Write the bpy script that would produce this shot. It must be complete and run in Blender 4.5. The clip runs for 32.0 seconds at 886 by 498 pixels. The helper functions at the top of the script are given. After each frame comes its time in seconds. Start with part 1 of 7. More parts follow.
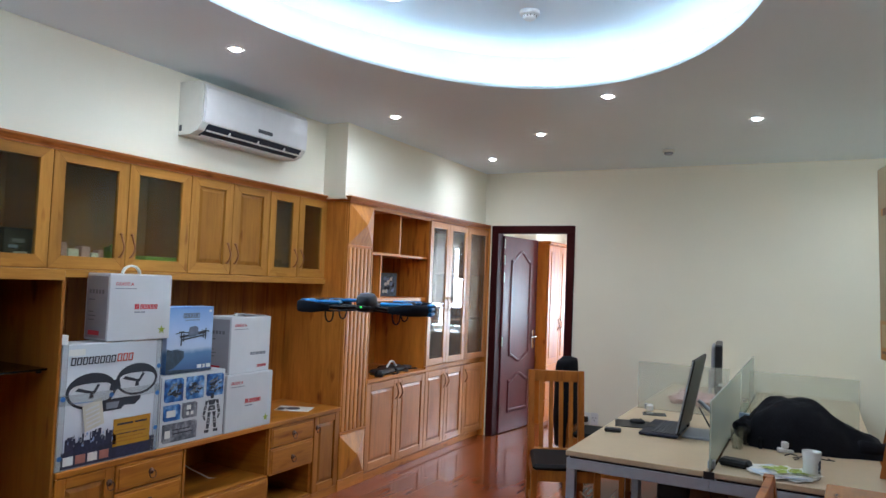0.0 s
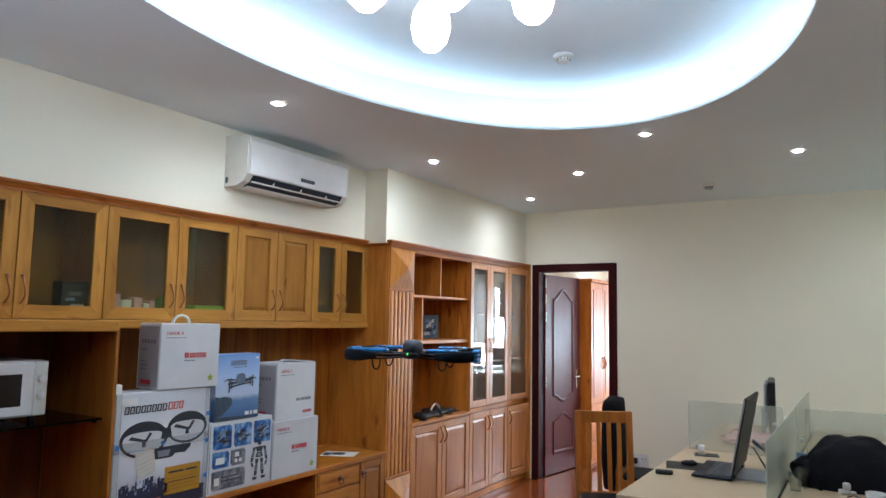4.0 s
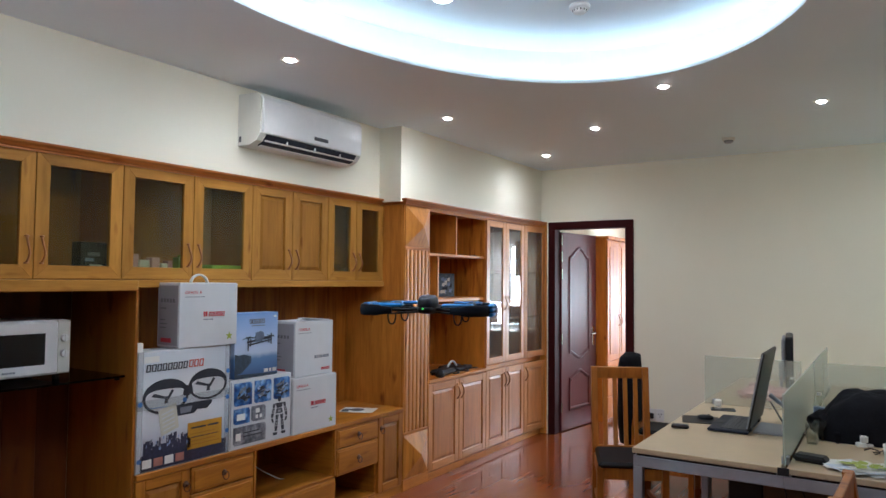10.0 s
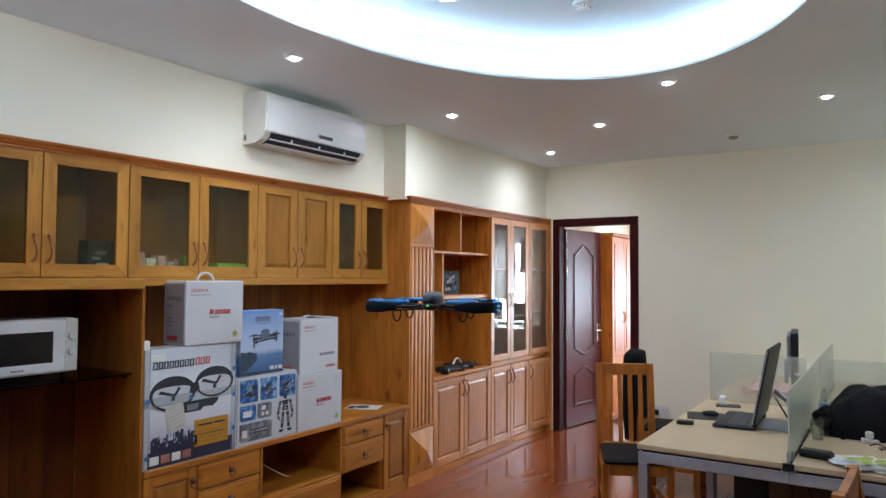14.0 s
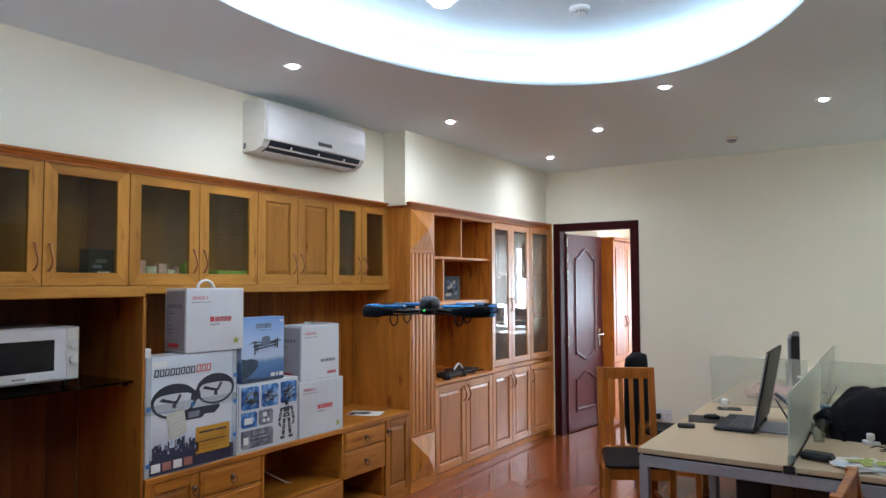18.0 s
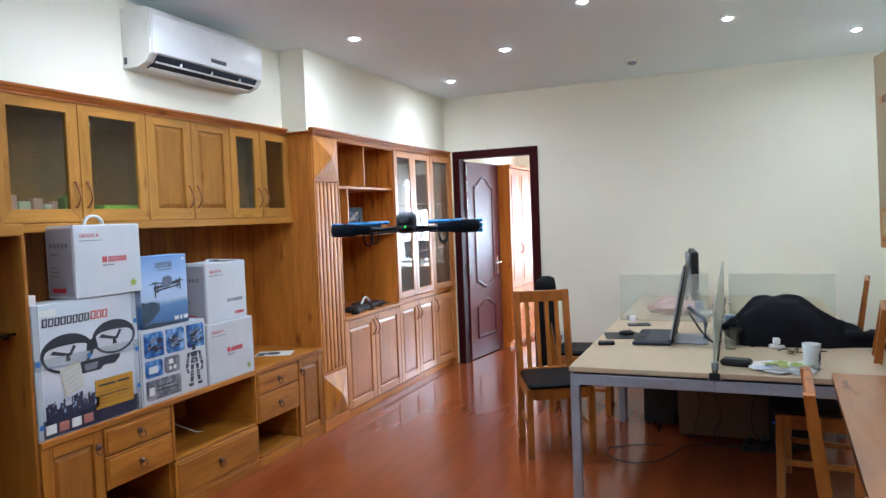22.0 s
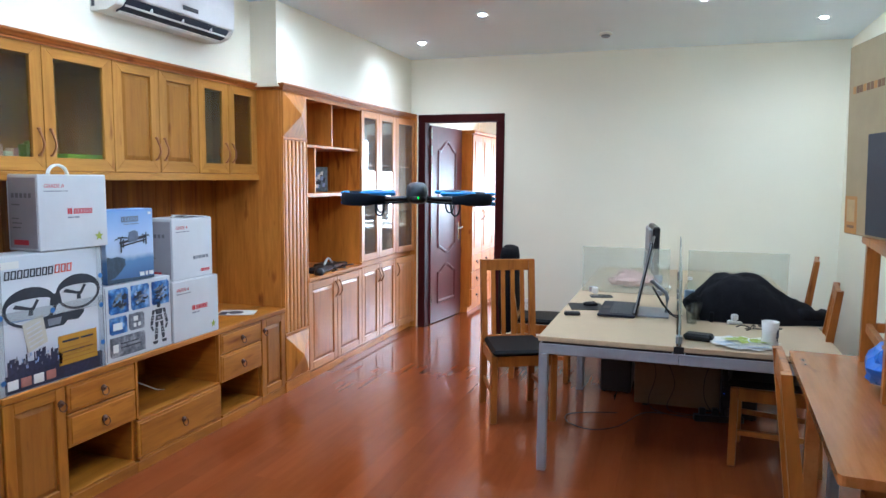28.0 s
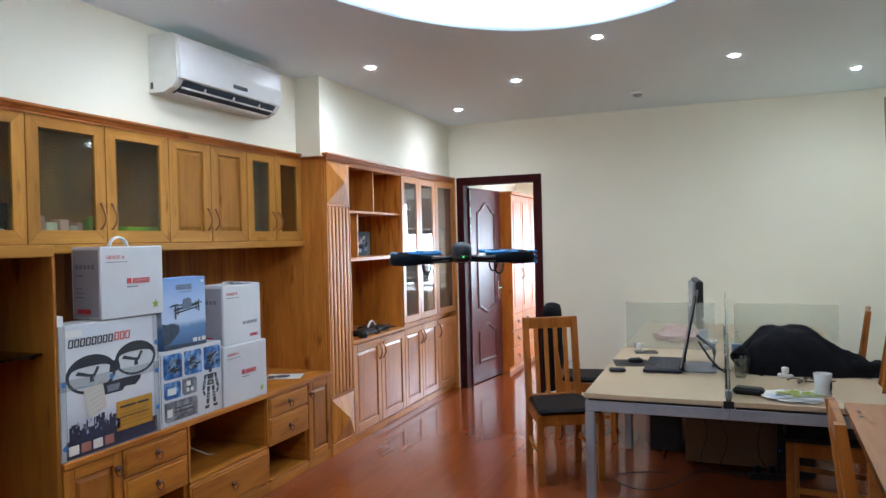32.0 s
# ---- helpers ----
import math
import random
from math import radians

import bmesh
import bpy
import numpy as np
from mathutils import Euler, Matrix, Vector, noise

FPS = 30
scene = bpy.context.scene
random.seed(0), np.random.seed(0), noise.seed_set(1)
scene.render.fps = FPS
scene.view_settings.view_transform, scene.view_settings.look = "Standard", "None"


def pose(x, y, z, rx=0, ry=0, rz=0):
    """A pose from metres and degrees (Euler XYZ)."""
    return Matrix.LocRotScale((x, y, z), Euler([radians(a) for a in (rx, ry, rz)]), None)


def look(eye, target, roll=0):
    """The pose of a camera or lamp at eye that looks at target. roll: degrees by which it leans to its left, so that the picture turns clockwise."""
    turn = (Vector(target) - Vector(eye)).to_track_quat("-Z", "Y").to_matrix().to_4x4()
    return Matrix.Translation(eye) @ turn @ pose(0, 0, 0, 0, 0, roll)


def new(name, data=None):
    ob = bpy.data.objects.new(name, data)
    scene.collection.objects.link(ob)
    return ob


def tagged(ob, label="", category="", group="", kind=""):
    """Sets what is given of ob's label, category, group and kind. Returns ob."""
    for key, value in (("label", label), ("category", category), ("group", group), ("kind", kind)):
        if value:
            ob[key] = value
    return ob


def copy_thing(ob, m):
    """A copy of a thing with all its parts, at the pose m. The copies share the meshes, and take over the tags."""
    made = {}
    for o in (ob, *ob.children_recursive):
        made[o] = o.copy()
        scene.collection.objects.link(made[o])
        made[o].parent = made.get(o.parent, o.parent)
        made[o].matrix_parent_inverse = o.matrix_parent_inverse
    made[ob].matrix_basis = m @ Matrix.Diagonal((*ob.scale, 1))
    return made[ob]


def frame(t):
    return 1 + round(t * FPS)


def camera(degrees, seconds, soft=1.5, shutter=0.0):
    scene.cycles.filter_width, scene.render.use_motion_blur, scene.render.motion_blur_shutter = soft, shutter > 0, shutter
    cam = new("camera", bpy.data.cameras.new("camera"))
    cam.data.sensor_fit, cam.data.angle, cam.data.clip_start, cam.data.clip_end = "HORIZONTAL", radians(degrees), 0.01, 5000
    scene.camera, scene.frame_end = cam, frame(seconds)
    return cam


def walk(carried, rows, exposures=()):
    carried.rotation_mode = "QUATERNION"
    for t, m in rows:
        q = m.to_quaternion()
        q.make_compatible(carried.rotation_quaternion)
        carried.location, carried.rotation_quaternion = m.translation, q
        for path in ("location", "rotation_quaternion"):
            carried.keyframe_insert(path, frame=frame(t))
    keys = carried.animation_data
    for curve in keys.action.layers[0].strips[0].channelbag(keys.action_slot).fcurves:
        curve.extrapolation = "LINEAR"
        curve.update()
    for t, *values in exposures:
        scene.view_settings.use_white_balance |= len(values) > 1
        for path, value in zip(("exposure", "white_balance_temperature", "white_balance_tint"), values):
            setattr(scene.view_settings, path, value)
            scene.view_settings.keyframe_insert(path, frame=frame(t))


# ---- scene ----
cam = camera(64.9, 32.0)
PATH = [
    (0, (3.02, -6.599, 1.552), (2.081, -4.836, 1.645), 2.3),
    (0.5, (3.022, -6.606, 1.551), (2.04, -4.865, 1.629), 1.8),
    (1, (3.014, -6.612, 1.551), (1.987, -4.897, 1.629), 1.4),
    (1.5, (3.013, -6.611, 1.557), (1.983, -4.899, 1.641), 1.4),
    (2, (3.017, -6.613, 1.556), (1.979, -4.905, 1.642), 1.5),
    (2.5, (3.018, -6.625, 1.559), (1.97, -4.925, 1.647), 1.5),
    (3, (3.009, -6.624, 1.559), (1.974, -4.919, 1.709), 1.2),
    (3.5, (3.024, -6.629, 1.57), (1.993, -4.928, 1.778), 1.0),
    (5.5, (3.019, -6.627, 1.559), (1.963, -4.934, 1.693), 1.0),
    (6, (3.021, -6.626, 1.56), (1.958, -4.936, 1.676), 0.8),
    (6.5, (3.024, -6.625, 1.556), (1.963, -4.934, 1.676), 0.8),
    (7, (3.017, -6.622, 1.555), (1.957, -4.929, 1.66), 0.7),
    (7.5, (3.011, -6.619, 1.554), (1.944, -4.93, 1.652), 0.9),
    (8, (3.011, -6.618, 1.553), (1.934, -4.935, 1.641), 0.9),
    (8.5, (3.013, -6.617, 1.553), (1.941, -4.93, 1.64), 0.7),
    (9, (3.019, -6.616, 1.552), (1.947, -4.93, 1.643), 0.6),
    (9.5, (3.022, -6.614, 1.555), (1.947, -4.93, 1.646), 0.3),
    (10, (3.018, -6.614, 1.555), (1.942, -4.931, 1.642), 0.5),
    (10.5, (3.016, -6.611, 1.551), (1.943, -4.925, 1.626), 0.7),
    (11, (3.008, -6.616, 1.554), (1.932, -4.931, 1.623), 0.7),
    (11.5, (3.009, -6.621, 1.548), (1.929, -4.939, 1.618), 0.8),
    (12, (3.014, -6.621, 1.552), (1.938, -4.938, 1.631), 0.6),
    (12.5, (3.015, -6.624, 1.553), (1.931, -4.945, 1.635), 0.6),
    (13, (3.018, -6.622, 1.555), (1.933, -4.944, 1.637), 0.4),
    (13.5, (3.02, -6.621, 1.55), (1.937, -4.942, 1.63), 0.4),
    (14, (3.023, -6.622, 1.553), (1.936, -4.946, 1.633), 0.3),
    (14.5, (3.023, -6.625, 1.558), (1.938, -4.947, 1.642), 0.3),
    (16.5, (3.038, -6.623, 1.555), (1.953, -4.947, 1.668), -0.1),
    (17, (3.039, -6.624, 1.561), (1.962, -4.943, 1.681), -0.2),
    (17.5, (3.039, -6.628, 1.56), (1.953, -4.953, 1.683), -0.4),
    (18, (3.043, -6.623, 1.55), (1.95, -4.95, 1.647), -0.2),
    (18.5, (3.031, -6.616, 1.545), (1.898, -4.969, 1.597), -0.5),
    (19, (3.023, -6.616, 1.55), (1.921, -4.948, 1.625), 0.3),
    (19.5, (2.996, -6.622, 1.536), (1.879, -4.964, 1.595), 0.1),
    (20, (2.968, -6.61, 1.524), (1.927, -4.902, 1.513), 1.0),
    (20.5, (2.922, -6.59, 1.507), (1.909, -4.865, 1.5), -0.2),
    (21, (2.796, -6.562, 1.514), (1.934, -4.758, 1.524), -0.4),
    (21.5, (2.751, -6.558, 1.512), (1.814, -4.791, 1.48), -2.4),
    (22, (2.714, -6.569, 1.499), (1.936, -4.729, 1.407), -2.2),
    (22.5, (2.651, -6.583, 1.506), (1.883, -4.743, 1.353), -2.7),
    (23, (2.624, -6.587, 1.509), (1.843, -4.751, 1.381), -2.9),
    (23.5, (2.638, -6.596, 1.507), (1.881, -4.749, 1.383), -2.5),
    (24, (2.625, -6.61, 1.515), (1.907, -4.749, 1.38), -2.2),
    (24.5, (2.617, -6.624, 1.515), (1.879, -4.768, 1.416), -2.2),
    (25, (2.621, -6.608, 1.502), (1.873, -4.76, 1.339), -1.8),
    (25.5, (2.609, -6.604, 1.509), (1.835, -4.767, 1.349), -1.8),
    (27.5, (2.613, -6.618, 1.514), (1.825, -4.79, 1.325), -1.8),
    (28, (2.577, -6.615, 1.525), (1.941, -4.729, 1.322), 0.5),
    (28.5, (2.558, -6.649, 1.524), (1.92, -4.757, 1.399), -0.9),
    (29, (2.527, -6.691, 1.529), (1.824, -4.819, 1.473), -1.0),
    (29.5, (2.538, -6.706, 1.55), (1.757, -4.866, 1.623), -1.0),
    (30, (2.55, -6.716, 1.547), (1.733, -4.896, 1.686), -0.4),
    (30.5, (2.573, -6.7, 1.551), (1.728, -4.893, 1.691), -1.3),
    (31, (2.585, -6.683, 1.536), (1.76, -4.862, 1.616), -1.6),
    (31.5, (2.584, -6.689, 1.518), (1.795, -4.851, 1.494), -1.5),
    (32, (2.587, -6.686, 1.521), (1.844, -4.829, 1.495), -1.3),
]
walk(cam, [(t, look(eye, target, roll)) for t, eye, target, roll in PATH],
     exposures=[(0, 0.51, 5480, 8), (3, 0.53, 5530, 8), (6, 0.23, 5850, 10), (9.5, 0.33, 5780, 10), (13, 0.51, 5640, 10), (19, 0.56, 5620, 9), (22, 0.96, 5350, 9), (24, 1.07, 5300, 7), (28, 1.08, 5150, 7), (29, 1.10, 5150, 7), (30, 0.69, 5080, 6), (31, 0.36, 5270, 7), (32, 0.71, 5470, 8)])

# ---- world, sun and lamps ----
world = bpy.data.worlds.new("sky")
scene.world = world
world.use_nodes = True
wn = world.node_tree.nodes
sky = wn.new("ShaderNodeTexSky")
sky.sky_type = "NISHITA"
sky.sun_disc = False
sky.sun_elevation, sky.sun_rotation = radians(48), radians(-20)
world.node_tree.links.new(sky.outputs[0], wn["Background"].inputs[0])
wn["Background"].inputs[1].default_value = 0.12
sun_lamp = bpy.data.lights.new("sun", "SUN")
sun_lamp.energy, sun_lamp.angle, sun_lamp.color = 3.0, radians(0.6), (1.0, 0.95, 0.87)
new("sun", sun_lamp).matrix_world = look((1.5, 14.0, 14.0), (1.5, 3.0, 0.0))


def area_lamp(name, eye, target, sx, sy, watts, colour):
    data = bpy.data.lights.new(name, "AREA")
    data.shape, data.size, data.size_y, data.energy, data.color = "RECTANGLE", sx, sy, watts, colour
    ob = new(name, data)
    ob.matrix_world = look(eye, target)
    return ob


DAY = (0.86, 0.96, 1.0)
area_lamp("window_daylight_far_room", (2.2, 4.75, 1.5), (2.0, 0.0, 1.25), 2.5, 1.6, 510, DAY)
# added fill lamp, aimed up to brighten the office ceiling
area_lamp("window_daylight_office", (-0.55, -7.95, 1.9), (-0.15, -7.75, 4.2), 1.4, 0.95, 185, DAY)

# ---- materials ----


def mat(name, base, rough=0.5, metal=0.0, spec=0.5):
    m = bpy.data.materials.new(name)
    m.use_nodes = True
    b = m.node_tree.nodes["Principled BSDF"]
    b.inputs["Base Color"].default_value = (*base, 1)
    b.inputs["Roughness"].default_value = rough
    b.inputs["Metallic"].default_value = metal
    b.inputs["Specular IOR Level"].default_value = spec
    return m


def coords(m, stretch=(1, 1, 1)):
    nt = m.node_tree
    tc = nt.nodes.new("ShaderNodeTexCoord")
    mp = nt.nodes.new("ShaderNodeMapping")
    mp.inputs["Scale"].default_value = stretch
    nt.links.new(tc.outputs["Object"], mp.inputs[0])
    return mp.outputs[0]


def tex_noise(m, co, scale, detail=3.0, rough=0.55):
    n = m.node_tree.nodes.new("ShaderNodeTexNoise")
    n.inputs["Scale"].default_value, n.inputs["Detail"].default_value, n.inputs["Roughness"].default_value = scale, detail, rough
    m.node_tree.links.new(co, n.inputs["Vector"])
    return n.outputs["Fac"]


def ramp(m, fac, stops):
    r = m.node_tree.nodes.new("ShaderNodeValToRGB")
    e = r.color_ramp.elements
    while len(e) < len(stops):
        e.new(0.5)
    for k, (p, c) in enumerate(stops):
        e[k].position, e[k].color = p, (*c, 1)
    m.node_tree.links.new(fac, r.inputs[0])
    return r.outputs[0]


def mix(m, fac, a, b, how="MIX"):
    n = m.node_tree.nodes.new("ShaderNodeMix")
    n.data_type, n.blend_type = "RGBA", how
    for sock, v in ((n.inputs[0], fac), (n.inputs[6], a), (n.inputs[7], b)):
        if isinstance(v, bpy.types.NodeSocket):
            m.node_tree.links.new(v, sock)
        elif isinstance(v, tuple):
            sock.default_value = (*v, 1)
        else:
            sock.default_value = v
    return n.outputs[2]


def set_in(m, name, out):
    m.node_tree.links.new(out, m.node_tree.nodes["Principled BSDF"].inputs[name])


def relief(m, fac, strength=0.2, distance=0.002):
    n = m.node_tree.nodes.new("ShaderNodeBump")
    n.inputs["Strength"].default_value, n.inputs["Distance"].default_value = strength, distance
    m.node_tree.links.new(fac, n.inputs["Height"])
    set_in(m, "Normal", n.outputs[0])


def scaled(m, fac, lo, hi):
    n = m.node_tree.nodes.new("ShaderNodeMapRange")
    n.inputs[3].default_value, n.inputs[4].default_value = lo, hi
    m.node_tree.links.new(fac, n.inputs[0])
    return n.outputs[0]


def per_object(m):
    return m.node_tree.nodes.new("ShaderNodeObjectInfo").outputs["Random"]


def wood(name, dark, light, axis="z", rough=0.46, scale=1.0, knots=True, spec=0.35, streak=0.0):
    """Varnished wood whose grain runs along one axis."""
    m = mat(name, light, rough, 0.0, spec)
    nt = m.node_tree

    def stretched(along, across):
        mp = nt.nodes.new("ShaderNodeMapping")
        mp.inputs["Scale"].default_value = {"x": (along, across, across), "y": (across, along, across), "z": (across, across, along)}[axis]
        nt.links.new(add.outputs[0], mp.inputs[0])
        return mp.outputs[0]

    tc = nt.nodes.new("ShaderNodeTexCoord")
    add = nt.nodes.new("ShaderNodeVectorMath")
    comb = nt.nodes.new("ShaderNodeCombineXYZ")
    rnd = scaled(m, per_object(m), 0.0, 13.0)
    for k in range(3):
        nt.links.new(rnd, comb.inputs[k])
    nt.links.new(tc.outputs["Object"], add.inputs[0])
    nt.links.new(comb.outputs[0], add.inputs[1])
    grain = tex_noise(m, stretched(2.6 * scale, 30.0 * scale), 1.7, 6.0, 0.66)
    figure = tex_noise(m, stretched(1.1 * scale, 7.5 * scale), 1.5, 4.0, 0.6)
    mid = tuple(d * 0.42 + v * 0.58 for d, v in zip(dark, light))
    col = ramp(m, figure, [(0.28, dark), (0.46, mid), (0.62, light), (0.8, tuple(min(1, v * 1.10) for v in light))])
    col = mix(m, 0.55, col, ramp(m, grain, [(0.34, (0.72, 0.68, 0.60)), (0.56, (1.0, 1.0, 1.0))]), "MULTIPLY")
    if knots:
        knot = tex_noise(m, stretched(3.4, 12.0), 1.0, 2.0, 0.5)
        col = mix(m, 1.0, col, ramp(m, knot, [(0.66, (1.0, 1.0, 1.0)), (0.73, (0.62, 0.50, 0.38)), (0.80, (0.34, 0.22, 0.14))]), "MULTIPLY")
    if streak:
        dark_run = tex_noise(m, stretched(1.5, 17.0), 1.3, 3.0, 0.6)
        col = mix(m, streak, col, ramp(m, dark_run, [(0.55, (1.0, 1.0, 1.0)), (0.62, (0.72, 0.60, 0.48)), (0.72, (0.46, 0.33, 0.22))]), "MULTIPLY")
    tint = ramp(m, per_object(m), [(0.0, (0.88, 0.86, 0.84)), (1.0, (1.06, 1.05, 1.04))])
    set_in(m, "Base Color", mix(m, 1.0, col, tint, "MULTIPLY"))
    set_in(m, "Roughness", scaled(m, grain, rough - (0.06 if knots else 0.01), rough + (0.12 if knots else 0.03)))
    if knots:
        relief(m, grain, 0.10, 0.0006)
    return m


def plaster(name, base, vary=0.05, rough=0.85):
    m = mat(name, base, rough)
    co = coords(m)
    a = tex_noise(m, co, 0.8, 3.0)
    b = tex_noise(m, co, 120.0, 2.0)
    lo = tuple(v * (1 - vary) for v in base)
    set_in(m, "Base Color", ramp(m, a, [(0.3, lo), (0.7, base)]))
    relief(m, b, 0.15, 0.0006)
    return m


def speckled(name, base, rough=0.5, metal=0.0, vary=0.12, scale=30.0, bump=0.1, spec=0.5):
    m = mat(name, base, rough, metal, spec)
    co = coords(m)
    a = tex_noise(m, co, scale, 4.0)
    b = tex_noise(m, co, scale * 0.12, 3.0)
    c1 = ramp(m, a, [(0.25, tuple(v * (1 - vary) for v in base)), (0.75, tuple(min(1, v * (1 + vary * 0.5)) for v in base))])
    c2 = ramp(m, b, [(0.3, (1 - vary, 1 - vary, 1 - vary)), (0.65, (1, 1, 1))])
    set_in(m, "Base Color", mix(m, 0.7, c1, c2, "MULTIPLY"))
    set_in(m, "Roughness", scaled(m, a, max(0.02, rough - 0.06), rough + 0.08))
    relief(m, a, bump, 0.0008)
    return m


def glowing(name, colour, strength):
    m = mat(name, colour, 0.5)
    b = m.node_tree.nodes["Principled BSDF"]
    b.inputs["Emission Color"].default_value = (*colour, 1)
    b.inputs["Emission Strength"].default_value = strength
    return m


def glass(name, tint=(1, 1, 1), rough=0.0):
    """Thin pane: mostly clear, with a mirror-like coat."""
    m = bpy.data.materials.new(name)
    m.use_nodes = True
    nt = m.node_tree
    nt.nodes.clear()
    out = nt.nodes.new("ShaderNodeOutputMaterial")
    tr = nt.nodes.new("ShaderNodeBsdfTransparent")
    tr.inputs[0].default_value = (*tint, 1)
    gl = nt.nodes.new("ShaderNodeBsdfGlossy")
    gl.inputs["Roughness"].default_value = rough
    lw = nt.nodes.new("ShaderNodeLayerWeight")
    lw.inputs[0].default_value = 0.5
    pw = nt.nodes.new("ShaderNodeMath")
    pw.operation, pw.inputs[1].default_value = "POWER", 3.0
    ml = nt.nodes.new("ShaderNodeMath")
    ml.operation, ml.inputs[1].default_value, ml.inputs[2].default_value = "MULTIPLY_ADD", 0.74, 0.035
    nt.links.new(lw.outputs["Facing"], pw.inputs[0])
    nt.links.new(pw.outputs[0], ml.inputs[0])
    mx = nt.nodes.new("ShaderNodeMixShader")
    nt.links.new(ml.outputs[0], mx.inputs[0])
    nt.links.new(tr.outputs[0], mx.inputs[1])
    nt.links.new(gl.outputs[0], mx.inputs[2])
    nt.links.new(mx.outputs[0], out.inputs[0])
    return m


def frosted(name, tint, haze, body=(0.62, 0.72, 0.69)):
    m = glass(name, tint, 0.03 if haze < 0.2 else 0.15)
    nt = m.node_tree
    mx = [n for n in nt.nodes if n.type == "MIX_SHADER"][0]
    out = [n for n in nt.nodes if n.type == "OUTPUT_MATERIAL"][0]
    df = nt.nodes.new("ShaderNodeBsdfDiffuse")
    df.inputs[0].default_value = (*body, 1)
    tl = nt.nodes.new("ShaderNodeBsdfTranslucent")
    tl.inputs[0].default_value = (*body, 1)
    ad = nt.nodes.new("ShaderNodeMixShader")
    ad.inputs[0].default_value = 0.5
    nt.links.new(df.outputs[0], ad.inputs[1])
    nt.links.new(tl.outputs[0], ad.inputs[2])
    m2 = nt.nodes.new("ShaderNodeMixShader")
    m2.inputs[0].default_value = haze
    nt.links.new(mx.outputs[0], m2.inputs[1])
    nt.links.new(ad.outputs[0], m2.inputs[2])
    nt.links.new(m2.outputs[0], out.inputs[0])
    return m


OAK_D, OAK_L = (0.31, 0.102, 0.007), (0.49, 0.190, 0.015)
M_OAK = wood("oak_upright", OAK_D, OAK_L, "z", streak=0.35)
M_OAKY = wood("oak_long", OAK_D, OAK_L, "y", streak=0.35)
M_OAKX = wood("oak_deep", OAK_D, OAK_L, "x")
M_PANEL = wood("oak_panel", (0.26, 0.088, 0.008), (0.37, 0.142, 0.014), "z", 0.48)
# same oak as the other backing, darkened to put the niche's shade into colour
M_NICHE = wood("shaded_oak_backing", (0.080, 0.021, 0.0015), (0.16, 0.045, 0.003), "z", 0.5, 0.6)
M_BACK = wood("oak_backing", (0.22, 0.072, 0.006), (0.46, 0.170, 0.015), "z", 0.5, 0.6, streak=0.6)
M_OAKR = wood("oak_red_upright", (0.44, 0.160, 0.017), (0.66, 0.270, 0.040), "z", 0.42, 1.0, True, 0.4, 0.3)
M_OAKRY = wood("oak_red_long", (0.43, 0.140, 0.013), (0.66, 0.245, 0.034), "y", 0.42, 1.0, True, 0.4)
# next three: door oak made paler and pinker, doorway glare put into the colour
M_FARD = wood("oak_glare_upright", (0.50, 0.185, 0.040), (0.66, 0.285, 0.085), "z", 0.40, 1.0, False, 0.65)
M_FARDY = wood("oak_glare_long", (0.50, 0.185, 0.040), (0.66, 0.285, 0.085), "y", 0.40, 1.0, False, 0.65)
M_PANELR = wood("oak_red_panel", (0.42, 0.150, 0.032), (0.60, 0.240, 0.066), "z", 0.40, 1.0, False, 0.65)
M_UP = wood("pale_oak_upright", (0.37, 0.170, 0.026), (0.53, 0.258, 0.044), "z", 0.46, spec=0.2)
M_UPY = wood("pale_oak_long", (0.37, 0.170, 0.026), (0.53, 0.258, 0.044), "y", 0.46, spec=0.2)
M_UPP = wood("pale_oak_panel", (0.33, 0.142, 0.018), (0.43, 0.195, 0.026), "z", 0.48, spec=0.2)
M_BAY = wood("oak_bay_backing", (0.40, 0.140, 0.012), (0.68, 0.265, 0.030), "z", 0.5, 0.6, streak=0.9)
# made-up dark tone for the unseen rear walls, to cut bounced light
M_REAR = wood("rear_bounce_cut", (0.13, 0.050, 0.012), (0.22, 0.085, 0.020), "z", 0.5, 0.6)
M_CORNICE = wood("cherry_cornice", (0.36, 0.105, 0.015), (0.52, 0.180, 0.034), "y", 0.32)
M_MAHOG = wood("mahogany", (0.085, 0.012, 0.017), (0.105, 0.016, 0.022), "z", 0.36, 1.0, False, 0.28)
M_FRAME = wood("mahogany_frame", (0.034, 0.006, 0.007), (0.050, 0.009, 0.010), "z", 0.62, 1.0, False, 0.08)
M_CHAIR = wood("chair_beech", (0.26, 0.080, 0.010), (0.42, 0.146, 0.020), "z", 0.36, 1.4)
M_TABLE = wood("table_walnut", (0.30, 0.105, 0.026), (0.40, 0.148, 0.038), "y", 0.2, 0.6)
M_WARD = wood("wardrobe_wood", (0.40, 0.105, 0.010), (0.54, 0.165, 0.018), "z", 0.5, 1.0, True, 0.2)
M_WALL = plaster("cream_wall_paint", (0.868, 0.850, 0.705))
M_WALL2 = plaster("far_room_paint", (0.85, 0.80, 0.68))
M_CEIL = plaster("ceiling_paint", (0.825, 0.925, 0.98), 0.03)
M_COVE = plaster("cove_paint", (0.86, 0.86, 0.85), 0.02)
M_WHITE = speckled("white_plastic", (0.76, 0.77, 0.76), 0.32, 0, 0.04, 12, 0.03)
M_OFFW = speckled("aged_white_plastic", (0.70, 0.70, 0.64), 0.4, 0, 0.06, 12, 0.03)
M_BLACK = speckled("black_plastic", (0.016, 0.016, 0.018), 0.4, 0, 0.2, 60, 0.1, 0.25)
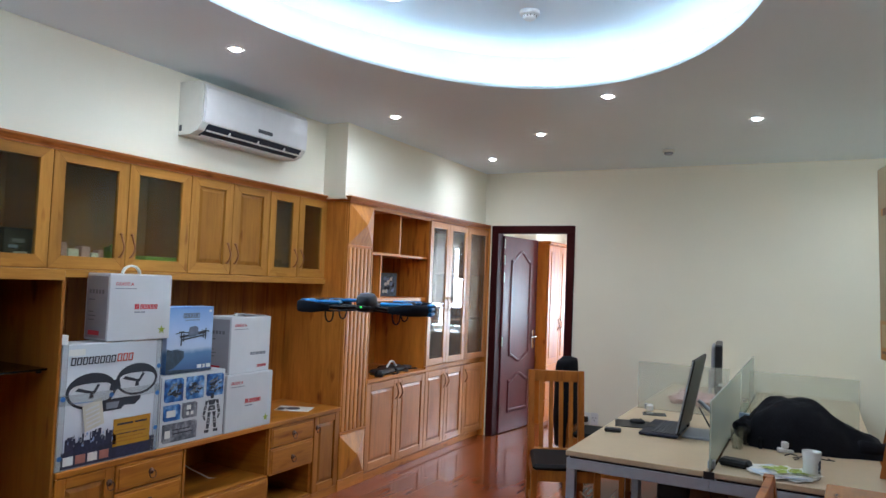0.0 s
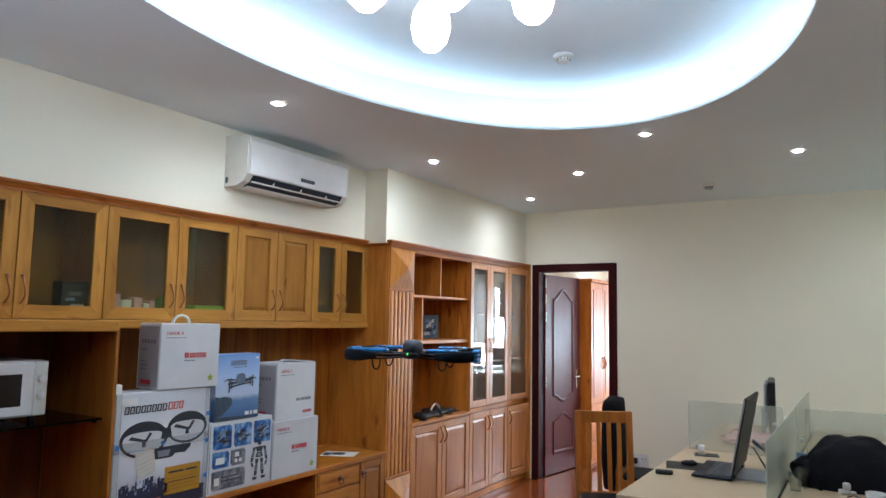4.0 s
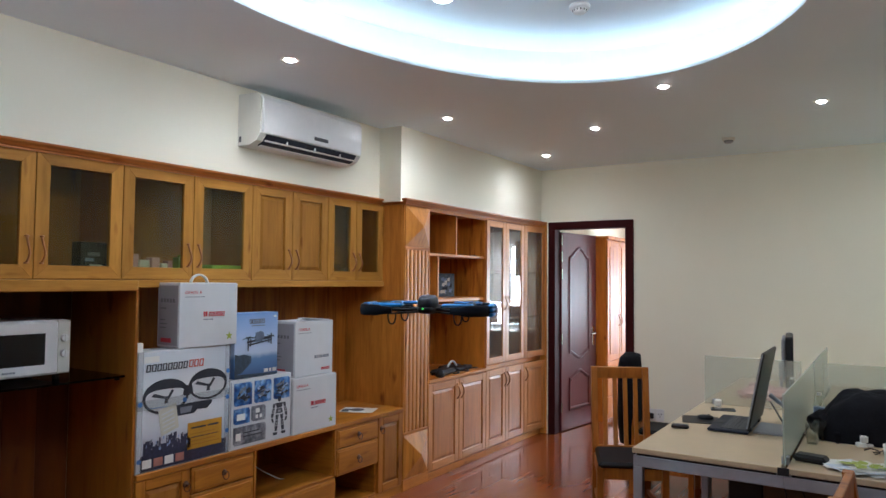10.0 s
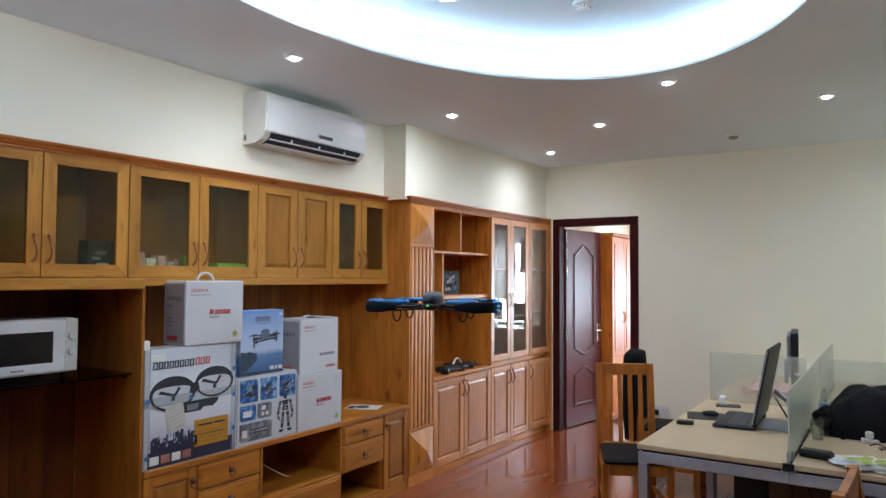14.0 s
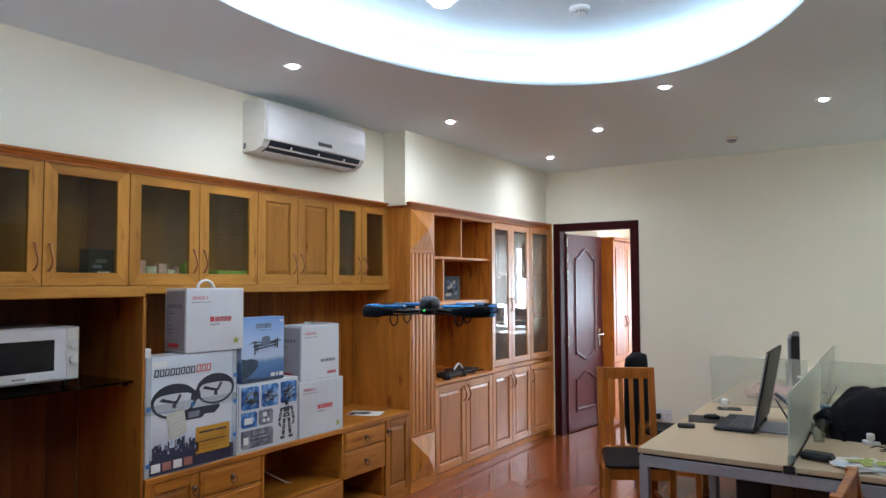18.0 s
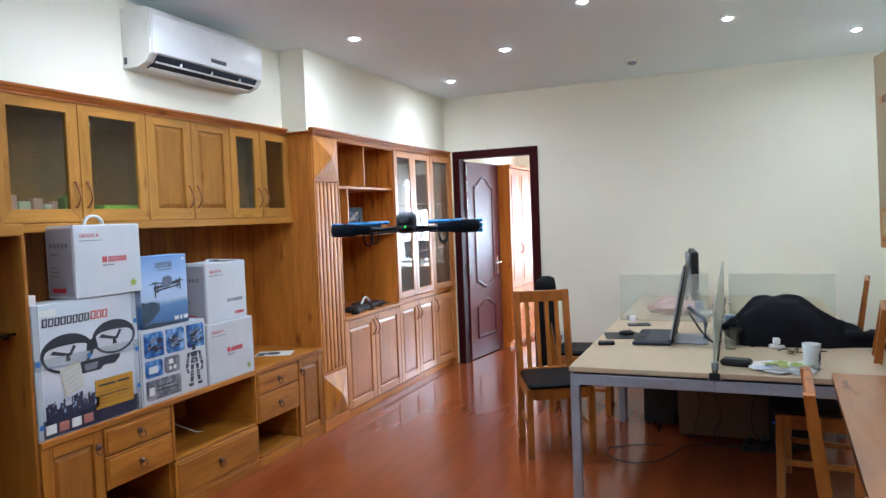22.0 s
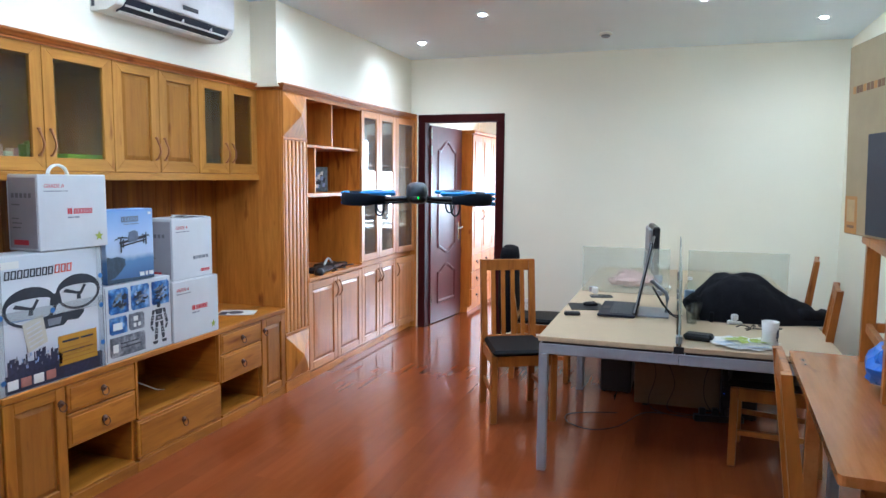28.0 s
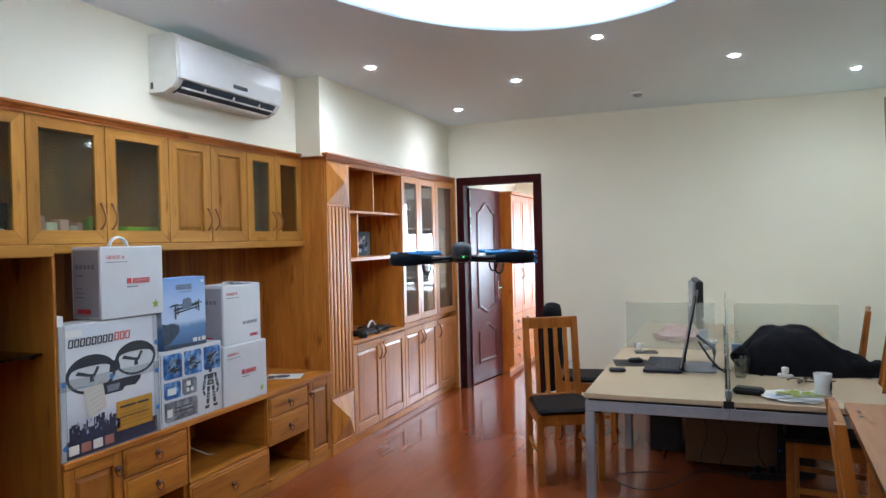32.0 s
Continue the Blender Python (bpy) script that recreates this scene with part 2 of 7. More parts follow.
M_DGREY = speckled("dark_grey_plastic", (0.06, 0.065, 0.075), 0.45, 0, 0.15, 60, 0.1)
M_LEATHER = speckled("black_leather", (0.012, 0.012, 0.013), 0.5, 0, 0.2, 90, 0.35, 0.1)
M_STEEL = speckled("grey_steel", (0.34, 0.36, 0.40), 0.42, 0.35, 0.08, 25, 0.05)
M_CHROME = speckled("brushed_chrome", (0.75, 0.75, 0.74), 0.18, 1.0, 0.05, 40, 0.05)
M_BRONZE = speckled("bronze_handle", (0.44, 0.20, 0.085), 0.34, 0.85, 0.2, 60, 0.1)
M_PULL = speckled("dark_bronze_pull", (0.11, 0.042, 0.018), 0.5, 0.35, 0.2, 60, 0.1)
M_BEIGE = speckled("beige_laminate", (0.505, 0.388, 0.245), 0.36, 0, 0.09, 45, 0.04)
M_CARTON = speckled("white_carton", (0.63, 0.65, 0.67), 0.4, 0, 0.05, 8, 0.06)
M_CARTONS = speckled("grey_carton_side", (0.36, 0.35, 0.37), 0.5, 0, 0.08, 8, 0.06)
M_KRAFT = speckled("brown_cardboard", (0.37, 0.295, 0.165), 0.75, 0, 0.1, 10, 0.1)
M_CORAL = speckled("coral_red_print", (0.62, 0.10, 0.07), 0.5, 0, 0.05, 40, 0)
M_CREAMP = speckled("cream_paper", (0.62, 0.60, 0.50), 0.8, 0, 0.1, 20, 0.1)
M_RED = speckled("red_print", (0.55, 0.035, 0.05), 0.5, 0, 0.05, 40, 0)
M_INK = speckled("dark_print", (0.03, 0.035, 0.05), 0.45, 0, 0.2, 40, 0)
M_GREYINK = speckled("grey_print", (0.22, 0.24, 0.28), 0.5, 0, 0.15, 30, 0)
M_BLUEINK = speckled("blue_print", (0.05, 0.19, 0.52), 0.4, 0, 0.35, 25, 0)
M_SKYINK = speckled("pale_blue_print", (0.36, 0.48, 0.74), 0.4, 0, 0.3, 9, 0)
M_CLIFF = speckled("cliff_print", (0.05, 0.085, 0.13), 0.5, 0, 0.4, 40, 0)
M_ORANGE = speckled("orange_sticker", (0.52, 0.265, 0.015), 0.5, 0, 0.12, 14, 0.05)
M_PAPER = speckled("white_paper", (0.80, 0.80, 0.76), 0.8, 0, 0.06, 20, 0.1)
M_GREENP = speckled("green_print", (0.34, 0.42, 0.05), 0.6, 0, 0.15, 30, 0)
M_TAPE = frosted("clear_tape", (0.94, 0.96, 0.97), 0.22, (0.74, 0.79, 0.82))
M_CABGLASS = frosted("cabinet_glass", (0.80, 0.82, 0.68), 0.02, (0.34, 0.36, 0.26))
# grey haze in this pane stands in for reflections of the far room
M_DISPGLASS = frosted("hazed_cabinet_glass", (0.70, 0.70, 0.67), 0.12, (0.68, 0.68, 0.66))
M_CLEAR = glass("clear_glass", (0.93, 0.96, 0.95), 0.0)
M_FROST = frosted("frosted_glass", (0.95, 0.97, 0.955), 0.27, (0.82, 0.84, 0.78))
M_FROSTM = frosted("milky_green_glass", (0.88, 0.95, 0.92), 0.28, (0.80, 0.88, 0.84))
M_SMOKED = glass("smoked_glass", (0.10, 0.10, 0.10), 0.03)
M_CLOTH = speckled("black_fleece", (0.010, 0.010, 0.013), 0.95, 0, 0.3, 90, 0.8, 0.12)
M_BLUEBAG = speckled("blue_plastic_bag", (0.02, 0.15, 0.62), 0.28, 0, 0.2, 18, 0.4)
M_PINK = speckled("pink_plastic_bag", (0.78, 0.45, 0.47), 0.4, 0, 0.2, 18, 0.4)
M_DRBLUE = speckled("blue_drone_shell", (0.010, 0.24, 0.62), 0.4, 0, 0.1, 40, 0.05)
M_FOAM = speckled("black_foam", (0.008, 0.012, 0.020), 0.8, 0, 0.2, 150, 0.3, 0.15)
M_LED = glowing("cove_led", (0.93, 0.99, 1.0), 8.0)
M_DOWN = glowing("downlight_disc", (1.0, 0.98, 0.95), 110.0)
M_GLOBE = glowing("lit_globe_glass", (1.0, 0.99, 0.98), 24.0)
M_BLUELED = glowing("blue_led", (0.05, 0.15, 1.0), 1.2)
M_SCREEN = speckled("dark_screen", (0.01, 0.012, 0.014), 0.12, 0, 0.1, 10, 0)
M_BLIND = speckled("brown_fabric_blind", (0.16, 0.12, 0.10), 0.9, 0, 0.1, 60, 0.2)


def thin_cloth(name, base, passed):
    """Cloth that lets a little daylight through."""
    m = speckled(name, base, 0.9, 0, 0.1, 60, 0.2)
    nt = m.node_tree
    tl = nt.nodes.new("ShaderNodeBsdfTranslucent")
    tl.inputs[0].default_value = (*passed, 1)
    ad = nt.nodes.new("ShaderNodeAddShader")
    out = [n for n in nt.nodes if n.type == "OUTPUT_MATERIAL"][0]
    nt.links.new(nt.nodes["Principled BSDF"].outputs[0], ad.inputs[0])
    nt.links.new(tl.outputs[0], ad.inputs[1])
    nt.links.new(ad.outputs[0], out.inputs[0])
    return m


M_ROLLER = thin_cloth("grey_roller_fabric", (0.5, 0.5, 0.48), (0.22, 0.21, 0.20))
M_CAPINK = speckled("printed_cover", (0.16, 0.22, 0.28), 0.35, 0, 0.5, 45, 0)
M_TEAL = speckled("teal_plastic", (0.20, 0.48, 0.26), 0.4, 0, 0.2, 30, 0)
M_LIME = speckled("lime_plastic", (0.40, 0.70, 0.08), 0.4, 0, 0.2, 30, 0)
M_MUG = speckled("mug_china", (0.66, 0.67, 0.64), 0.25, 0, 0.05, 20, 0)


def floor_material():
    m = mat("red_laminate", (0.30, 0.085, 0.03), 0.16, 0.0, 0.52)
    nt = m.node_tree
    tc = nt.nodes.new("ShaderNodeTexCoord")
    comb = nt.nodes.new("ShaderNodeCombineXYZ")
    rnd = scaled(m, per_object(m), 0.0, 17.0)
    nt.links.new(rnd, comb.inputs[0])
    nt.links.new(rnd, comb.inputs[1])
    add = nt.nodes.new("ShaderNodeVectorMath")
    nt.links.new(tc.outputs["Object"], add.inputs[0])
    nt.links.new(comb.outputs[0], add.inputs[1])
    mp = nt.nodes.new("ShaderNodeMapping")
    mp.inputs["Scale"].default_value = (14, 1.2, 14)
    nt.links.new(add.outputs[0], mp.inputs[0])
    g = tex_noise(m, mp.outputs[0], 1.6, 6.0, 0.6)
    col = ramp(m, g, [(0.25, (0.215, 0.049, 0.012)), (0.55, (0.245, 0.058, 0.015)), (0.85, (0.265, 0.067, 0.018))])
    tint = ramp(m, per_object(m), [(0.0, (0.90, 0.89, 0.88)), (1.0, (1.07, 1.05, 1.04))])
    set_in(m, "Base Color", mix(m, 1.0, col, tint, "MULTIPLY"))
    smudge = tex_noise(m, coords(m, (3, 3, 3)), 1.2, 4.0)
    set_in(m, "Roughness", scaled(m, smudge, 0.10, 0.18))
    relief(m, g, 0.010, 0.0003)
    return m


M_FLOOR = floor_material()

# ---- builders ----


def solid(bm, x0, x1, y0, y1, z0, z1, bevel=0.0):
    """A box, with bevelled edges where asked, added to bm."""
    made = bmesh.ops.create_cube(bm, size=1.0)["verts"]
    for v in made:
        v.co = Vector(((x0 + x1) / 2 + v.co.x * (x1 - x0), (y0 + y1) / 2 + v.co.y * (y1 - y0), (z0 + z1) / 2 + v.co.z * (z1 - z0)))
    if bevel:
        edges = list({e for v in made for e in v.link_edges})
        bmesh.ops.bevel(bm, geom=edges, offset=bevel, segments=1, affect="EDGES", profile=0.5)
    return bm


def block(x0, x1, y0, y1, z0, z1, bevel=0.003):
    return solid(bmesh.new(), min(x0, x1), max(x0, x1), min(y0, y1), max(y0, y1), min(z0, z1), max(z0, z1), bevel)


def rod(bm, p0, p1, r0, r1=None, n=10):
    """A tapered round bar from p0 to p1."""
    p0, p1 = Vector(p0), Vector(p1)
    r1 = r0 if r1 is None else r1
    m = Matrix.Translation((p0 + p1) / 2) @ (p1 - p0).to_track_quat("Z", "Y").to_matrix().to_4x4()
    bmesh.ops.create_cone(bm, cap_ends=True, segments=n, radius1=r0, radius2=r1, depth=(p1 - p0).length, matrix=m)
    return bm


def tube(bm, pts, r, n=8):
    """A round tube along points."""
    pts = [Vector(p) for p in pts]
    rings = []
    for k, p in enumerate(pts):
        d = (pts[min(k + 1, len(pts) - 1)] - pts[max(k - 1, 0)]).normalized()
        q = d.to_track_quat("Z", "Y").to_matrix()
        rings.append([bm.verts.new(p + q @ Vector((r * math.cos(2 * math.pi * a / n), r * math.sin(2 * math.pi * a / n), 0))) for a in range(n)])
    for a, b in zip(rings, rings[1:]):
        for k in range(n):
            bm.faces.new((a[k], a[(k + 1) % n], b[(k + 1) % n], b[k]))
    bm.faces.new(rings[0][::-1])
    bm.faces.new(rings[-1])
    return bm


def lathe(bm, profile, n=20, centre=(0, 0, 0)):
    """A turned shape from (radius, height) pairs."""
    c = Vector(centre)
    rings = [[bm.verts.new(c + Vector((r * math.cos(2 * math.pi * k / n), r * math.sin(2 * math.pi * k / n), z))) for k in range(n)] for r, z in profile]
    for a, b in zip(rings, rings[1:]):
        for k in range(n):
            bm.faces.new((a[k], a[(k + 1) % n], b[(k + 1) % n], b[k]))
    bm.faces.new(rings[0][::-1])
    bm.faces.new(rings[-1])
    return bm


def mesh_of(name, bm, material, smooth=False):
    bmesh.ops.recalc_face_normals(bm, faces=bm.faces)
    me = bpy.data.meshes.new(name)
    bm.to_mesh(me)
    bm.free()
    me.materials.append(material)
    if smooth:
        for p in me.polygons:
            p.use_smooth = True
    return me


def part(name, bm, material, parent, label="", smooth=False):
    """One mesh object under a thing or a part."""
    ob = new(name, mesh_of(name, bm, material, smooth))
    ob.parent = parent
    if label:
        tagged(ob, label)
    return ob


def thing(name, label, category, at=(0, 0, 0), rz=0.0, group="", kind=""):
    ob = new(name)
    ob.empty_display_size = 0.05
    ob.matrix_basis = pose(*at, 0, 0, rz)
    return tagged(ob, label, category, group, kind)


def setting(name, bm, material, label, category, smooth=False):
    return tagged(new(name, mesh_of(name, bm, material, smooth)), label, category, "", "structure")


def decal(name, parent, material, outline, at, normal="x", label=""):
    """A printed flat shape on a face that looks along +x: outline in (y, z), set slightly proud."""
    bm = bmesh.new()
    vs = [bm.verts.new((at[0], at[1] + u, at[2] + v)) for u, v in outline]
    f = bm.faces.new(vs)
    ex = bmesh.ops.extrude_face_region(bm, geom=[f])
    for v in [g for g in ex["geom"] if isinstance(g, bmesh.types.BMVert)]:
        v.co.x -= 0.0014
    return part(name, bm, material, parent, label)


def oblong(w, h):
    return [(0, 0), (w, 0), (w, h), (0, h)]


def bars(name, parent, material, at, widths, h, gap, label=""):
    """Lines of print as one row of short bars."""
    bm = bmesh.new()
    y = at[1]
    for w in widths:
        solid(bm, at[0] - 0.001, at[0] + 0.0006, y, y + w, at[2], at[2] + h)
        y += w + gap
    return part(name, bm, material, parent, label)


def logo_row(name, parent, material, at, w, h, n, gap, lean=0.0, stroke=0.003, label=""):
    """A logo as a row of plain hollow oblongs, all alike."""
    bm = bmesh.new()
    for k in range(n):
        y = at[1] + k * (w + gap)
        for a, b, c, d in ((0, stroke, 0, h), (w - stroke, w, 0, h), (stroke, w - stroke, h - stroke, h), (stroke, w - stroke, 0, stroke)):
            solid(bm, at[0] - 0.001, at[0] + 0.0008, y + a, y + b, at[2] + c, at[2] + d)
    for v in bm.verts:
        v.co.y += lean * (v.co.z - at[2])
    return part(name, bm, material, parent, label)


def words(name, text, size, material, parent, at, face="x", label=""):
    cu = bpy.data.curves.new(name, "FONT")
    cu.body, cu.size, cu.extrude = text, size, 0.0004
    tmp = bpy.data.objects.new(name, cu)
    me = bpy.data.meshes.new_from_object(tmp)
    bpy.data.objects.remove(tmp)
    turn = Matrix(((0, 0, 1, 0), (1, 0, 0, 0), (0, 1, 0, 0), (0, 0, 0, 1)))
    me.transform(Matrix.Translation(at) @ turn)
    me.materials.clear()
    me.materials.append(material)
    ob = new(name, me)
    ob.parent = parent
    if label:
        tagged(ob, label)
    return ob



def graded(name, stops, height, vary=0.06, rough=0.4):
    """Glossy print whose colour changes up the carton's face."""
    m = mat(name, stops[-1][1], rough)
    nt = m.node_tree
    tc = nt.nodes.new("ShaderNodeTexCoord")
    sp = nt.nodes.new("ShaderNodeSeparateXYZ")
    nt.links.new(tc.outputs["Object"], sp.inputs[0])
    a = tex_noise(m, tc.outputs["Object"], 9.0, 4.0)
    ml = nt.nodes.new("ShaderNodeMath")
    ml.operation, ml.inputs[1].default_value = "MULTIPLY", 1.0 / height
    nt.links.new(sp.outputs[2], ml.inputs[0])
    ad = nt.nodes.new("ShaderNodeMath")
    ad.operation = "ADD"
    nt.links.new(ml.outputs[0], ad.inputs[0])
    nt.links.new(scaled(m, a, -vary, vary), ad.inputs[1])
    set_in(m, "Base Color", ramp(m, ad.outputs[0], stops))
    return m


def blotched(name, dark, mid, pale, scale):
    """Busy printed picture in three tones."""
    m = mat(name, mid, 0.35)
    co = coords(m)
    a = tex_noise(m, co, scale, 3.0)
    b = tex_noise(m, co, scale * 3.1, 2.0)
    c1 = ramp(m, a, [(0.36, dark), (0.50, mid), (0.66, pale)])
    set_in(m, "Base Color", mix(m, 0.6, c1, ramp(m, b, [(0.40, (0.35, 0.35, 0.38)), (0.55, (1, 1, 1))]), "MULTIPLY"))
    return m


M_FACE = graded("drone_carton_face", [(0.0, (0.20, 0.22, 0.31)), (0.16, (0.44, 0.47, 0.55)), (0.34, (0.66, 0.69, 0.74)), (0.60, (0.76, 0.78, 0.80)), (0.85, (0.62, 0.67, 0.72))], 0.585)
M_COAST = graded("coast_carton_face", [(0.0, (0.05, 0.11, 0.27)), (0.30, (0.12, 0.24, 0.46)), (0.38, (0.48, 0.58, 0.74)), (0.62, (0.42, 0.56, 0.80)), (1.0, (0.20, 0.36, 0.70))], 0.36, 0.05)
M_TILEB = blotched("blue_tile_print", (0.02, 0.06, 0.22), (0.05, 0.19, 0.52), (0.30, 0.50, 0.78), 16.0)
M_TILEG = blotched("grey_tile_print", (0.10, 0.11, 0.13), (0.20, 0.21, 0.24), (0.34, 0.35, 0.38), 18.0)
M_SLATEINK = speckled("slate_blue_print", (0.15, 0.19, 0.28), 0.4, 0, 0.3, 30, 0)
M_CITY = speckled("night_city_print", (0.035, 0.04, 0.085), 0.4, 0, 0.5, 60, 0)
M_ORANGED = speckled("dark_orange_print", (0.42, 0.20, 0.01), 0.5, 0, 0.1, 20, 0)
M_ROSE = speckled("dull_rose_print", (0.42, 0.17, 0.13), 0.45, 0, 0.2, 40, 0)
M_NAVY = speckled("navy_black_plastic", (0.012, 0.015, 0.028), 0.45, 0, 0.15, 60, 0.05, 0.2)
M_OUTLET = speckled("dark_blue_outlet", (0.018, 0.022, 0.036), 0.5, 0, 0.2, 60, 0.05, 0.2)
M_SIDEINK = speckled("dull_side_print", (0.19, 0.19, 0.20), 0.5, 0, 0.2, 40, 0)
M_PAPERB = speckled("pale_blue_paper", (0.62, 0.70, 0.80), 0.7, 0, 0.08, 20, 0.1)
M_TAN = speckled("tan_orange_print", (0.46, 0.22, 0.05), 0.6, 0, 0.15, 20, 0.05)
M_TANL = speckled("pale_tan_print", (0.50, 0.36, 0.17), 0.6, 0, 0.15, 20, 0.05)
M_BROWNINK = speckled("brown_print", (0.20, 0.10, 0.04), 0.6, 0, 0.3, 40, 0)
M_DRBODY = speckled("slate_drone_shell", (0.030, 0.034, 0.042), 0.4, 0, 0.15, 60, 0.05, 0.3)
M_PEDEST = speckled("brown_laminate", (0.17, 0.105, 0.055), 0.5, 0, 0.09, 45, 0.04)
# ---- the room ----
H, RX, NY = 2.69, 3.87, -9.2          # ceiling height, right wall, rear wall
UX, BX = -0.20, -0.56                 # fronts of the wall cabinets, back of the niches
OVX, OVY, OVA, OVB, OVE = 1.862, -4.487, 1.099, 1.706, 2.0   # the oval recess

setting("ground", block(-0.9, RX + 0.3, NY - 0.3, 5.0, -0.12, -0.012, 0), M_DGREY, "concrete slab under the floor", "floor")
setting("wall_left", block(-0.76, BX, -5.43, 0.0, 0, H, 0), M_WALL, "cream painted wall behind the fitted cabinets", "wall")
setting("wall_left_above_cabinets", block(BX, UX - 0.006, -5.43, -2.47, 2.13, H, 0), M_WALL, "cream painted wall above the wall cabinets", "wall")
# unseen closing wall; its opening is made up to hold the fill lamp
bm = bmesh.new()
for y0, y1, z0, z1 in ((NY, -8.95, 0, H), (-6.95, -5.43, 0, H), (-8.95, -6.95, 0, 1.35), (-8.95, -6.95, 2.45, H)):
    solid(bm, -0.76, UX - 0.006, y0, y1, z0, z1)
setting("wall_left_plain", bm, M_REAR, "unseen brown closing wall with an opening for the fill lamp", "wall")
setting("wall_left_return", block(BX, -0.005, -2.47, 0.0, 2.13, H, 0), M_WALL, "cream painted bulkhead above the tall cabinets", "wall")
setting("wall_right", block(RX, RX + 0.15, -4.75, 0.0, 0, H, 0), M_WALL, "plain cream painted wall", "wall")
# unseen part of the right wall, kept dark to lower the fill
setting("wall_right_rear", block(RX, RX + 0.15, NY, -4.75, 0, H, 0), M_REAR, "unseen brown closing wall that cuts bounce light", "wall")


def holed_wall(name, x0, x1, y0, y1, z1, hx0, hx1, hz0, hz1, material, label):
    bm = bmesh.new()
    solid(bm, x0, hx0, y0, y1, 0, z1)
    solid(bm, hx1, x1, y0, y1, 0, z1)
    solid(bm, hx0, hx1, y0, y1, hz1, z1)
    if hz0 > 0:
        solid(bm, hx0, hx1, y0, y1, 0, hz0)
    return setting(name, bm, material, label, "wall")


DX0, DX1, DZ = 0.08, 0.962, 2.148
holed_wall("wall_north", -0.76, RX + 0.15, 0.0, 0.12, H, DX0 + 0.03, DX1 - 0.03, 0, DZ - 0.03, M_WALL, "cream painted wall with a doorway")
# unseen closing wall behind the camera, dark to deepen the shadows
setting("wall_south", block(-0.76, RX + 0.15, NY - 0.15, NY, 0, H, 0), M_REAR, "unseen dark closing wall that cuts bounce light", "wall")


def oval(grow, z, n=96):
    out = []
    for k in range(n):
        c, s = math.cos(2 * math.pi * k / n), math.sin(2 * math.pi * k / n)
        out.append(Vector((OVX + (OVA + grow) * math.copysign(abs(c) ** (2 / OVE), c), OVY + (OVB + grow) * math.copysign(abs(s) ** (2 / OVE), s), z)))
    return out


def ceiling_mesh():
    bm = bmesh.new()
    n = 96
    x0, x1, y0, y1 = -0.56, RX, NY, 0.0

    def to_edge(v):
        d = v - Vector((OVX, OVY, v.z))
        s = min(((x1 - OVX) / d.x if d.x > 1e-6 else 1e9), ((x0 - OVX) / d.x if d.x < -1e-6 else 1e9), ((y1 - OVY) / d.y if d.y > 1e-6 else 1e9), ((y0 - OVY) / d.y if d.y < -1e-6 else 1e9))
        return Vector((OVX + d.x * s, OVY + d.y * s, v.z))

    inner = [bm.verts.new(p) for p in oval(0, H)]
    outer = [bm.verts.new(to_edge(p)) for p in oval(0, H)]
    lip = [bm.verts.new(p) for p in oval(0, H + 0.016)]
    back = [bm.verts.new(p) for p in oval(0.24, H + 0.016)]
    rise = [bm.verts.new(p) for p in oval(0.24, H + 0.26)]
    for a, b in ((inner, outer), (lip, inner), (back, lip), (rise, back)):
        for k in range(n):
            bm.faces.new((a[k], a[(k + 1) % n], b[(k + 1) % n], b[k]))
    bm.faces.new(rise)
    for cx, cy in ((x0, y0), (x1, y0), (x0, y1), (x1, y1)):
        c = bm.verts.new((cx, cy, H))
        for k in range(n):
            a, b = outer[k], outer[(k + 1) % n]
            if abs(a.co.x - b.co.x) > 1e-4 and abs(a.co.y - b.co.y) > 1e-4 and max(abs((a.co.x + b.co.x) / 2 - cx), abs((a.co.y + b.co.y) / 2 - cy)) < 0.6:
                bm.faces.new((a, b, c))
    return bm


setting("ceiling", ceiling_mesh(), M_CEIL, "white plaster ceiling with an oval recess", "ceiling")
setting("roof_slab", block(-0.76, RX + 0.15, NY, 0.12, H + 0.3, H + 0.4, 0), M_COVE, "slab over the ceiling", "ceiling")
bm = bmesh.new()
ra, rb = oval(0.12, H + 0.042), oval(0.14, H + 0.042)
a = [bm.verts.new(p) for p in ra]
b = [bm.verts.new(p) for p in rb]
for k in range(96):
    bm.faces.new((a[k], a[(k + 1) % 96], b[(k + 1) % 96], b[k]))
led = thing("cove_light", "white LED strip hidden in the oval ceiling cove", "light")
part("led_strip", bm, M_LED, led)

# door frame, open door leaf
dframe = thing("door_frame", "dark mahogany door frame in the cream wall", "door frame", kind="structure")
for x0, x1, z0, z1 in ((DX0, DX0 + 0.075, 0, DZ - 0.075), (DX1 - 0.075, DX1, 0, DZ - 0.075), (DX0, DX1, DZ - 0.075, DZ)):
    part("casing", block(x0, x1, -0.018, 0.121, z0, z1, 0.006), M_FRAME, dframe)
for x0, x1 in ((DX1 - 0.09, DX1 - 0.076),):
    part("door_stop", block(x0, x1, 0.02, 0.06, 0, DZ - 0.076, 0.002), M_FRAME, dframe)

door = thing("door_1", "open dark mahogany panelled door with a chrome lever handle", "door", (0.150, 0.125, 0.0), 82.0, kind="structure")
DW, DH = 0.735, 2.055
part("leaf", block(0, DW, -0.02, 0.02, 0.008, DH, 0.003), M_MAHOG, door)


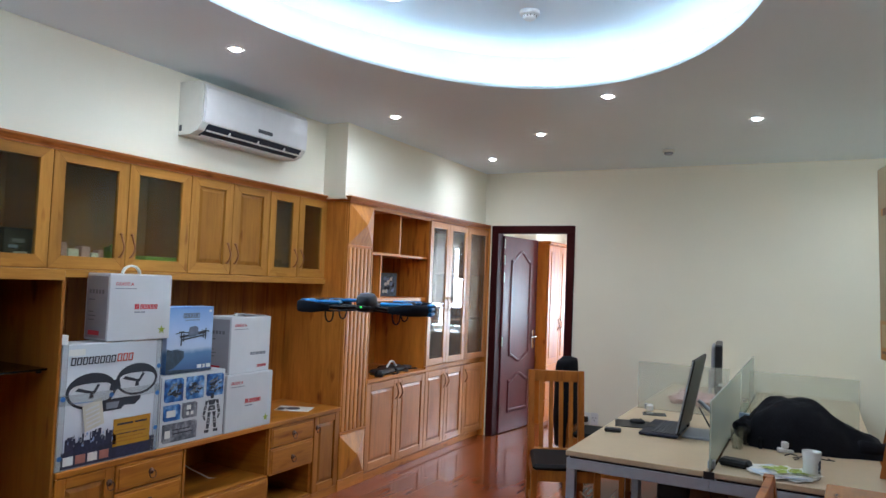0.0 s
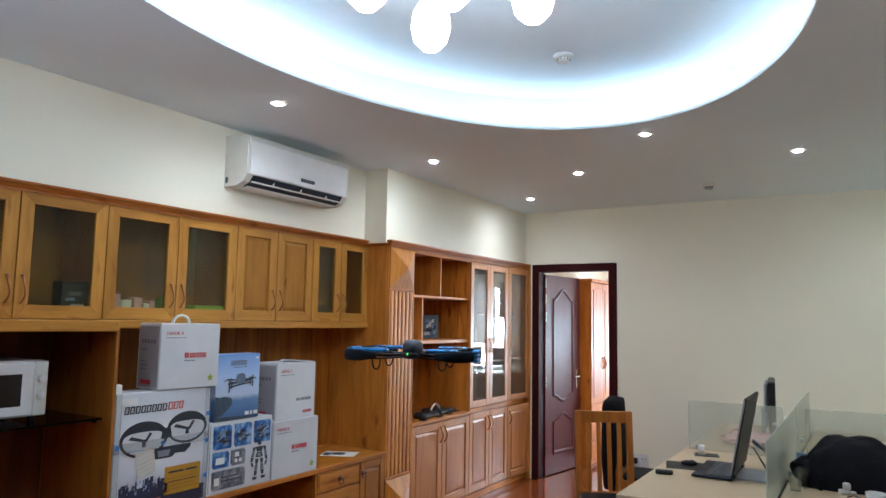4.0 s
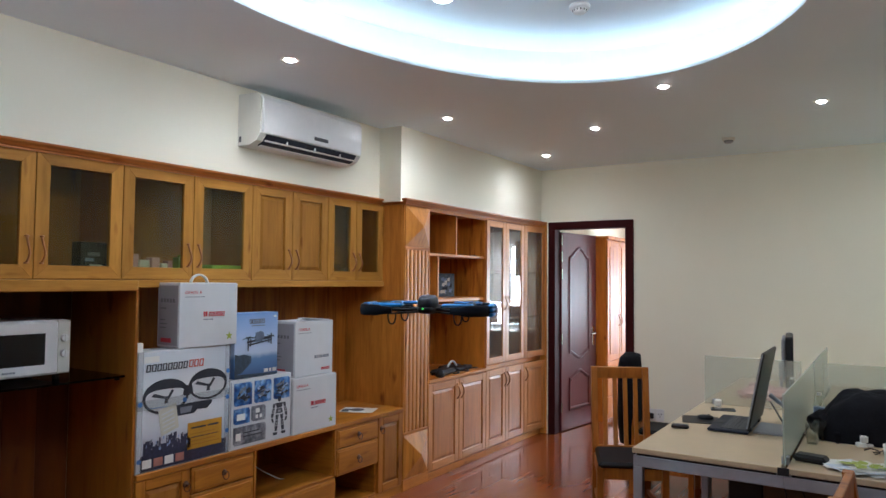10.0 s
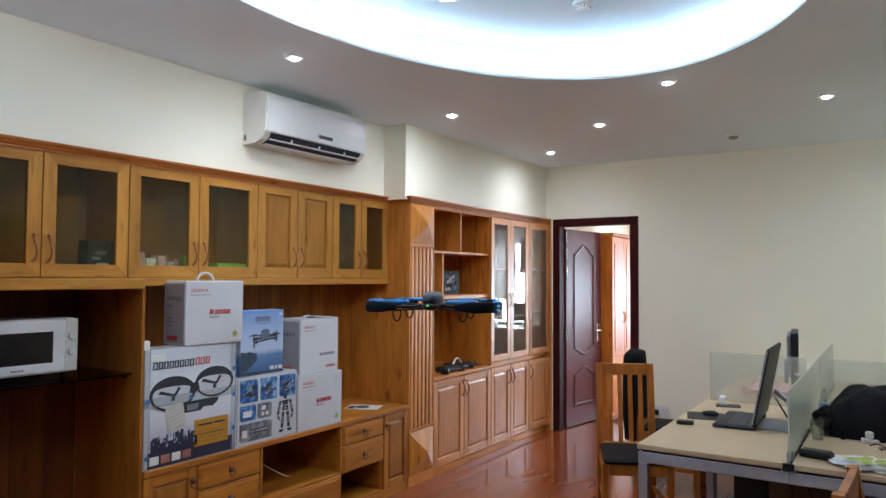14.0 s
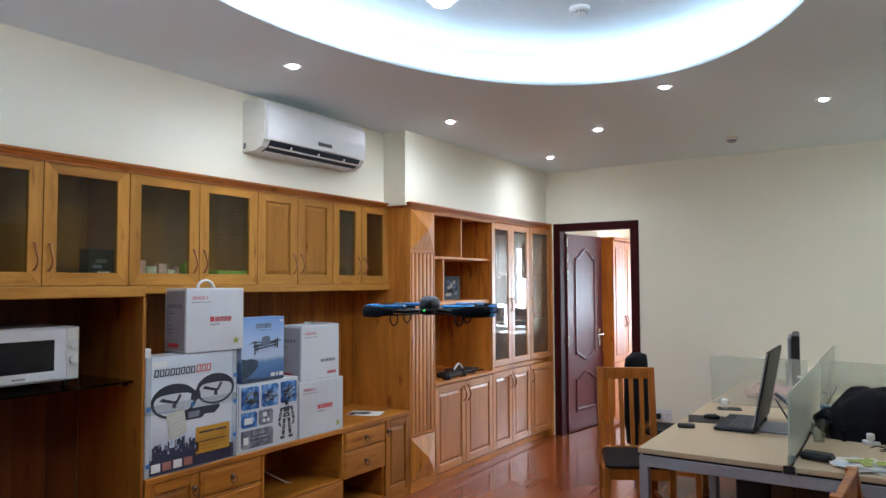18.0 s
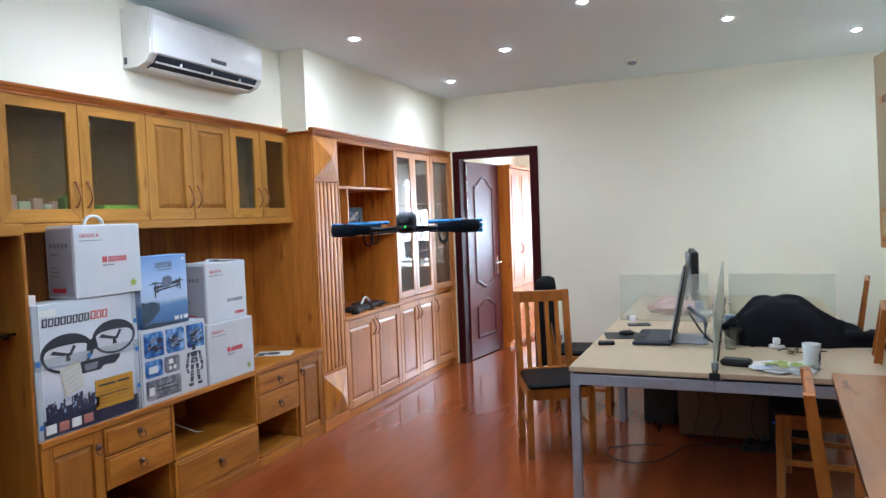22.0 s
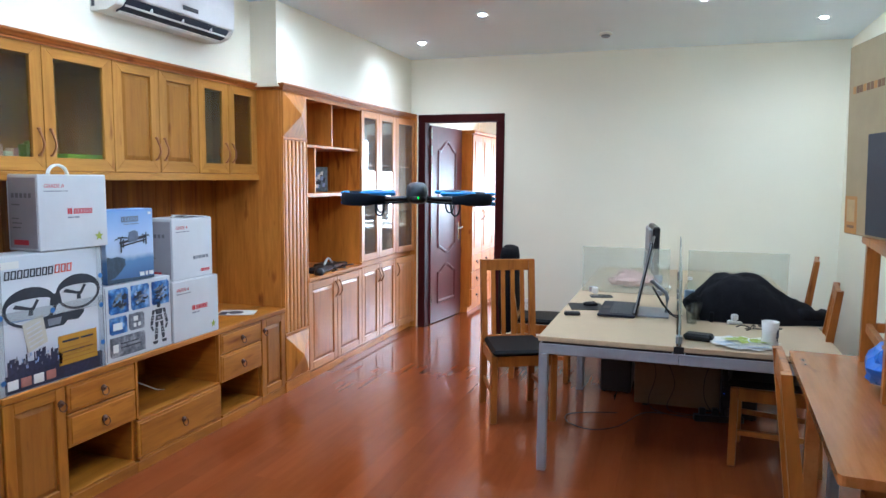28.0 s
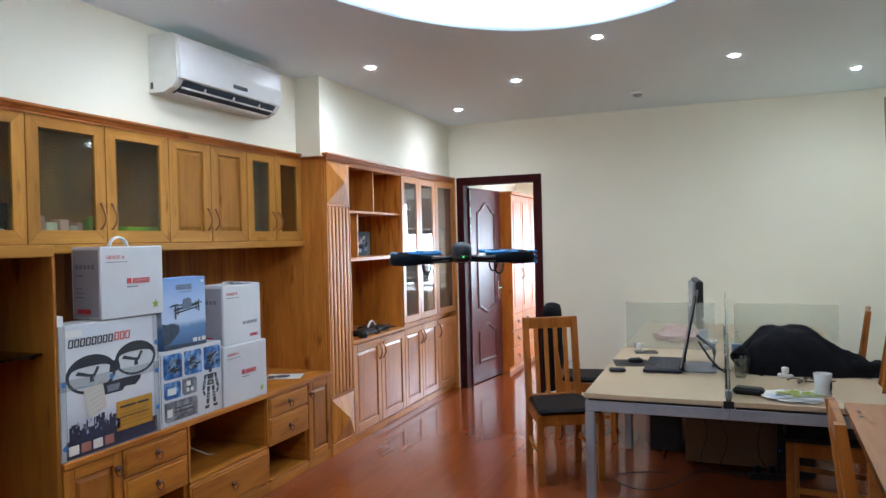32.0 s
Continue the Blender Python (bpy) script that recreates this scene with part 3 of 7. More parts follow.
def arched(w, h, cx, z0, arch_top, arch_bottom, ins=0.0):
    pts = []
    m = 14
    for k in range(m + 1):
        u = k / m
        pts.append((cx - w / 2 + ins + (w - 2 * ins) * u, z0 + ins - arch_bottom * (math.cos(2 * math.pi * u) * 0.5 - 0.5)))
    for k in range(m + 1):
        u = 1 - k / m
        pts.append((cx - w / 2 + ins + (w - 2 * ins) * u, z0 + h - ins - arch_top * (1 - math.sin(math.pi * u) ** 2)))
    return pts


def moulding(pts, y, depth, width):
    """A raised rim along a closed outline in the door's face."""
    bm = bmesh.new()
    n = len(pts)
    c = (sum(p[0] for p in pts) / n, sum(p[1] for p in pts) / n)
    prof = ((0.0, 0.0), (0.35, 1.0), (0.7, 0.9), (1.0, 0.0))
    rings = []
    for s, hgt in prof:
        ring = []
        for k, p in enumerate(pts):
            a, b = pts[k - 1], pts[(k + 1) % n]
            t = Vector((b[0] - a[0], b[1] - a[1]))
            t = t.normalized() if t.length > 1e-6 else Vector((1, 0))
            nn = Vector((-t.y, t.x))
            if nn.dot(Vector((c[0] - p[0], c[1] - p[1]))) < 0:
                nn = -nn
            ring.append(bm.verts.new((p[0] + nn.x * width * s, y + depth * hgt, p[1] + nn.y * width * s)))
        rings.append(ring)
    for a, b in zip(rings, rings[1:]):
        for k in range(n):
            bm.faces.new((a[k], a[(k + 1) % n], b[(k + 1) % n], b[k]))
    return bm


for side in (-1, 1):
    for w, h, z0, at_, ab in ((0.44, 1.13, 0.79, 0.11, -0.07), (0.44, 0.42, 0.20, 0.08, 0.0)):
        part("panel_moulding", moulding(arched(w, h, DW / 2, z0, at_, ab), side * 0.0195, side * 0.011, 0.040), M_MAHOG, door)
bm = bmesh.new()
for side in (-1, 1):
    solid(bm, DW - 0.085, DW - 0.045, side * 0.021 - 0.004, side * 0.021 + 0.004, 0.85, 1.05, 0.002)
lever = part("lock_plate", bm, M_CHROME, door, "chrome lock plate")
bm = bmesh.new()
for side in (-1, 1):
    tube(bm, [(DW - 0.065, side * 0.02, 0.98), (DW - 0.065, side * 0.065, 0.98), (DW - 0.085, side * 0.07, 0.98), (DW - 0.19, side * 0.068, 0.975)], 0.009)
part("lever_handle", bm, M_CHROME, lever, "chrome lever", True)
for z in (0.25, 0.95, 1.62, 1.80, 1.97):
    bm = bmesh.new()
    rod(bm, (-0.004, -0.024, z - 0.05), (-0.004, -0.024, z + 0.05), 0.007)
    solid(bm, -0.008, 0.016, -0.0225, -0.0195, z - 0.05, z + 0.05)
    part("hinge", bm, M_CHROME, door, "chrome hinge")

# ---- fitted cabinets ----


def bow_handle(parent, x, y, z, length=0.12):
    bm = bmesh.new()
    n = 10
    tube(bm, [(x + 0.004 + 0.026 * math.sin(math.pi * k / n), y + 0.004 * math.sin(2 * math.pi * k / n), z - length / 2 + length * k / n) for k in range(n + 1)], 0.0052, 8)
    for s in (-1, 1):
        lathe(bm, [(0.001, 0.0), (0.010, 0.001), (0.010, 0.006), (0.004, 0.010)], 10, (x + 0.004, y, z + s * length / 2 - 0.004))
    return part("handle", bm, M_BRONZE, parent, "curved bronze pull handle", True)


def ring_pull(parent, x, y, z):
    bm = bmesh.new()
    rod(bm, (x, y, z), (x + 0.005, y, z), 0.017, 0.015, 14)
    rod(bm, (x + 0.005, y, z), (x + 0.014, y, z), 0.006, 0.007, 10)
    n = 18
    tube(bm, [(x + 0.011 + 0.004 * (1 - math.cos(a)), y + 0.020 * math.sin(a), z - 0.013 + 0.020 * math.cos(a)) for a in [2 * math.pi * k / n for k in range(n + 1)]], 0.0026, 6)
    return part("ring_pull", bm, M_PULL, parent, "round dark bronze ring pull", True)


def mitred_bar(x, corners, t=0.021, b=0.0012):
    """One member of a mitred frame: its outline in (y, z), its front at x with a softened edge."""
    bm = bmesh.new()
    n = len(corners)
    cy, cz = sum(p[0] for p in corners) / n, sum(p[1] for p in corners) / n

    def ring(dx, ins):
        return [bm.verts.new((x - dx, y + math.copysign(min(ins, abs(cy - y)), cy - y), z + math.copysign(min(ins, abs(cz - z)), cz - z))) for y, z in corners]

    rings = [ring(t, 0.0), ring(b, 0.0), ring(0.0, b)]
    for a, c in zip(rings, rings[1:]):
        for k in range(n):
            bm.faces.new((a[k], a[(k + 1) % n], c[(k + 1) % n], c[k]))
    bm.faces.new(rings[0][::-1])
    bm.faces.new(rings[-1])
    return bm


def leaf_door(parent, x, y0, y1, z0, z1, filling="panel", handle=None, rail=0.062, handle_z=None, woods=(M_OAK, M_OAKY, M_PANEL), mitred=False, pane=M_CABGLASS):
    """A framed cabinet door whose front lies at x; filled by a raised panel or a pane."""
    g = 0.0022
    y0, y1, z0, z1 = y0 + g, y1 - g, z0 + g, z1 - g
    if mitred:
        q = 0.0002
        d = part("door", mitred_bar(x, [(y0, z0 + q), (y0 + rail, z0 + rail + q), (y0 + rail, z1 - rail - q), (y0, z1 - q)]), woods[0], parent, "framed oak door")
        part("stile", mitred_bar(x, [(y1, z0 + q), (y1, z1 - q), (y1 - rail, z1 - rail - q), (y1 - rail, z0 + rail + q)]), woods[0], d)
        part("rail", mitred_bar(x, [(y0 + q, z0), (y1 - q, z0), (y1 - rail - q, z0 + rail), (y0 + rail + q, z0 + rail)]), woods[1], d)
        part("rail", mitred_bar(x, [(y0 + q, z1), (y0 + rail + q, z1 - rail), (y1 - rail - q, z1 - rail), (y1 - q, z1)]), woods[1], d)
    else:
        d = part("door", block(x - 0.021, x, y0, y0 + rail, z0, z1, 0.003), woods[0], parent, "framed oak door")
        part("stile", block(x - 0.021, x, y1 - rail, y1, z0, z1, 0.003), woods[0], d)
        for a, b in ((z0, z0 + rail), (z1 - rail, z1)):
            part("rail", block(x - 0.0205, x - 0.0005, y0 + rail, y1 - rail, a, b, 0.003), woods[1], d)
    if filling == "panel":
        bm = bmesh.new()
        ya, yb, za, zb = y0 + rail, y1 - rail, z0 + rail, z1 - rail
        q = 0.026
        lv = [[(ya, za), (yb, za), (yb, zb), (ya, zb)], [(ya + 0.004, za + 0.004), (yb - 0.004, za + 0.004), (yb - 0.004, zb - 0.004), (ya + 0.004, zb - 0.004)], [(ya + q, za + q), (yb - q, za + q), (yb - q, zb - q), (ya + q, zb - q)]]
        rings = [[bm.verts.new((x - dx, *p)) for p in ring] for ring, dx in zip(lv, (0.012, 0.0135, 0.0045))]
        for a, b in zip(rings, rings[1:]):
            for k in range(4):
                bm.faces.new((a[k], a[(k + 1) % 4], b[(k + 1) % 4], b[k]))
        bm.faces.new(rings[-1])
        part("panel", bm, woods[2], d, "raised oak panel")
    else:
        p = part("pane", block(x - 0.013, x - 0.009, y0 + rail - 0.004, y1 - rail + 0.004, z0 + rail - 0.004, z1 - rail + 0.004, 0), pane, d, "tinted glass pane")
        p.visible_shadow = False
    if handle:
        hy = y0 + rail * 0.5 if handle == "lo" else y1 - rail * 0.5
        bow_handle(d, x, hy, handle_z if handle_z is not None else z0 + 0.13)
    return d


def carcass(parent, x0, x1, y0, y1, z0, z1, t=0.018, backing=M_BACK, shelves=()):
    part("side_panel", block(x0, x1, y0, y0 + t, z0, z1, 0.001), M_OAK, parent)
    part("side_panel", block(x0, x1, y1 - t, y1, z0, z1, 0.001), M_OAK, parent)
    part("bottom_panel", block(x0, x1, y0 + t, y1 - t, z0, z0 + t, 0.001), M_OAKY, parent)
    part("top_panel", block(x0, x1, y0 + t, y1 - t, z1 - t, z1, 0.001), M_OAKY, parent)
    part("back_panel", block(x0, x0 + 0.008, y0 + t, y1 - t, z0 + t, z1 - t, 0), backing, parent)
    for z in shelves:
        part("shelf", block(x0 + 0.008, x1 - 0.01, y0 + t, y1 - t, z, z + t, 0.001), M_OAKY, parent)


# wall cabinets in a row over the left niches
UZ0, UZ1 = 1.54, 2.125
for edges, fill in (((-5.40, -4.977, -4.552), "glass"), ((-4.552, -4.13, -3.71), "glass"), ((-3.71, -3.373, -3.036), "panel"), ((-3.036, -2.737, -2.418), "glass")):
    lab = "oak wall cabinet with two glazed doors" if fill == "glass" else "oak wall cabinet with two solid panelled doors"
    cab = thing("wall_cabinet", lab, "cabinet", group="wall cabinets")
    carcass(cab, BX, UX - 0.022, edges[0], edges[2], UZ0, UZ1, 0.018, M_UPP)
    leaf_door(cab, UX, edges[0], edges[1], UZ0, UZ1, fill, "hi", woods=(M_UP, M_UPY, M_UPP), mitred=True)
    leaf_door(cab, UX, edges[1], edges[2], UZ0, UZ1, fill, "lo", woods=(M_UP, M_UPY, M_UPP), mitred=True)


def sweep_moulding(path, z0, material, name, label):
    """Cornice along a path of (x, y), its profile stepping outwards."""
    prof = ((0.0, 0.0), (0.012, 0.0), (0.012, 0.008), (0.020, 0.013), (0.026, 0.022), (0.040, 0.030), (0.042, 0.040), (0.0, 0.040))
    bm = bmesh.new()
    rings = []
    for k, (p, off) in enumerate(path):
        rings.append([bm.verts.new((p[0] + off[0] * u, p[1] + off[1] * u, z0 + v)) for u, v in prof])
    n = len(prof)
    for a, b in zip(rings, rings[1:]):
        for k in range(n):
            bm.faces.new((a[k], a[(k + 1) % n], b[(k + 1) % n], b[k]))
    bm.faces.new(rings[0])
    bm.faces.new(rings[-1][::-1])
    t = thing(name, label, "moulding", kind="structure")
    part("moulding", bm, material, t)


sweep_moulding([((UX, -5.40), (1, 0)), ((UX, -2.415), (1, -1)), ((0.0, -2.415), (1, -1)), ((0.0, -0.405), (1, 0)), ((0.05, -0.002), (0.3, 0))], 2.112, M_CORNICE, "trim_cornice", "reddish cherry cornice along the cabinet tops")

# band and niche structure below the wall cabinets
band = thing("trim_niche_band", "oak band under the wall cabinets", "trim", kind="structure")
part("board", block(BX, UX + 0.012, -4.578, -2.416, 1.497, 1.539, 0.004), M_UPY, band)
part("board", block(BX, -0.012, -5.40, -4.579, 1.487, 1.5385, 0.004), M_UPY, band)
niche = thing("niche_panelling", "oak panelled niche below the wall cabinets", "panelling", kind="structure")
y = -4.56
while y < -2.42:
    w = min(0.118, -2.416 - y)
    part("plank", block(BX, BX + 0.014, y, y + w - 0.0015, 0.61, 1.497, 0.0015), M_BACK, niche)
    y += 0.118
y = -5.40
while y < -4.60:
    w = min(0.16, -4.595 - y)
    # these planks take the darkened oak, the recess's shade being in its colour
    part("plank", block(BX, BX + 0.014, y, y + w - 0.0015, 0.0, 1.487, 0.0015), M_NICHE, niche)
    y += 0.16
part("partition", block(BX, -0.008, -4.595, -4.578, 0.0, 1.486, 0.003), M_PANEL, niche, "upright oak partition board")
part("end_panel", block(BX, -0.008, -5.43, -5.402, 0.0, 2.12, 0.003), M_OAK, niche, "oak end board")

# tall column with pyramid blocks and flutes
CY0, CY1 = -2.415, -2.083
col = thing("fluted_column", "oak column with vertical flutes and pyramid blocks", "column")
part("side_board", block(BX, -0.03, CY0, CY0 + 0.02, 0.0, 2.125, 0.002), M_OAKR, col)
part("side_board", block(BX, -0.03, CY1 - 0.02, CY1, 0.0, 2.125, 0.002), M_OAKR, col)
part("core", block(-0.03, -0.012, CY0, CY1, 0.0, 2.125, 0.002), M_OAKR, col)


def pyramid(z0, z1):
    bm = bmesh.new()
    y0, y1 = CY0 + 0.006, CY1 - 0.006
    b = [bm.verts.new(p) for p in ((-0.012, y0, z0), (-0.012, y1, z0), (-0.012, y1, z1), (-0.012, y0, z1))]
    f = [bm.verts.new(p) for p in ((0.0, y0, z0), (0.0, y1, z0), (0.0, y1, z1), (0.0, y0, z1))]
    apex = bm.verts.new((0.055, (y0 + y1) / 2, (z0 + z1) / 2))
    for k in range(4):
        bm.faces.new((b[k], b[(k + 1) % 4], f[(k + 1) % 4], f[k]))
        bm.faces.new((f[k], f[(k + 1) % 4], apex))
    return bm


part("pyramid_block", pyramid(1.80, 2.105), M_OAKR, col, "carved oak pyramid block")
part("pyramid_block", pyramid(0.085, 0.40), M_OAKR, col, "carved oak pyramid block")
NF = 6
wf = (CY1 - CY0 - 0.03) / NF
for k in range(NF):
    bm = bmesh.new()
    yc = CY0 + 0.015 + wf * (k + 0.5)
    n = 6
    ring0, ring1 = [], []
    for j in range(n + 1):
        a = math.pi * j / n
        ring0.append(bm.verts.new((-0.012 + 0.013 * math.sin(a) ** 0.3, yc - wf * 0.41 * math.cos(a), 0.425)))
        ring1.append(bm.verts.new((-0.012 + 0.013 * math.sin(a) ** 0.3, yc - wf * 0.41 * math.cos(a), 1.775)))
    for j in range(n):
        bm.faces.new((ring0[j], ring0[j + 1], ring1[j + 1], ring1[j]))
    bm.faces.new(ring0)
    bm.faces.new(ring1[::-1])
    part("reed", bm, M_OAKR, col)
for z0, z1 in ((1.78, 1.798), (0.402, 0.42), (0.0, 0.08), (2.107, 2.125)):
    part("cross_band", block(-0.012, 0.003, CY0, CY1, z0, z1, 0.002), M_OAKRY, col)
for yy in (CY0, CY1 - 0.012):
    part("edge_strip", block(-0.012, 0.001, yy, yy + 0.012, 0.42, 1.78, 0.002), M_OAKR, col)

# low cabinet run under the left niche
LZ = 0.612


def low_unit(label, y0, y1, fronts):
    u = thing("low_cabinet", label, "cabinet", group="low cabinets")
    part("side_panel", block(BX, -0.022, y0, y0 + 0.016, 0.0, LZ - 0.03, 0.001), M_OAKX, u)
    part("side_panel", block(BX, -0.022, y1 - 0.016, y1, 0.0, LZ - 0.03, 0.001), M_OAKX, u)
    part("back_panel", block(BX, BX + 0.01, y0 + 0.016, y1 - 0.016, 0.055, LZ - 0.03, 0), M_BACK, u)
    part("plinth", block(-0.05, -0.004, y0, y1, 0.0, 0.055, 0.002), M_OAKY, u)
    part("bottom_panel", block(BX, -0.005, y0 + 0.016, y1 - 0.016, 0.0555, 0.07, 0.001), M_OAKY, u)
    for kind, z0, z1 in fronts:
        if kind == "door":
            d = leaf_door(u, 0.0, y0, y1, z0, z1, "panel", None, 0.052)
            ring_pull(d, 0.0, (y1 - 0.03) if y0 < -4.0 else (y0 + 0.03), z1 - 0.075)
        elif kind == "drawer":
            d = part("drawer", block(-0.02, 0.0, y0 + 0.003, y1 - 0.003, z0 + 0.003, z1 - 0.003, 0.004), M_OAKY, u, "plain oak drawer front")
            part("drawer_panel", block(-0.002, 0.0035, y0 + 0.02, y1 - 0.02, z0 + 0.018, z1 - 0.018, 0.003), M_OAKY, d)
            ring_pull(d, 0.003, (y0 + y1) / 2, (z0 + z1) / 2)
        else:
            part("shelf", block(BX, -0.006, y0 + 0.016, y1 - 0.016, z0 - 0.016, z0, 0.001), M_OAKY, u)
            part("edge", block(-0.02, 0.0, y0 + 0.001, y0 + 0.016, z0, z1, 0.001), M_OAK, u)
            part("edge", block(-0.02, 0.0, y1 - 0.016, y1 - 0.001, z0, z1, 0.001), M_OAK, u)


low_unit("low oak cabinet with one panelled door", -4.577, -4.265, [("door", 0.058, LZ - 0.031)])
low_unit("low oak cabinet with two drawers over an open niche", -4.264, -3.842, [("drawer", 0.443, LZ - 0.031), ("drawer", 0.283, 0.443)])
low_unit("low oak cabinet with an open shelf over a wide drawer", -3.841, -3.148, [("open", 0.288, LZ - 0.031), ("drawer", 0.070, 0.272)])
low_unit("low oak cabinet with two small drawers over an open niche", -3.147, -2.708, [("drawer", 0.447, LZ - 0.031), ("drawer", 0.272, 0.447)])
low_unit("low narrow oak cabinet with one panelled door", -2.707, -2.416, [("door", 0.058, LZ - 0.031)])
top = thing("low_countertop", "long oak countertop over the low cabinets", "countertop")
part("board", block(BX + 0.015, 0.006, -4.577, -2.416, LZ - 0.03, LZ, 0.004), M_OAKY, top)

# open shelf bay and glazed bay of the tall cabinets
# door woods with the doorway's glare in their colour
RED = (M_FARD, M_FARDY, M_PANELR)
TY = (-2.082, -1.165, -0.79, -0.405, -0.004)
base = thing("base_cabinet", "oak base cabinet with two panelled doors below an open bay", "cabinet", group="base cabinets")
carcass(base, BX, -0.022, TY[0], TY[1], 0.055, 0.742)
part("plinth", block(-0.05, -0.003, TY[0], TY[1], 0, 0.055, 0.002), M_OAKRY, base)
leaf_door(base, 0.0, TY[0], -1.624, 0.062, 0.738, "panel", "hi", 0.06, 0.635, RED)
leaf_door(base, 0.0, -1.624, TY[1], 0.062, 0.738, "panel", "lo", 0.06, 0.635, RED)
part("counter", block(BX, 0.004, TY[0], TY[1], 0.743, 0.772, 0.004), M_OAKRY, base, "oak counter of the open bay")
bay = thing("open_shelf_bay", "open oak shelf bay with dividers", "shelf")
y = TY[0]
while y < TY[1] - 0.02:
    part("plank", block(BX, BX + 0.012, y, min(y + 0.103, TY[1]) - 0.0015, 0.773, 2.105, 0.0015), M_BAY, bay)
    y += 0.103
part("top_rail", block(-0.03, -0.004, TY[0], TY[1], 2.085, 2.124, 0.002), M_OAKRY, bay)
part("top_panel", block(BX, -0.03, TY[0], TY[1], 2.106, 2.124, 0.001), M_OAKRY, bay)
part("shelf", block(BX + 0.012, -0.03, TY[0], TY[1] - 0.001, 1.742, 1.762, 0.002), M_OAKRY, bay)
part("shelf", block(BX + 0.012, -0.03, TY[0], TY[1] - 0.001, 1.372, 1.402, 0.003), M_OAKRY, bay)
part("divider", block(BX + 0.012, -0.04, -1.63, -1.612, 1.762, 2.105, 0.001), M_OAKR, bay)
part("divider", block(BX + 0.012, -0.04, -1.905, -1.887, 1.402, 1.742, 0.001), M_OAKR, bay)
tall = thing("display_cabinet", "tall oak display cabinet with three glazed and three panelled doors", "cabinet")
part("side_panel", block(BX, -0.022, TY[1] + 0.001, TY[1] + 0.019, 0.0, 2.124, 0.001), M_BAY, tall)
part("side_panel", block(BX, -0.022, TY[4] - 0.02, TY[4], 0.0, 2.124, 0.001), M_OAKR, tall)
part("back_panel", block(BX, BX + 0.01, TY[1] + 0.02, TY[4] - 0.02, 0.055, 2.12, 0), M_BAY, tall)
part("plinth", block(-0.05, -0.003, TY[1], TY[4], 0, 0.055, 0.002), M_OAKRY, tall)
for z in (0.06, 0.745, 1.18, 1.62, 2.1):
    part("shelf", block(BX + 0.01, -0.024, TY[1] + 0.02, TY[4] - 0.02, z, z + 0.018, 0.001), M_OAKRY, tall)
part("mid_rail", block(-0.02, -0.001, TY[1], TY[4], 0.748, 0.79, 0.002), M_OAKRY, tall)
part("top_rail", block(-0.02, -0.001, TY[1], TY[4], 2.098, 2.124, 0.002), M_OAKRY, tall)
for k, hd in enumerate(("hi", "lo", "lo")):
    leaf_door(tall, 0.0, TY[1 + k], TY[2 + k], 0.062, 0.746, "panel", hd, 0.058, 0.635, RED)
    leaf_door(tall, 0.0, TY[1 + k], TY[2 + k], 0.792, 2.096, "glass", hd, 0.058, 1.34, RED, pane=M_DISPGLASS)
# the last bay splays out towards the door frame
for d in [o for o in tall.children if o.name.startswith("door")][-2:]:
    for o in [d] + list(d.children):
        o.data.transform(Matrix.Translation((0, TY[3], 0)) @ Matrix.Rotation(radians(-7.4), 4, "Z") @ Matrix.Translation((0, -TY[3], 0)))
part("filler", block(-0.02, 0.063, TY[4] - 0.016, TY[4], 0.0, 2.124, 0.002), M_OAKR, tall, "oak filler strip beside the door frame")

# ---- far room beyond the doorway ----
holed_wall("far_room_wall_north", -0.76, 4.0, 4.45, 4.6, 2.6, 1.0, 3.4, 0.72, 2.2, M_WALL2, "far room wall with a window")
setting("far_room_wall_left", block(-0.9, -0.55, 0.12, 4.45, 0, 2.6, 0), M_WALL2, "far room side wall", "wall")
setting("far_room_wall_right", block(3.9, 4.05, 0.12, 4.45, 0, 2.6, 0), M_WALL2, "far room side wall", "wall")
setting("far_room_ceiling", block(-0.9, 4.05, 0.12, 4.6, 2.5, 2.62, 0), M_COVE, "far room ceiling", "ceiling")
win = thing("window_1", "white-framed window of the far room", "window", kind="structure")
for x0, x1, z0, z1 in ((1.0, 1.05, 0.72, 2.2), (3.35, 3.4, 0.72, 2.2), (2.3, 2.36, 0.77, 2.15), (1.05, 3.35, 0.72, 0.77), (1.05, 3.35, 2.15, 2.2)):
    part("window_frame", block(x0, x1, 4.46, 4.52, z0, z1, 0.003), M_WHITE, win)
bl = thing("roller_blind", "grey fabric roller blind, drawn down", "blind", group="blinds")
part("fabric", block(2.56, 3.42, 4.40, 4.405, 1.16, 2.25, 0), M_ROLLER, bl)
bm = bmesh.new()
rod(bm, (2.56, 4.40, 2.27), (3.42, 4.40, 2.27), 0.025)
part("roller", bm, M_WHITE, bl)
bl = thing("roman_blind", "brown fabric roman blind, drawn up", "blind", group="blinds")
for k in range(4):
    part("fold", block(1.15, 2.50, 4.385 + 0.006 * k, 4.41, 1.62 + 0.15 * k, 1.79 + 0.15 * k, 0.004), M_BLIND, bl)
wd = thing("wardrobe", "orange-brown wooden wardrobe with tall doors over drawers", "wardrobe")
WX, WY0, WY1, WZ = 0.385, 0.91, 3.31, 2.02
part("body", block(-0.25, WX - 0.02, WY0, WY1, 0.06, WZ, 0.003), M_WARD, wd)
part("plinth", block(-0.25, WX - 0.05, WY0, WY1, 0.0, 0.06, 0), M_WARD, wd)
part("cornice", block(-0.26, WX + 0.02, WY0 - 0.02, WY1, WZ, WZ + 0.035, 0.006), M_WARD, wd)
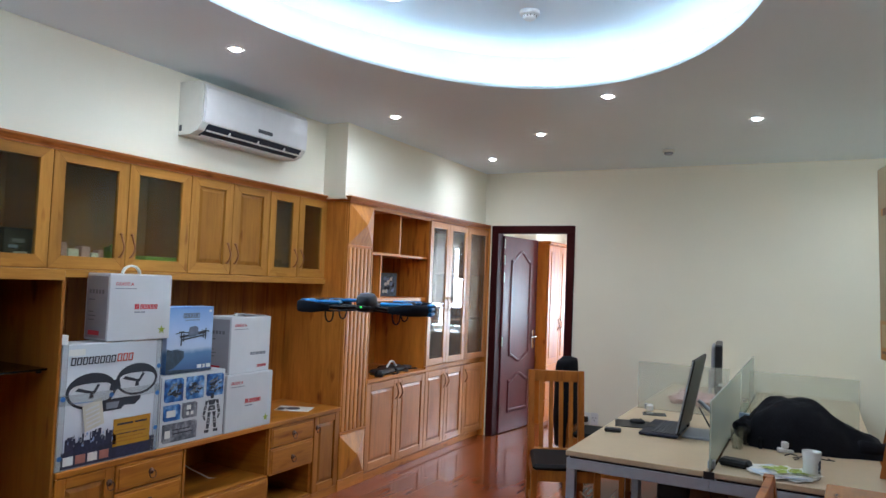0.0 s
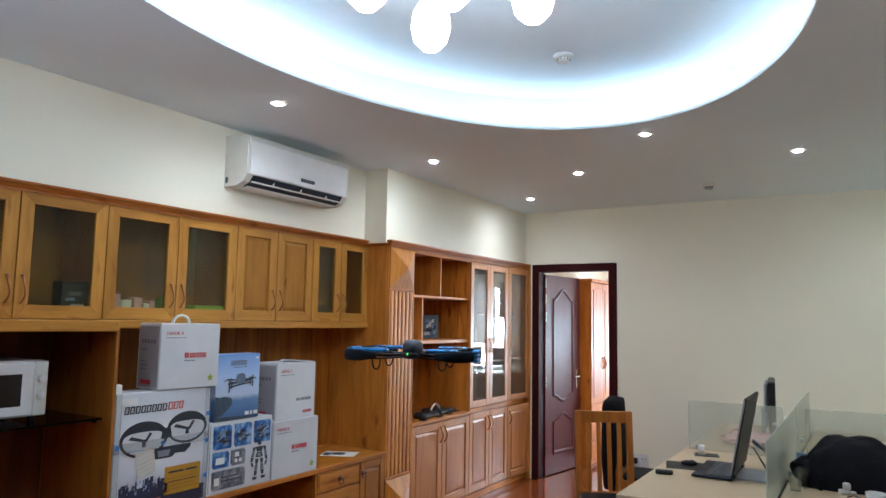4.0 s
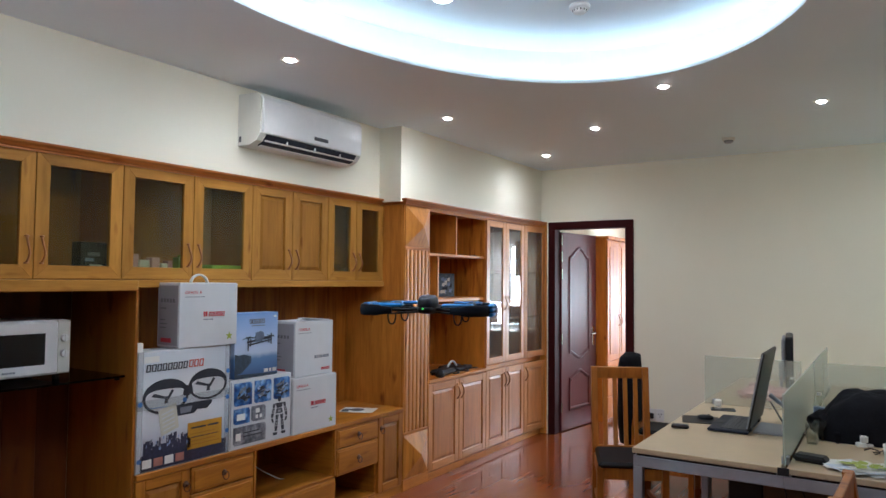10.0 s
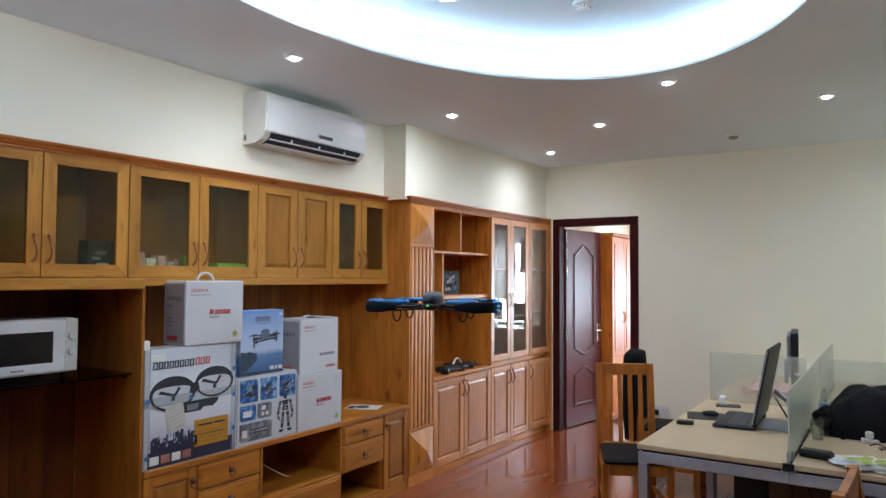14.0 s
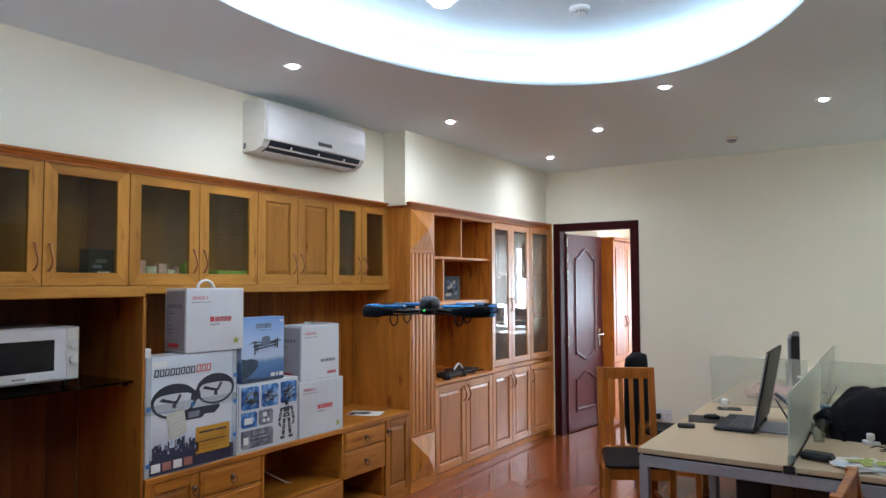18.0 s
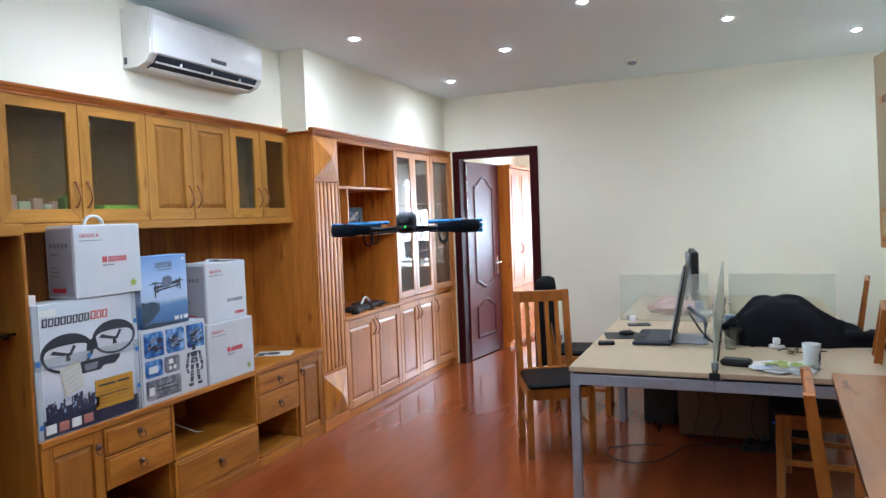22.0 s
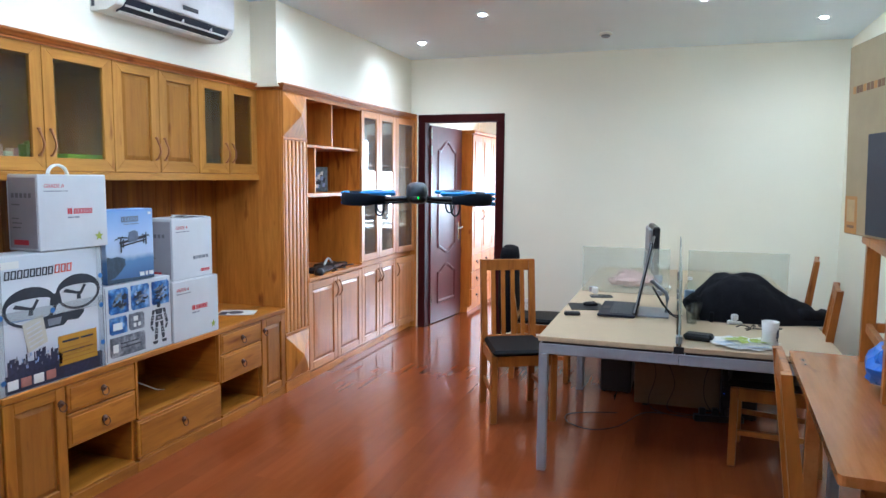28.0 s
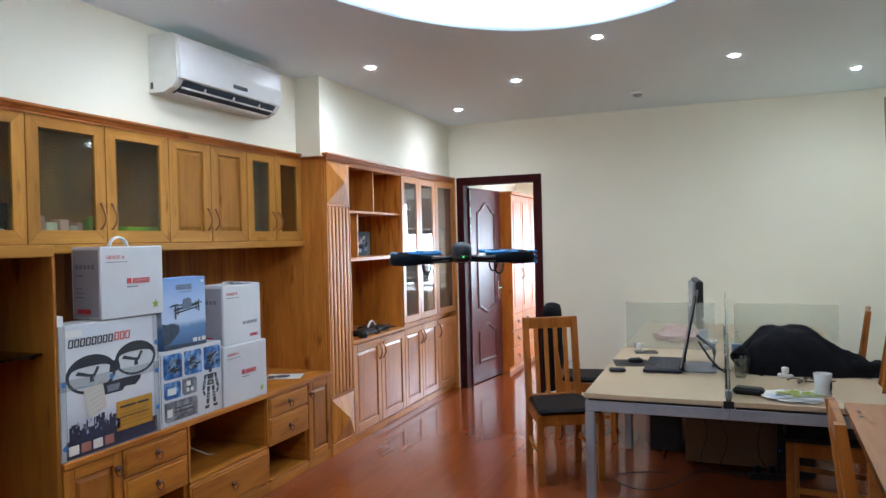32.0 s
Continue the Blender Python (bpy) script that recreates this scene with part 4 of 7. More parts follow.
for k in range(6):
    y0, y1 = WY0 + 0.4 * k, WY0 + 0.4 * (k + 1)
    d = part("door", block(WX - 0.019, WX, y0 + 0.003, y1 - 0.003, 0.66, WZ - 0.01, 0.003), M_WARD, wd)
    part("panel", block(WX - 0.001, WX + 0.006, y0 + 0.07, y1 - 0.07, 0.73, WZ - 0.08, 0.005), M_WARD, d)
    bow_handle(d, WX, y1 - 0.04 if k % 2 == 0 else y0 + 0.04, 1.1)
    for z in (0.08, 0.275, 0.47):
        d = part("drawer", block(WX - 0.019, WX, y0 + 0.003, y1 - 0.003, z, z + 0.185, 0.003), M_WARD, wd)
        ring_pull(d, WX, (y0 + y1) / 2, z + 0.1)
fd = thing("far_desk", "beige desk below the far room window", "desk")
part("desktop", block(1.7, 3.5, 3.45, 4.15, 0.70, 0.73, 0.003), M_BEIGE, fd)
for x in (1.74, 3.42):
    part("side_panel", block(x, x + 0.03, 3.5, 4.1, 0, 0.70, 0.002), M_BEIGE, fd)
part("front_panel", block(1.78, 3.41, 3.9, 3.92, 0.2, 0.70, 0.002), M_BEIGE, fd)
for x, y, r in ((2.75, 3.85, 12), (2.1, 3.8, -10)):
    mo = thing("far_monitor", "monitor on the far room desk", "monitor", (x, y, 0.73), r, "far monitors")
    part("panel", block(-0.24, 0.24, -0.015, 0.02, 0.10, 0.40, 0.006), M_DGREY, mo)
    part("neck", block(-0.03, 0.03, 0.02, 0.05, 0.012, 0.25, 0.003), M_DGREY, mo)
    part("base", block(-0.11, 0.11, -0.06, 0.12, 0.0, 0.012, 0.003), M_DGREY, mo)
# ---- furniture ----


def build_chair(at, rz, label):
    """Wooden chair facing +x, its origin under the seat's centre."""
    c = thing("dining_chair", label, "chair", at, rz, "office chairs")
    wb, wf = 0.335, 0.385          # between the back posts and between the front legs
    for s in (-1, 1):
        bm = bmesh.new()
        y0, y1 = (s * wb / 2 - 0.02, s * wb / 2 + 0.02)
        vs = []
        for x0, x1, z in ((-0.245, -0.205, 0.0), (-0.225, -0.182, 0.43), (-0.225, -0.182, 0.47), (-0.285, -0.255, 0.98)):
            vs.append([bm.verts.new(p) for p in ((x0, y0, z), (x1, y0, z), (x1, y1, z), (x0, y1, z))])
        for a, b in zip(vs, vs[1:]):
            for k in range(4):
                bm.faces.new((a[k], a[(k + 1) % 4], b[(k + 1) % 4], b[k]))
        bm.faces.new(vs[0][::-1])
        bm.faces.new(vs[-1])
        part("back_post", bm, M_CHAIR, c)
        part("front_leg", block(0.17, 0.21, s * wf / 2 - 0.02, s * wf / 2 + 0.02, 0, 0.43, 0.004), M_CHAIR, c)
        for name, half, za, zb in (("side_rail", 0.012, 0.36, 0.43), ("stretcher", 0.009, 0.17, 0.20)):
            bm = block(-0.187, 0.17, s * wb / 2 - half, s * wb / 2 + half, za, zb, 0.003)
            for v in bm.verts:
                v.co.y += s * (wf - wb) / 2 * (v.co.x + 0.187) / 0.357
            part(name, bm, M_CHAIR, c)
    part("front_rail", block(0.178, 0.202, -wf / 2 + 0.02, wf / 2 - 0.02, 0.36, 0.43, 0.003), M_CHAIR, c)
    part("rear_rail", block(-0.215, -0.19, -wb / 2 + 0.02, wb / 2 - 0.02, 0.36, 0.43, 0.003), M_CHAIR, c)

    def lean(z):
        return -0.204 - (z - 0.47) / 0.51 * 0.064

    part("top_rail", block(lean(0.95) - 0.012, lean(0.95) + 0.012, -wb / 2 + 0.02, wb / 2 - 0.02, 0.905, 0.98, 0.003), M_CHAIR, c)
    part("lower_rail", block(lean(0.46) - 0.011, lean(0.46) + 0.009, -wb / 2 + 0.02, wb / 2 - 0.02, 0.445, 0.475, 0.003), M_CHAIR, c)
    for k in range(4):
        y = (k - 1.5) * 0.067
        bm = bmesh.new()
        ring = []
        for z in (0.47, 0.91):
            x = lean(z)
            ring.append([bm.verts.new(p) for p in ((x - 0.008, y - 0.0135, z), (x + 0.008, y - 0.0135, z), (x + 0.008, y + 0.0135, z), (x - 0.008, y + 0.0135, z))])
        for j in range(4):
            bm.faces.new((ring[0][j], ring[0][(j + 1) % 4], ring[1][(j + 1) % 4], ring[1][j]))
        part("slat", bm, M_CHAIR, c)
    bm = bmesh.new()
    solid(bm, -0.185, 0.228, -wb / 2 - 0.006, wb / 2 + 0.006, 0.431, 0.478, 0.016)
    for v in bm.verts:
        if v.co.z > 0.46:
            v.co.z -= 0.010 * ((v.co.x / 0.2) ** 2 + (v.co.y / 0.22) ** 2) * 0.6
        v.co.y *= 1.0 + 0.20 * (v.co.x + 0.185) / 0.413
    part("seat", bm, M_LEATHER, c, "black leather seat cushion")
    return c


chair = build_chair((1.613, -2.248, 0), -62, "beech dining chair with a slatted back and black leather seat")
for at, rz, lab in (((1.615, -1.30, 0), 6, "beech dining chair with a black jacket over its back"),
                    ((3.115, -2.52, 0), 172, "beech dining chair pushed under the white-topped desk"),
                    ((3.25, -1.12, 0), 171, "beech dining chair at the rear desk"),
                    ((3.165, -4.31, 0), -3, "beech dining chair pushed under the brown table")):
    tagged(copy_thing(chair, pose(*at, 0, 0, rz)), lab)

# desks
DT = 0.72


def desk(label, x0, x1, y0, y1):
    t = thing("office_desk", label, "desk", group="office desks")
    part("desktop", block(x0, x1, y0, y1, DT - 0.026, DT, 0.003), M_BEIGE, t, "pale beige laminate top")
    part("shadow_gap", block(x0 + 0.02, x1 - 0.02, y0 + 0.012, y1 - 0.012, DT - 0.038, DT - 0.0265, 0), M_BLACK, t)
    for ya, yb in ((y0 + 0.006, y0 + 0.046), (y1 - 0.046, y1 - 0.006)):
        part("beam", block(x0 + (0.004 if x0 < 2.3 else -0.0115), x1 - (0.004 if x1 > 3 else -0.0115), ya, yb, DT - 0.092, DT - 0.038, 0.003), M_STEEL, t, "grey steel beam")
    return t


MX = 2.606
DY0, DY1, DY2 = -3.115, -1.56, -0.05
for ya, yb in ((DY0, DY1), (DY1 + 0.012, DY2)):
    for xa, xb, sgn in ((1.918, MX - 0.012, 1), (MX + 0.012, 3.335, -1)):
        d = desk("beige-topped office desk with a grey steel frame", xa, xb, ya, yb)
        lx = (xa + 0.004, xa + 0.05) if sgn > 0 else (xb - 0.05, xb - 0.004)
        for y in (ya + 0.006, yb - 0.046):
            part("leg", block(lx[0], lx[1], y, y + 0.04, 0.0, DT - 0.093, 0.003), M_STEEL, d, "square grey steel leg")
        part("side_beam", block(lx[0], lx[0] + 0.03, ya + 0.047, yb - 0.047, DT - 0.09, DT - 0.04, 0.003), M_STEEL, d)


def screen(label, lo, hi):
    s = thing("desk_screen", label, "screen", group="frosted desk screens")
    g = part("glass_sheet", block(lo[0], hi[0], lo[1], hi[1], lo[2], hi[2], 0.001), M_FROSTM if "middle" in label else M_FROST, s)
    thin_x = hi[0] - lo[0] < hi[1] - lo[1]
    a, b = (lo[1], hi[1]) if thin_x else (lo[0], hi[0])
    for p in (a + 0.05, b - 0.09):
        box_ = (lo[0] - 0.012, hi[0] + 0.012, p, p + 0.045) if thin_x else (p, p + 0.045, lo[1] - 0.012, hi[1] + 0.012)
        part("clamp", block(*box_, lo[2] - 0.001, lo[2] + 0.035, 0.003), M_STEEL, s, "grey clamp")
    return s


screen("frosted glass screen along the middle of the desks", (MX - 0.004, DY0 + 0.02, DT + 0.001), (MX + 0.004, DY1 - 0.03, 1.045))
screen("frosted glass screen along the middle of the rear desks", (MX - 0.004, DY1 + 0.03, DT + 0.001), (MX + 0.004, DY2 - 0.35, 1.05))
screen("frosted glass screen across the desks", (1.94, DY1 - 0.004, DT + 0.001), (MX - 0.07, DY1 + 0.004, 1.045))
screen("frosted glass screen across the desks", (MX + 0.05, DY1 - 0.004, DT + 0.001), (3.285, DY1 + 0.004, 1.045))
cap = thing("desk_joint_cover", "black plastic cover at the desk joint", "cover")
part("cover", block(MX - 0.024, MX + 0.024, DY0 - 0.006, DY0 - 0.0005, DT - 0.033, DT + 0.002, 0.001), M_BLACK, cap)

# brown table with its upper shelf
tb = thing("side_table", "brown varnished wooden table against the wall", "table", (3.45, -3.885, 0), -3.0)
bm = block(-0.405, 0.38, -0.735, 0.735, 0.722, 0.752, 0)
vert = [e for e in bm.edges if abs(e.verts[0].co.z - e.verts[1].co.z) > 0.01 and e.verts[0].co.x < 0]
bmesh.ops.bevel(bm, geom=vert, offset=0.018, segments=3, affect="EDGES", profile=0.5)
part("tabletop", bm, M_TABLE, tb)
for x in (-0.30, 0.32):
    for y in (-0.64, 0.64):
        part("leg", block(x - 0.03, x + 0.03, y - 0.03, y + 0.03, 0, 0.722, 0.004), M_TABLE, tb)
for y in (-0.64, 0.64):
    part("apron", block(-0.27, 0.29, y - 0.011, y + 0.011, 0.63, 0.72, 0.002), M_TABLE, tb)
for x in (-0.30, 0.32):
    part("apron", block(x - 0.011, x + 0.011, -0.61, 0.61, 0.63, 0.72, 0.002), M_TABLE, tb)
st = thing("wooden_rack", "open wooden rack standing on the brown table", "rack", (3.545, -3.58, 0.752), -6)
part("top_board", block(-0.25, 0.25, -0.36, 0.38, 0.508, 0.543, 0.004), M_CHAIR, st)
for x in (-0.21, 0.21):
    for y in (-0.31, 0.33):
        part("post", block(x - 0.026, x + 0.026, y - 0.026, y + 0.026, 0, 0.508, 0.003), M_CHAIR, st)
for x in (-0.21, 0.21):
    part("rail", block(x - 0.012, x + 0.012, -0.284, 0.304, 0.13, 0.17, 0.003), M_CHAIR, st)
part("rail", block(-0.184, 0.184, 0.318, 0.342, 0.13, 0.17, 0.003), M_CHAIR, st)
cb = thing("appliance_carton", "tall brown cardboard carton with an orange panel and a dark picture", "box")
cb.matrix_basis = pose(3.277, -3.12, 1.297, 0, -1.6, 9)
part("carton", block(0, 0.36, -0.72, 0, 0, 0.805, 0.004), M_KRAFT, cb)
part("orange_panel", block(-0.0016, 0.001, -0.13, -0.006, 0.005, 0.165, 0), M_TAN, cb, "tan orange printed panel")
part("pale_patch", block(-0.0024, 0.001, -0.11, -0.03, 0.055, 0.15, 0), M_TANL, cb, "paler patch")
part("print_bar", block(-0.0024, 0.001, -0.105, -0.035, 0.028, 0.04, 0), M_BROWNINK, cb)
part("picture_panel", block(-0.0016, 0.001, -0.66, -0.22, 0.01, 0.42, 0), M_INK, cb, "dark printed picture")
for k in range(9):
    part("print_bar", block(-0.0016, 0.001, -0.075 - 0.034 * k, -0.05 - 0.034 * k, 0.60, 0.63, 0), M_BROWNINK if k % 3 else M_TAN, cb, "brown lettering drawn as plain bars")

# ---- air conditioner ----
ac = thing("air_conditioner", "white wall-mounted split air conditioner with open louvre", "air conditioner", (UX - 0.006, -3.378, 2.330))
AW, AH, AD = 0.905, 0.305, 0.205


def ac_body(y0, y1, prof):
    bm = bmesh.new()
    rings = [[bm.verts.new((x, y, z)) for x, z in prof] for y in (y0, y1)]
    n = len(prof)
    for k in range(n):
        bm.faces.new((rings[0][k], rings[0][(k + 1) % n], rings[1][(k + 1) % n], rings[1][k]))
    bm.faces.new(rings[0][::-1])
    bm.faces.new(rings[1])
    return bm


part("housing", ac_body(-AW / 2, AW / 2, [(0, 0.0), (0.10, 0.0), (0.157, 0.022), (0.186, 0.060), (0.188, 0.272), (0.165, 0.300), (0.03, AH), (0, AH)]), M_OFFW, ac)
part("front_panel", ac_body(-AW / 2 + 0.012, AW / 2 - 0.012, [(0.186, 0.070), (0.203, 0.065), (0.207, 0.16), (0.204, 0.258), (0.187, 0.284)]), M_WHITE, ac, "glossy white front panel")
part("outlet", ac_body(-AW / 2 + 0.05, AW / 2 - 0.05, [(0.112, 0.003), (0.116, -0.003), (0.162, 0.017), (0.192, 0.056), (0.186, 0.061)]), M_OUTLET, ac, "dark air outlet")
part("louvre", ac_body(-AW / 2 + 0.052, AW / 2 - 0.052, [(0.167, 0.020), (0.173, 0.027), (0.171, 0.030), (0.164, 0.022)]), M_OFFW, ac, "white louvre blade")
part("lower_louvre", ac_body(-AW / 2 + 0.052, AW / 2 - 0.052, [(0.108, -0.006), (0.134, 0.001), (0.132, 0.006), (0.106, -0.002)]), M_WHITE, ac, "white louvre blade")
for k in range(3):
    y = -AW / 2 + 0.22 + k * 0.24
    part("louvre_hinge", block(0.168, 0.188, y - 0.003, y + 0.003, 0.026, 0.044, 0.001), M_WHITE, ac)
part("display", block(0.203, 0.209, -0.02, 0.105, 0.090, 0.112, 0.002), M_DGREY, ac, "dark display window")
part("side_clip", block(0.012, 0.03, -AW / 2 - 0.003, -AW / 2 + 0.001, 0.02, 0.055, 0.001), M_DGREY, ac)

# ---- ceiling fittings ----
for x, y in ((0.42, -2.505), (1.194, -1.674), (0.41, -0.80), (1.93, -2.543), (2.683, -1.707), (3.505, -0.91), (0.41, -4.03)):
    dl = thing("downlight", "round recessed white ceiling downlight, lit", "light", (x, y, H), 0, "ceiling downlights")
    bm = bmesh.new()
    lathe(bm, [(0.0265, -0.001), (0.0265, -0.003), (0.043, -0.004), (0.047, -0.001), (0.047, 0.002), (0.0265, 0.002)], 24)
    part("trim_ring", bm, M_WHITE, dl, "white ring", True)
    bm = bmesh.new()
    lathe(bm, [(0.001, -0.012), (0.012, -0.011), (0.020, -0.008), (0.026, -0.004), (0.026, -0.002), (0.001, -0.002)], 24)
    part("lamp_disc", bm, M_DOWN, dl, "glowing disc")
    data = bpy.data.lights.new("downlight_beam", "SPOT")
    data.energy, data.spot_size, data.spot_blend, data.shadow_soft_size, data.color = 17.5, radians(176), 1.0, 0.035, (1.0, 0.99, 0.97)
    new("downlight_beam", data).matrix_world = look((x, y, H - 0.016), (x, y, 0), 0)


def detector(x, y, z, big=True):
    s = 1.0 if big else 0.95
    d = thing("smoke_detector", "round white ceiling smoke detector", "detector", (x, y, z), 0, "smoke detectors")
    bm = bmesh.new()
    lathe(bm, [(0.001, 0), (0.052 * s, 0), (0.052 * s, -0.016 * s), (0.046 * s, -0.02 * s), (0.001, -0.02 * s)], 24)
    part("base", bm, M_WHITE if big else M_OFFW, d, "", True)
    bm = bmesh.new()
    lathe(bm, [(0.034 * s, -0.0205 * s), (0.034 * s, -0.034 * s), (0.026 * s, -0.042 * s), (0.001, -0.044 * s)], 20)
    part("chamber", bm, M_WHITE if big else M_STEEL, d, "", True)
    bm = bmesh.new()
    for k in range(12):
        a = 2 * math.pi * k / 12
        c, sn = math.cos(a), math.sin(a)
        rod(bm, (0.034 * s * c, 0.034 * s * sn, -0.024 * s), (0.034 * s * c, 0.034 * s * sn, -0.033 * s), 0.003, None, 6)
    part("vents", bm, M_DGREY, d)


detector(1.72, -3.315, H + 0.26)
detector(1.97, -0.80, H, False)

pend = thing("pendant_lamp", "cluster of lit frosted glass globes hanging in the ceiling recess", "lamp", (1.93, -4.75, H + 0.26))
bm = bmesh.new()
lathe(bm, [(0.001, 0), (0.20, 0), (0.20, -0.02), (0.18, -0.03), (0.001, -0.03)], 28)
part("canopy", bm, M_CHROME, pend, "chrome ceiling plate", True)
for gx, gy, gz in ((1.74, -5.00, 2.51), (1.74, -4.63, 2.51), (1.97, -4.88, 2.51), (2.15, -4.67, 2.51)):
    x, y, z = gx - 1.93, gy + 4.75, gz - H - 0.26
    bm = bmesh.new()
    lathe(bm, [(0.001, z), (0.03, z + 0.006), (0.058, z + 0.035), (0.070, z + 0.085), (0.064, z + 0.135), (0.042, z + 0.175), (0.022, z + 0.19)], 24, (x, y, 0))
    g = part("globe", bm, M_GLOBE, pend, "lit white glass globe", True)
    bm = bmesh.new()
    rod(bm, (x, y, z + 0.19), (x * 0.6, y * 0.6, -0.028), 0.004)
    rod(bm, (x, y, z + 0.185), (x, y, z + 0.215), 0.024, 0.018, 14)
    part("stem", bm, M_CHROME, g, "chrome stem")

# ---- cartons on the low countertop ----


def carton(label, y0, y1, z0, z1, depth, body=None, front=-0.008, tilt=0.0):
    """A carton whose printed front looks along +x; its origin is the front's lower corner."""
    c = thing("carton", label, "box", (front, y0, z0), tilt, "cartons on the counter")
    w, h = y1 - y0, z1 - z0
    part("box", block(-depth, 0, 0, w, 0, h, 0.003), body or M_CARTON, c)
    return c, w, h


def star(r, cx, cy, n=5, inner=0.42):
    return [(cx + (r if k % 2 == 0 else r * inner) * math.sin(math.pi * k / n), cy + (r if k % 2 == 0 else r * inner) * math.cos(math.pi * k / n)) for k in range(2 * n)]


def ups_box(label, y0, y1, z0, z1, depth, plain=False, tilt=0.0, front=-0.008):
    c, w, h = carton(label, y0, y1, z0, z1, depth, None, front, tilt)
    # grey sheet on the side, darker than the carton's front
    part("side_print", block(-depth + 0.012, -0.012, -0.0015, 0.001, 0.012, h - 0.012, 0), M_CARTONS, c, "grey side face")
    words("print_words", "GRADE A", 0.024, M_RED, c, (0.0008, 0.03, h - 0.055))
    bars("print_bar", c, M_GREYINK, (0.0006, 0.03, h - 0.072), (0.05, 0.035, 0.02), 0.004, 0.006)
    if plain:
        logo_row("logo_mark", c, M_RED, (0.0008, w * 0.68, 0.028), 0.011, 0.016, 6, 0.003, 0.1, 0.003, "red logo drawn as plain shapes")
        bars("print_bar", c, M_GREYINK, (0.0008, w * 0.5, 0.105), (0.02, 0.012, 0.03, 0.03, 0.02), 0.018, 0.006)
    else:
        bars("logo_mark", c, M_RED, (0.0008, w * 0.40, h * 0.475), (0.010, 0.010), 0.026, 0.003, "red logo drawn as plain blocks")
        logo_row("logo_mark", c, M_RED, (0.0008, w * 0.40 + 0.031, h * 0.475), 0.0135, 0.024, 6, 0.0035, 0.1, 0.0042, "red logo drawn as plain shapes")
        bars("print_bar", c, M_GREYINK, (0.0008, w * 0.40, h * 0.42), (0.03, 0.025), 0.006, 0.005)
        decal("leaf_mark", c, M_GREENP, star(0.024, w - 0.05, 0.048), (0.0008, 0, 0), label="green leaf-shaped mark")
    for k, (xa, ww, z, hh) in enumerate([(-depth + 0.03 + 0.026 * q, 0.017, h * 0.70, 0.02) for q in range(5)] + [(-depth + 0.03, 0.05, h * 0.60, 0.006), (-depth + 0.03, 0.04, h * 0.42, 0.005), (-depth + 0.03, 0.06, h * 0.36, 0.005), (-depth + 0.03, 0.05, h * 0.30, 0.005)]):
        part("side_bar", block(xa, xa + ww, -0.0022, -0.001, z, z + hh, 0), M_SIDEINK, c)
    part("side_mark", block(-depth + 0.035, -depth + 0.125, -0.0022, -0.001, 0.026, 0.048, 0), M_RED, c, "red mark")
    bm = bmesh.new()
    n = 12
    tube(bm, [(-depth * 0.5, w * 0.5 - 0.05 * math.cos(math.pi * k / n), h + (0.014 if plain else 0.045) * math.sin(math.pi * k / n)) for k in range(n + 1)], 0.006, 6)
    for v in bm.verts:
        v.co.x = -depth * 0.5 + (v.co.x + depth * 0.5) * 2.2
    part("handle", bm, M_WHITE, c, "white plastic carrying handle", True)
    if plain:
        bm = block(-depth * 0.62, -depth * 0.10, w * 0.44, w * 0.96, 0, 0.004, 0)
        bmesh.ops.rotate(bm, verts=bm.verts, cent=(0, w * 0.96, 0), matrix=Matrix.Rotation(-0.07, 3, "X"))
        bmesh.ops.translate(bm, verts=bm.verts, vec=(0, 0, h + 0.003))
        part("loose_flap", bm, M_CARTON, c, "flap standing a little open")
    for s in (0.0, 1.0):
        part("top_flap", block(-depth + 0.004, -0.004, (0.004 if s == 0 else w / 2 + 0.002), (w / 2 - 0.002 if s == 0 else w - 0.004), h - 0.0005, h + 0.003, 0), M_CARTON, c)
    return c


# the large drone carton, with its printed picture
c, w, h = carton("large white carton with a printed quadcopter picture and tape", -4.5755, -4.025, LZ, 1.19, 0.16)
X = 0.0008


def hoop_print(cy, cz, ry, rz, lift, n=36):
    """A printed hull ring, thick along its far rim and thin along the near one."""
    bm = bmesh.new()
    prev = None
    for k in range(n + 1):
        a = 2 * math.pi * k / n
        s_ = math.sin(a)
        q = 0.13 + 0.22 * max(0.0, s_)
        p = [bm.verts.new((x, cy + ry * f * math.cos(a), cz + rz * (f if f == 1.0 else 1.0 - q * 1.5) * s_ - (0 if f == 1.0 else 0.004))) for f in (1.0, 1.0 - 0.12) for x in (X + lift, X - 0.001)]
        if prev:
            for u, v in ((0, 1), (1, 3), (3, 2), (2, 0)):
                bm.faces.new((prev[u], prev[v], p[v], p[u]))
        prev = p
    return bm


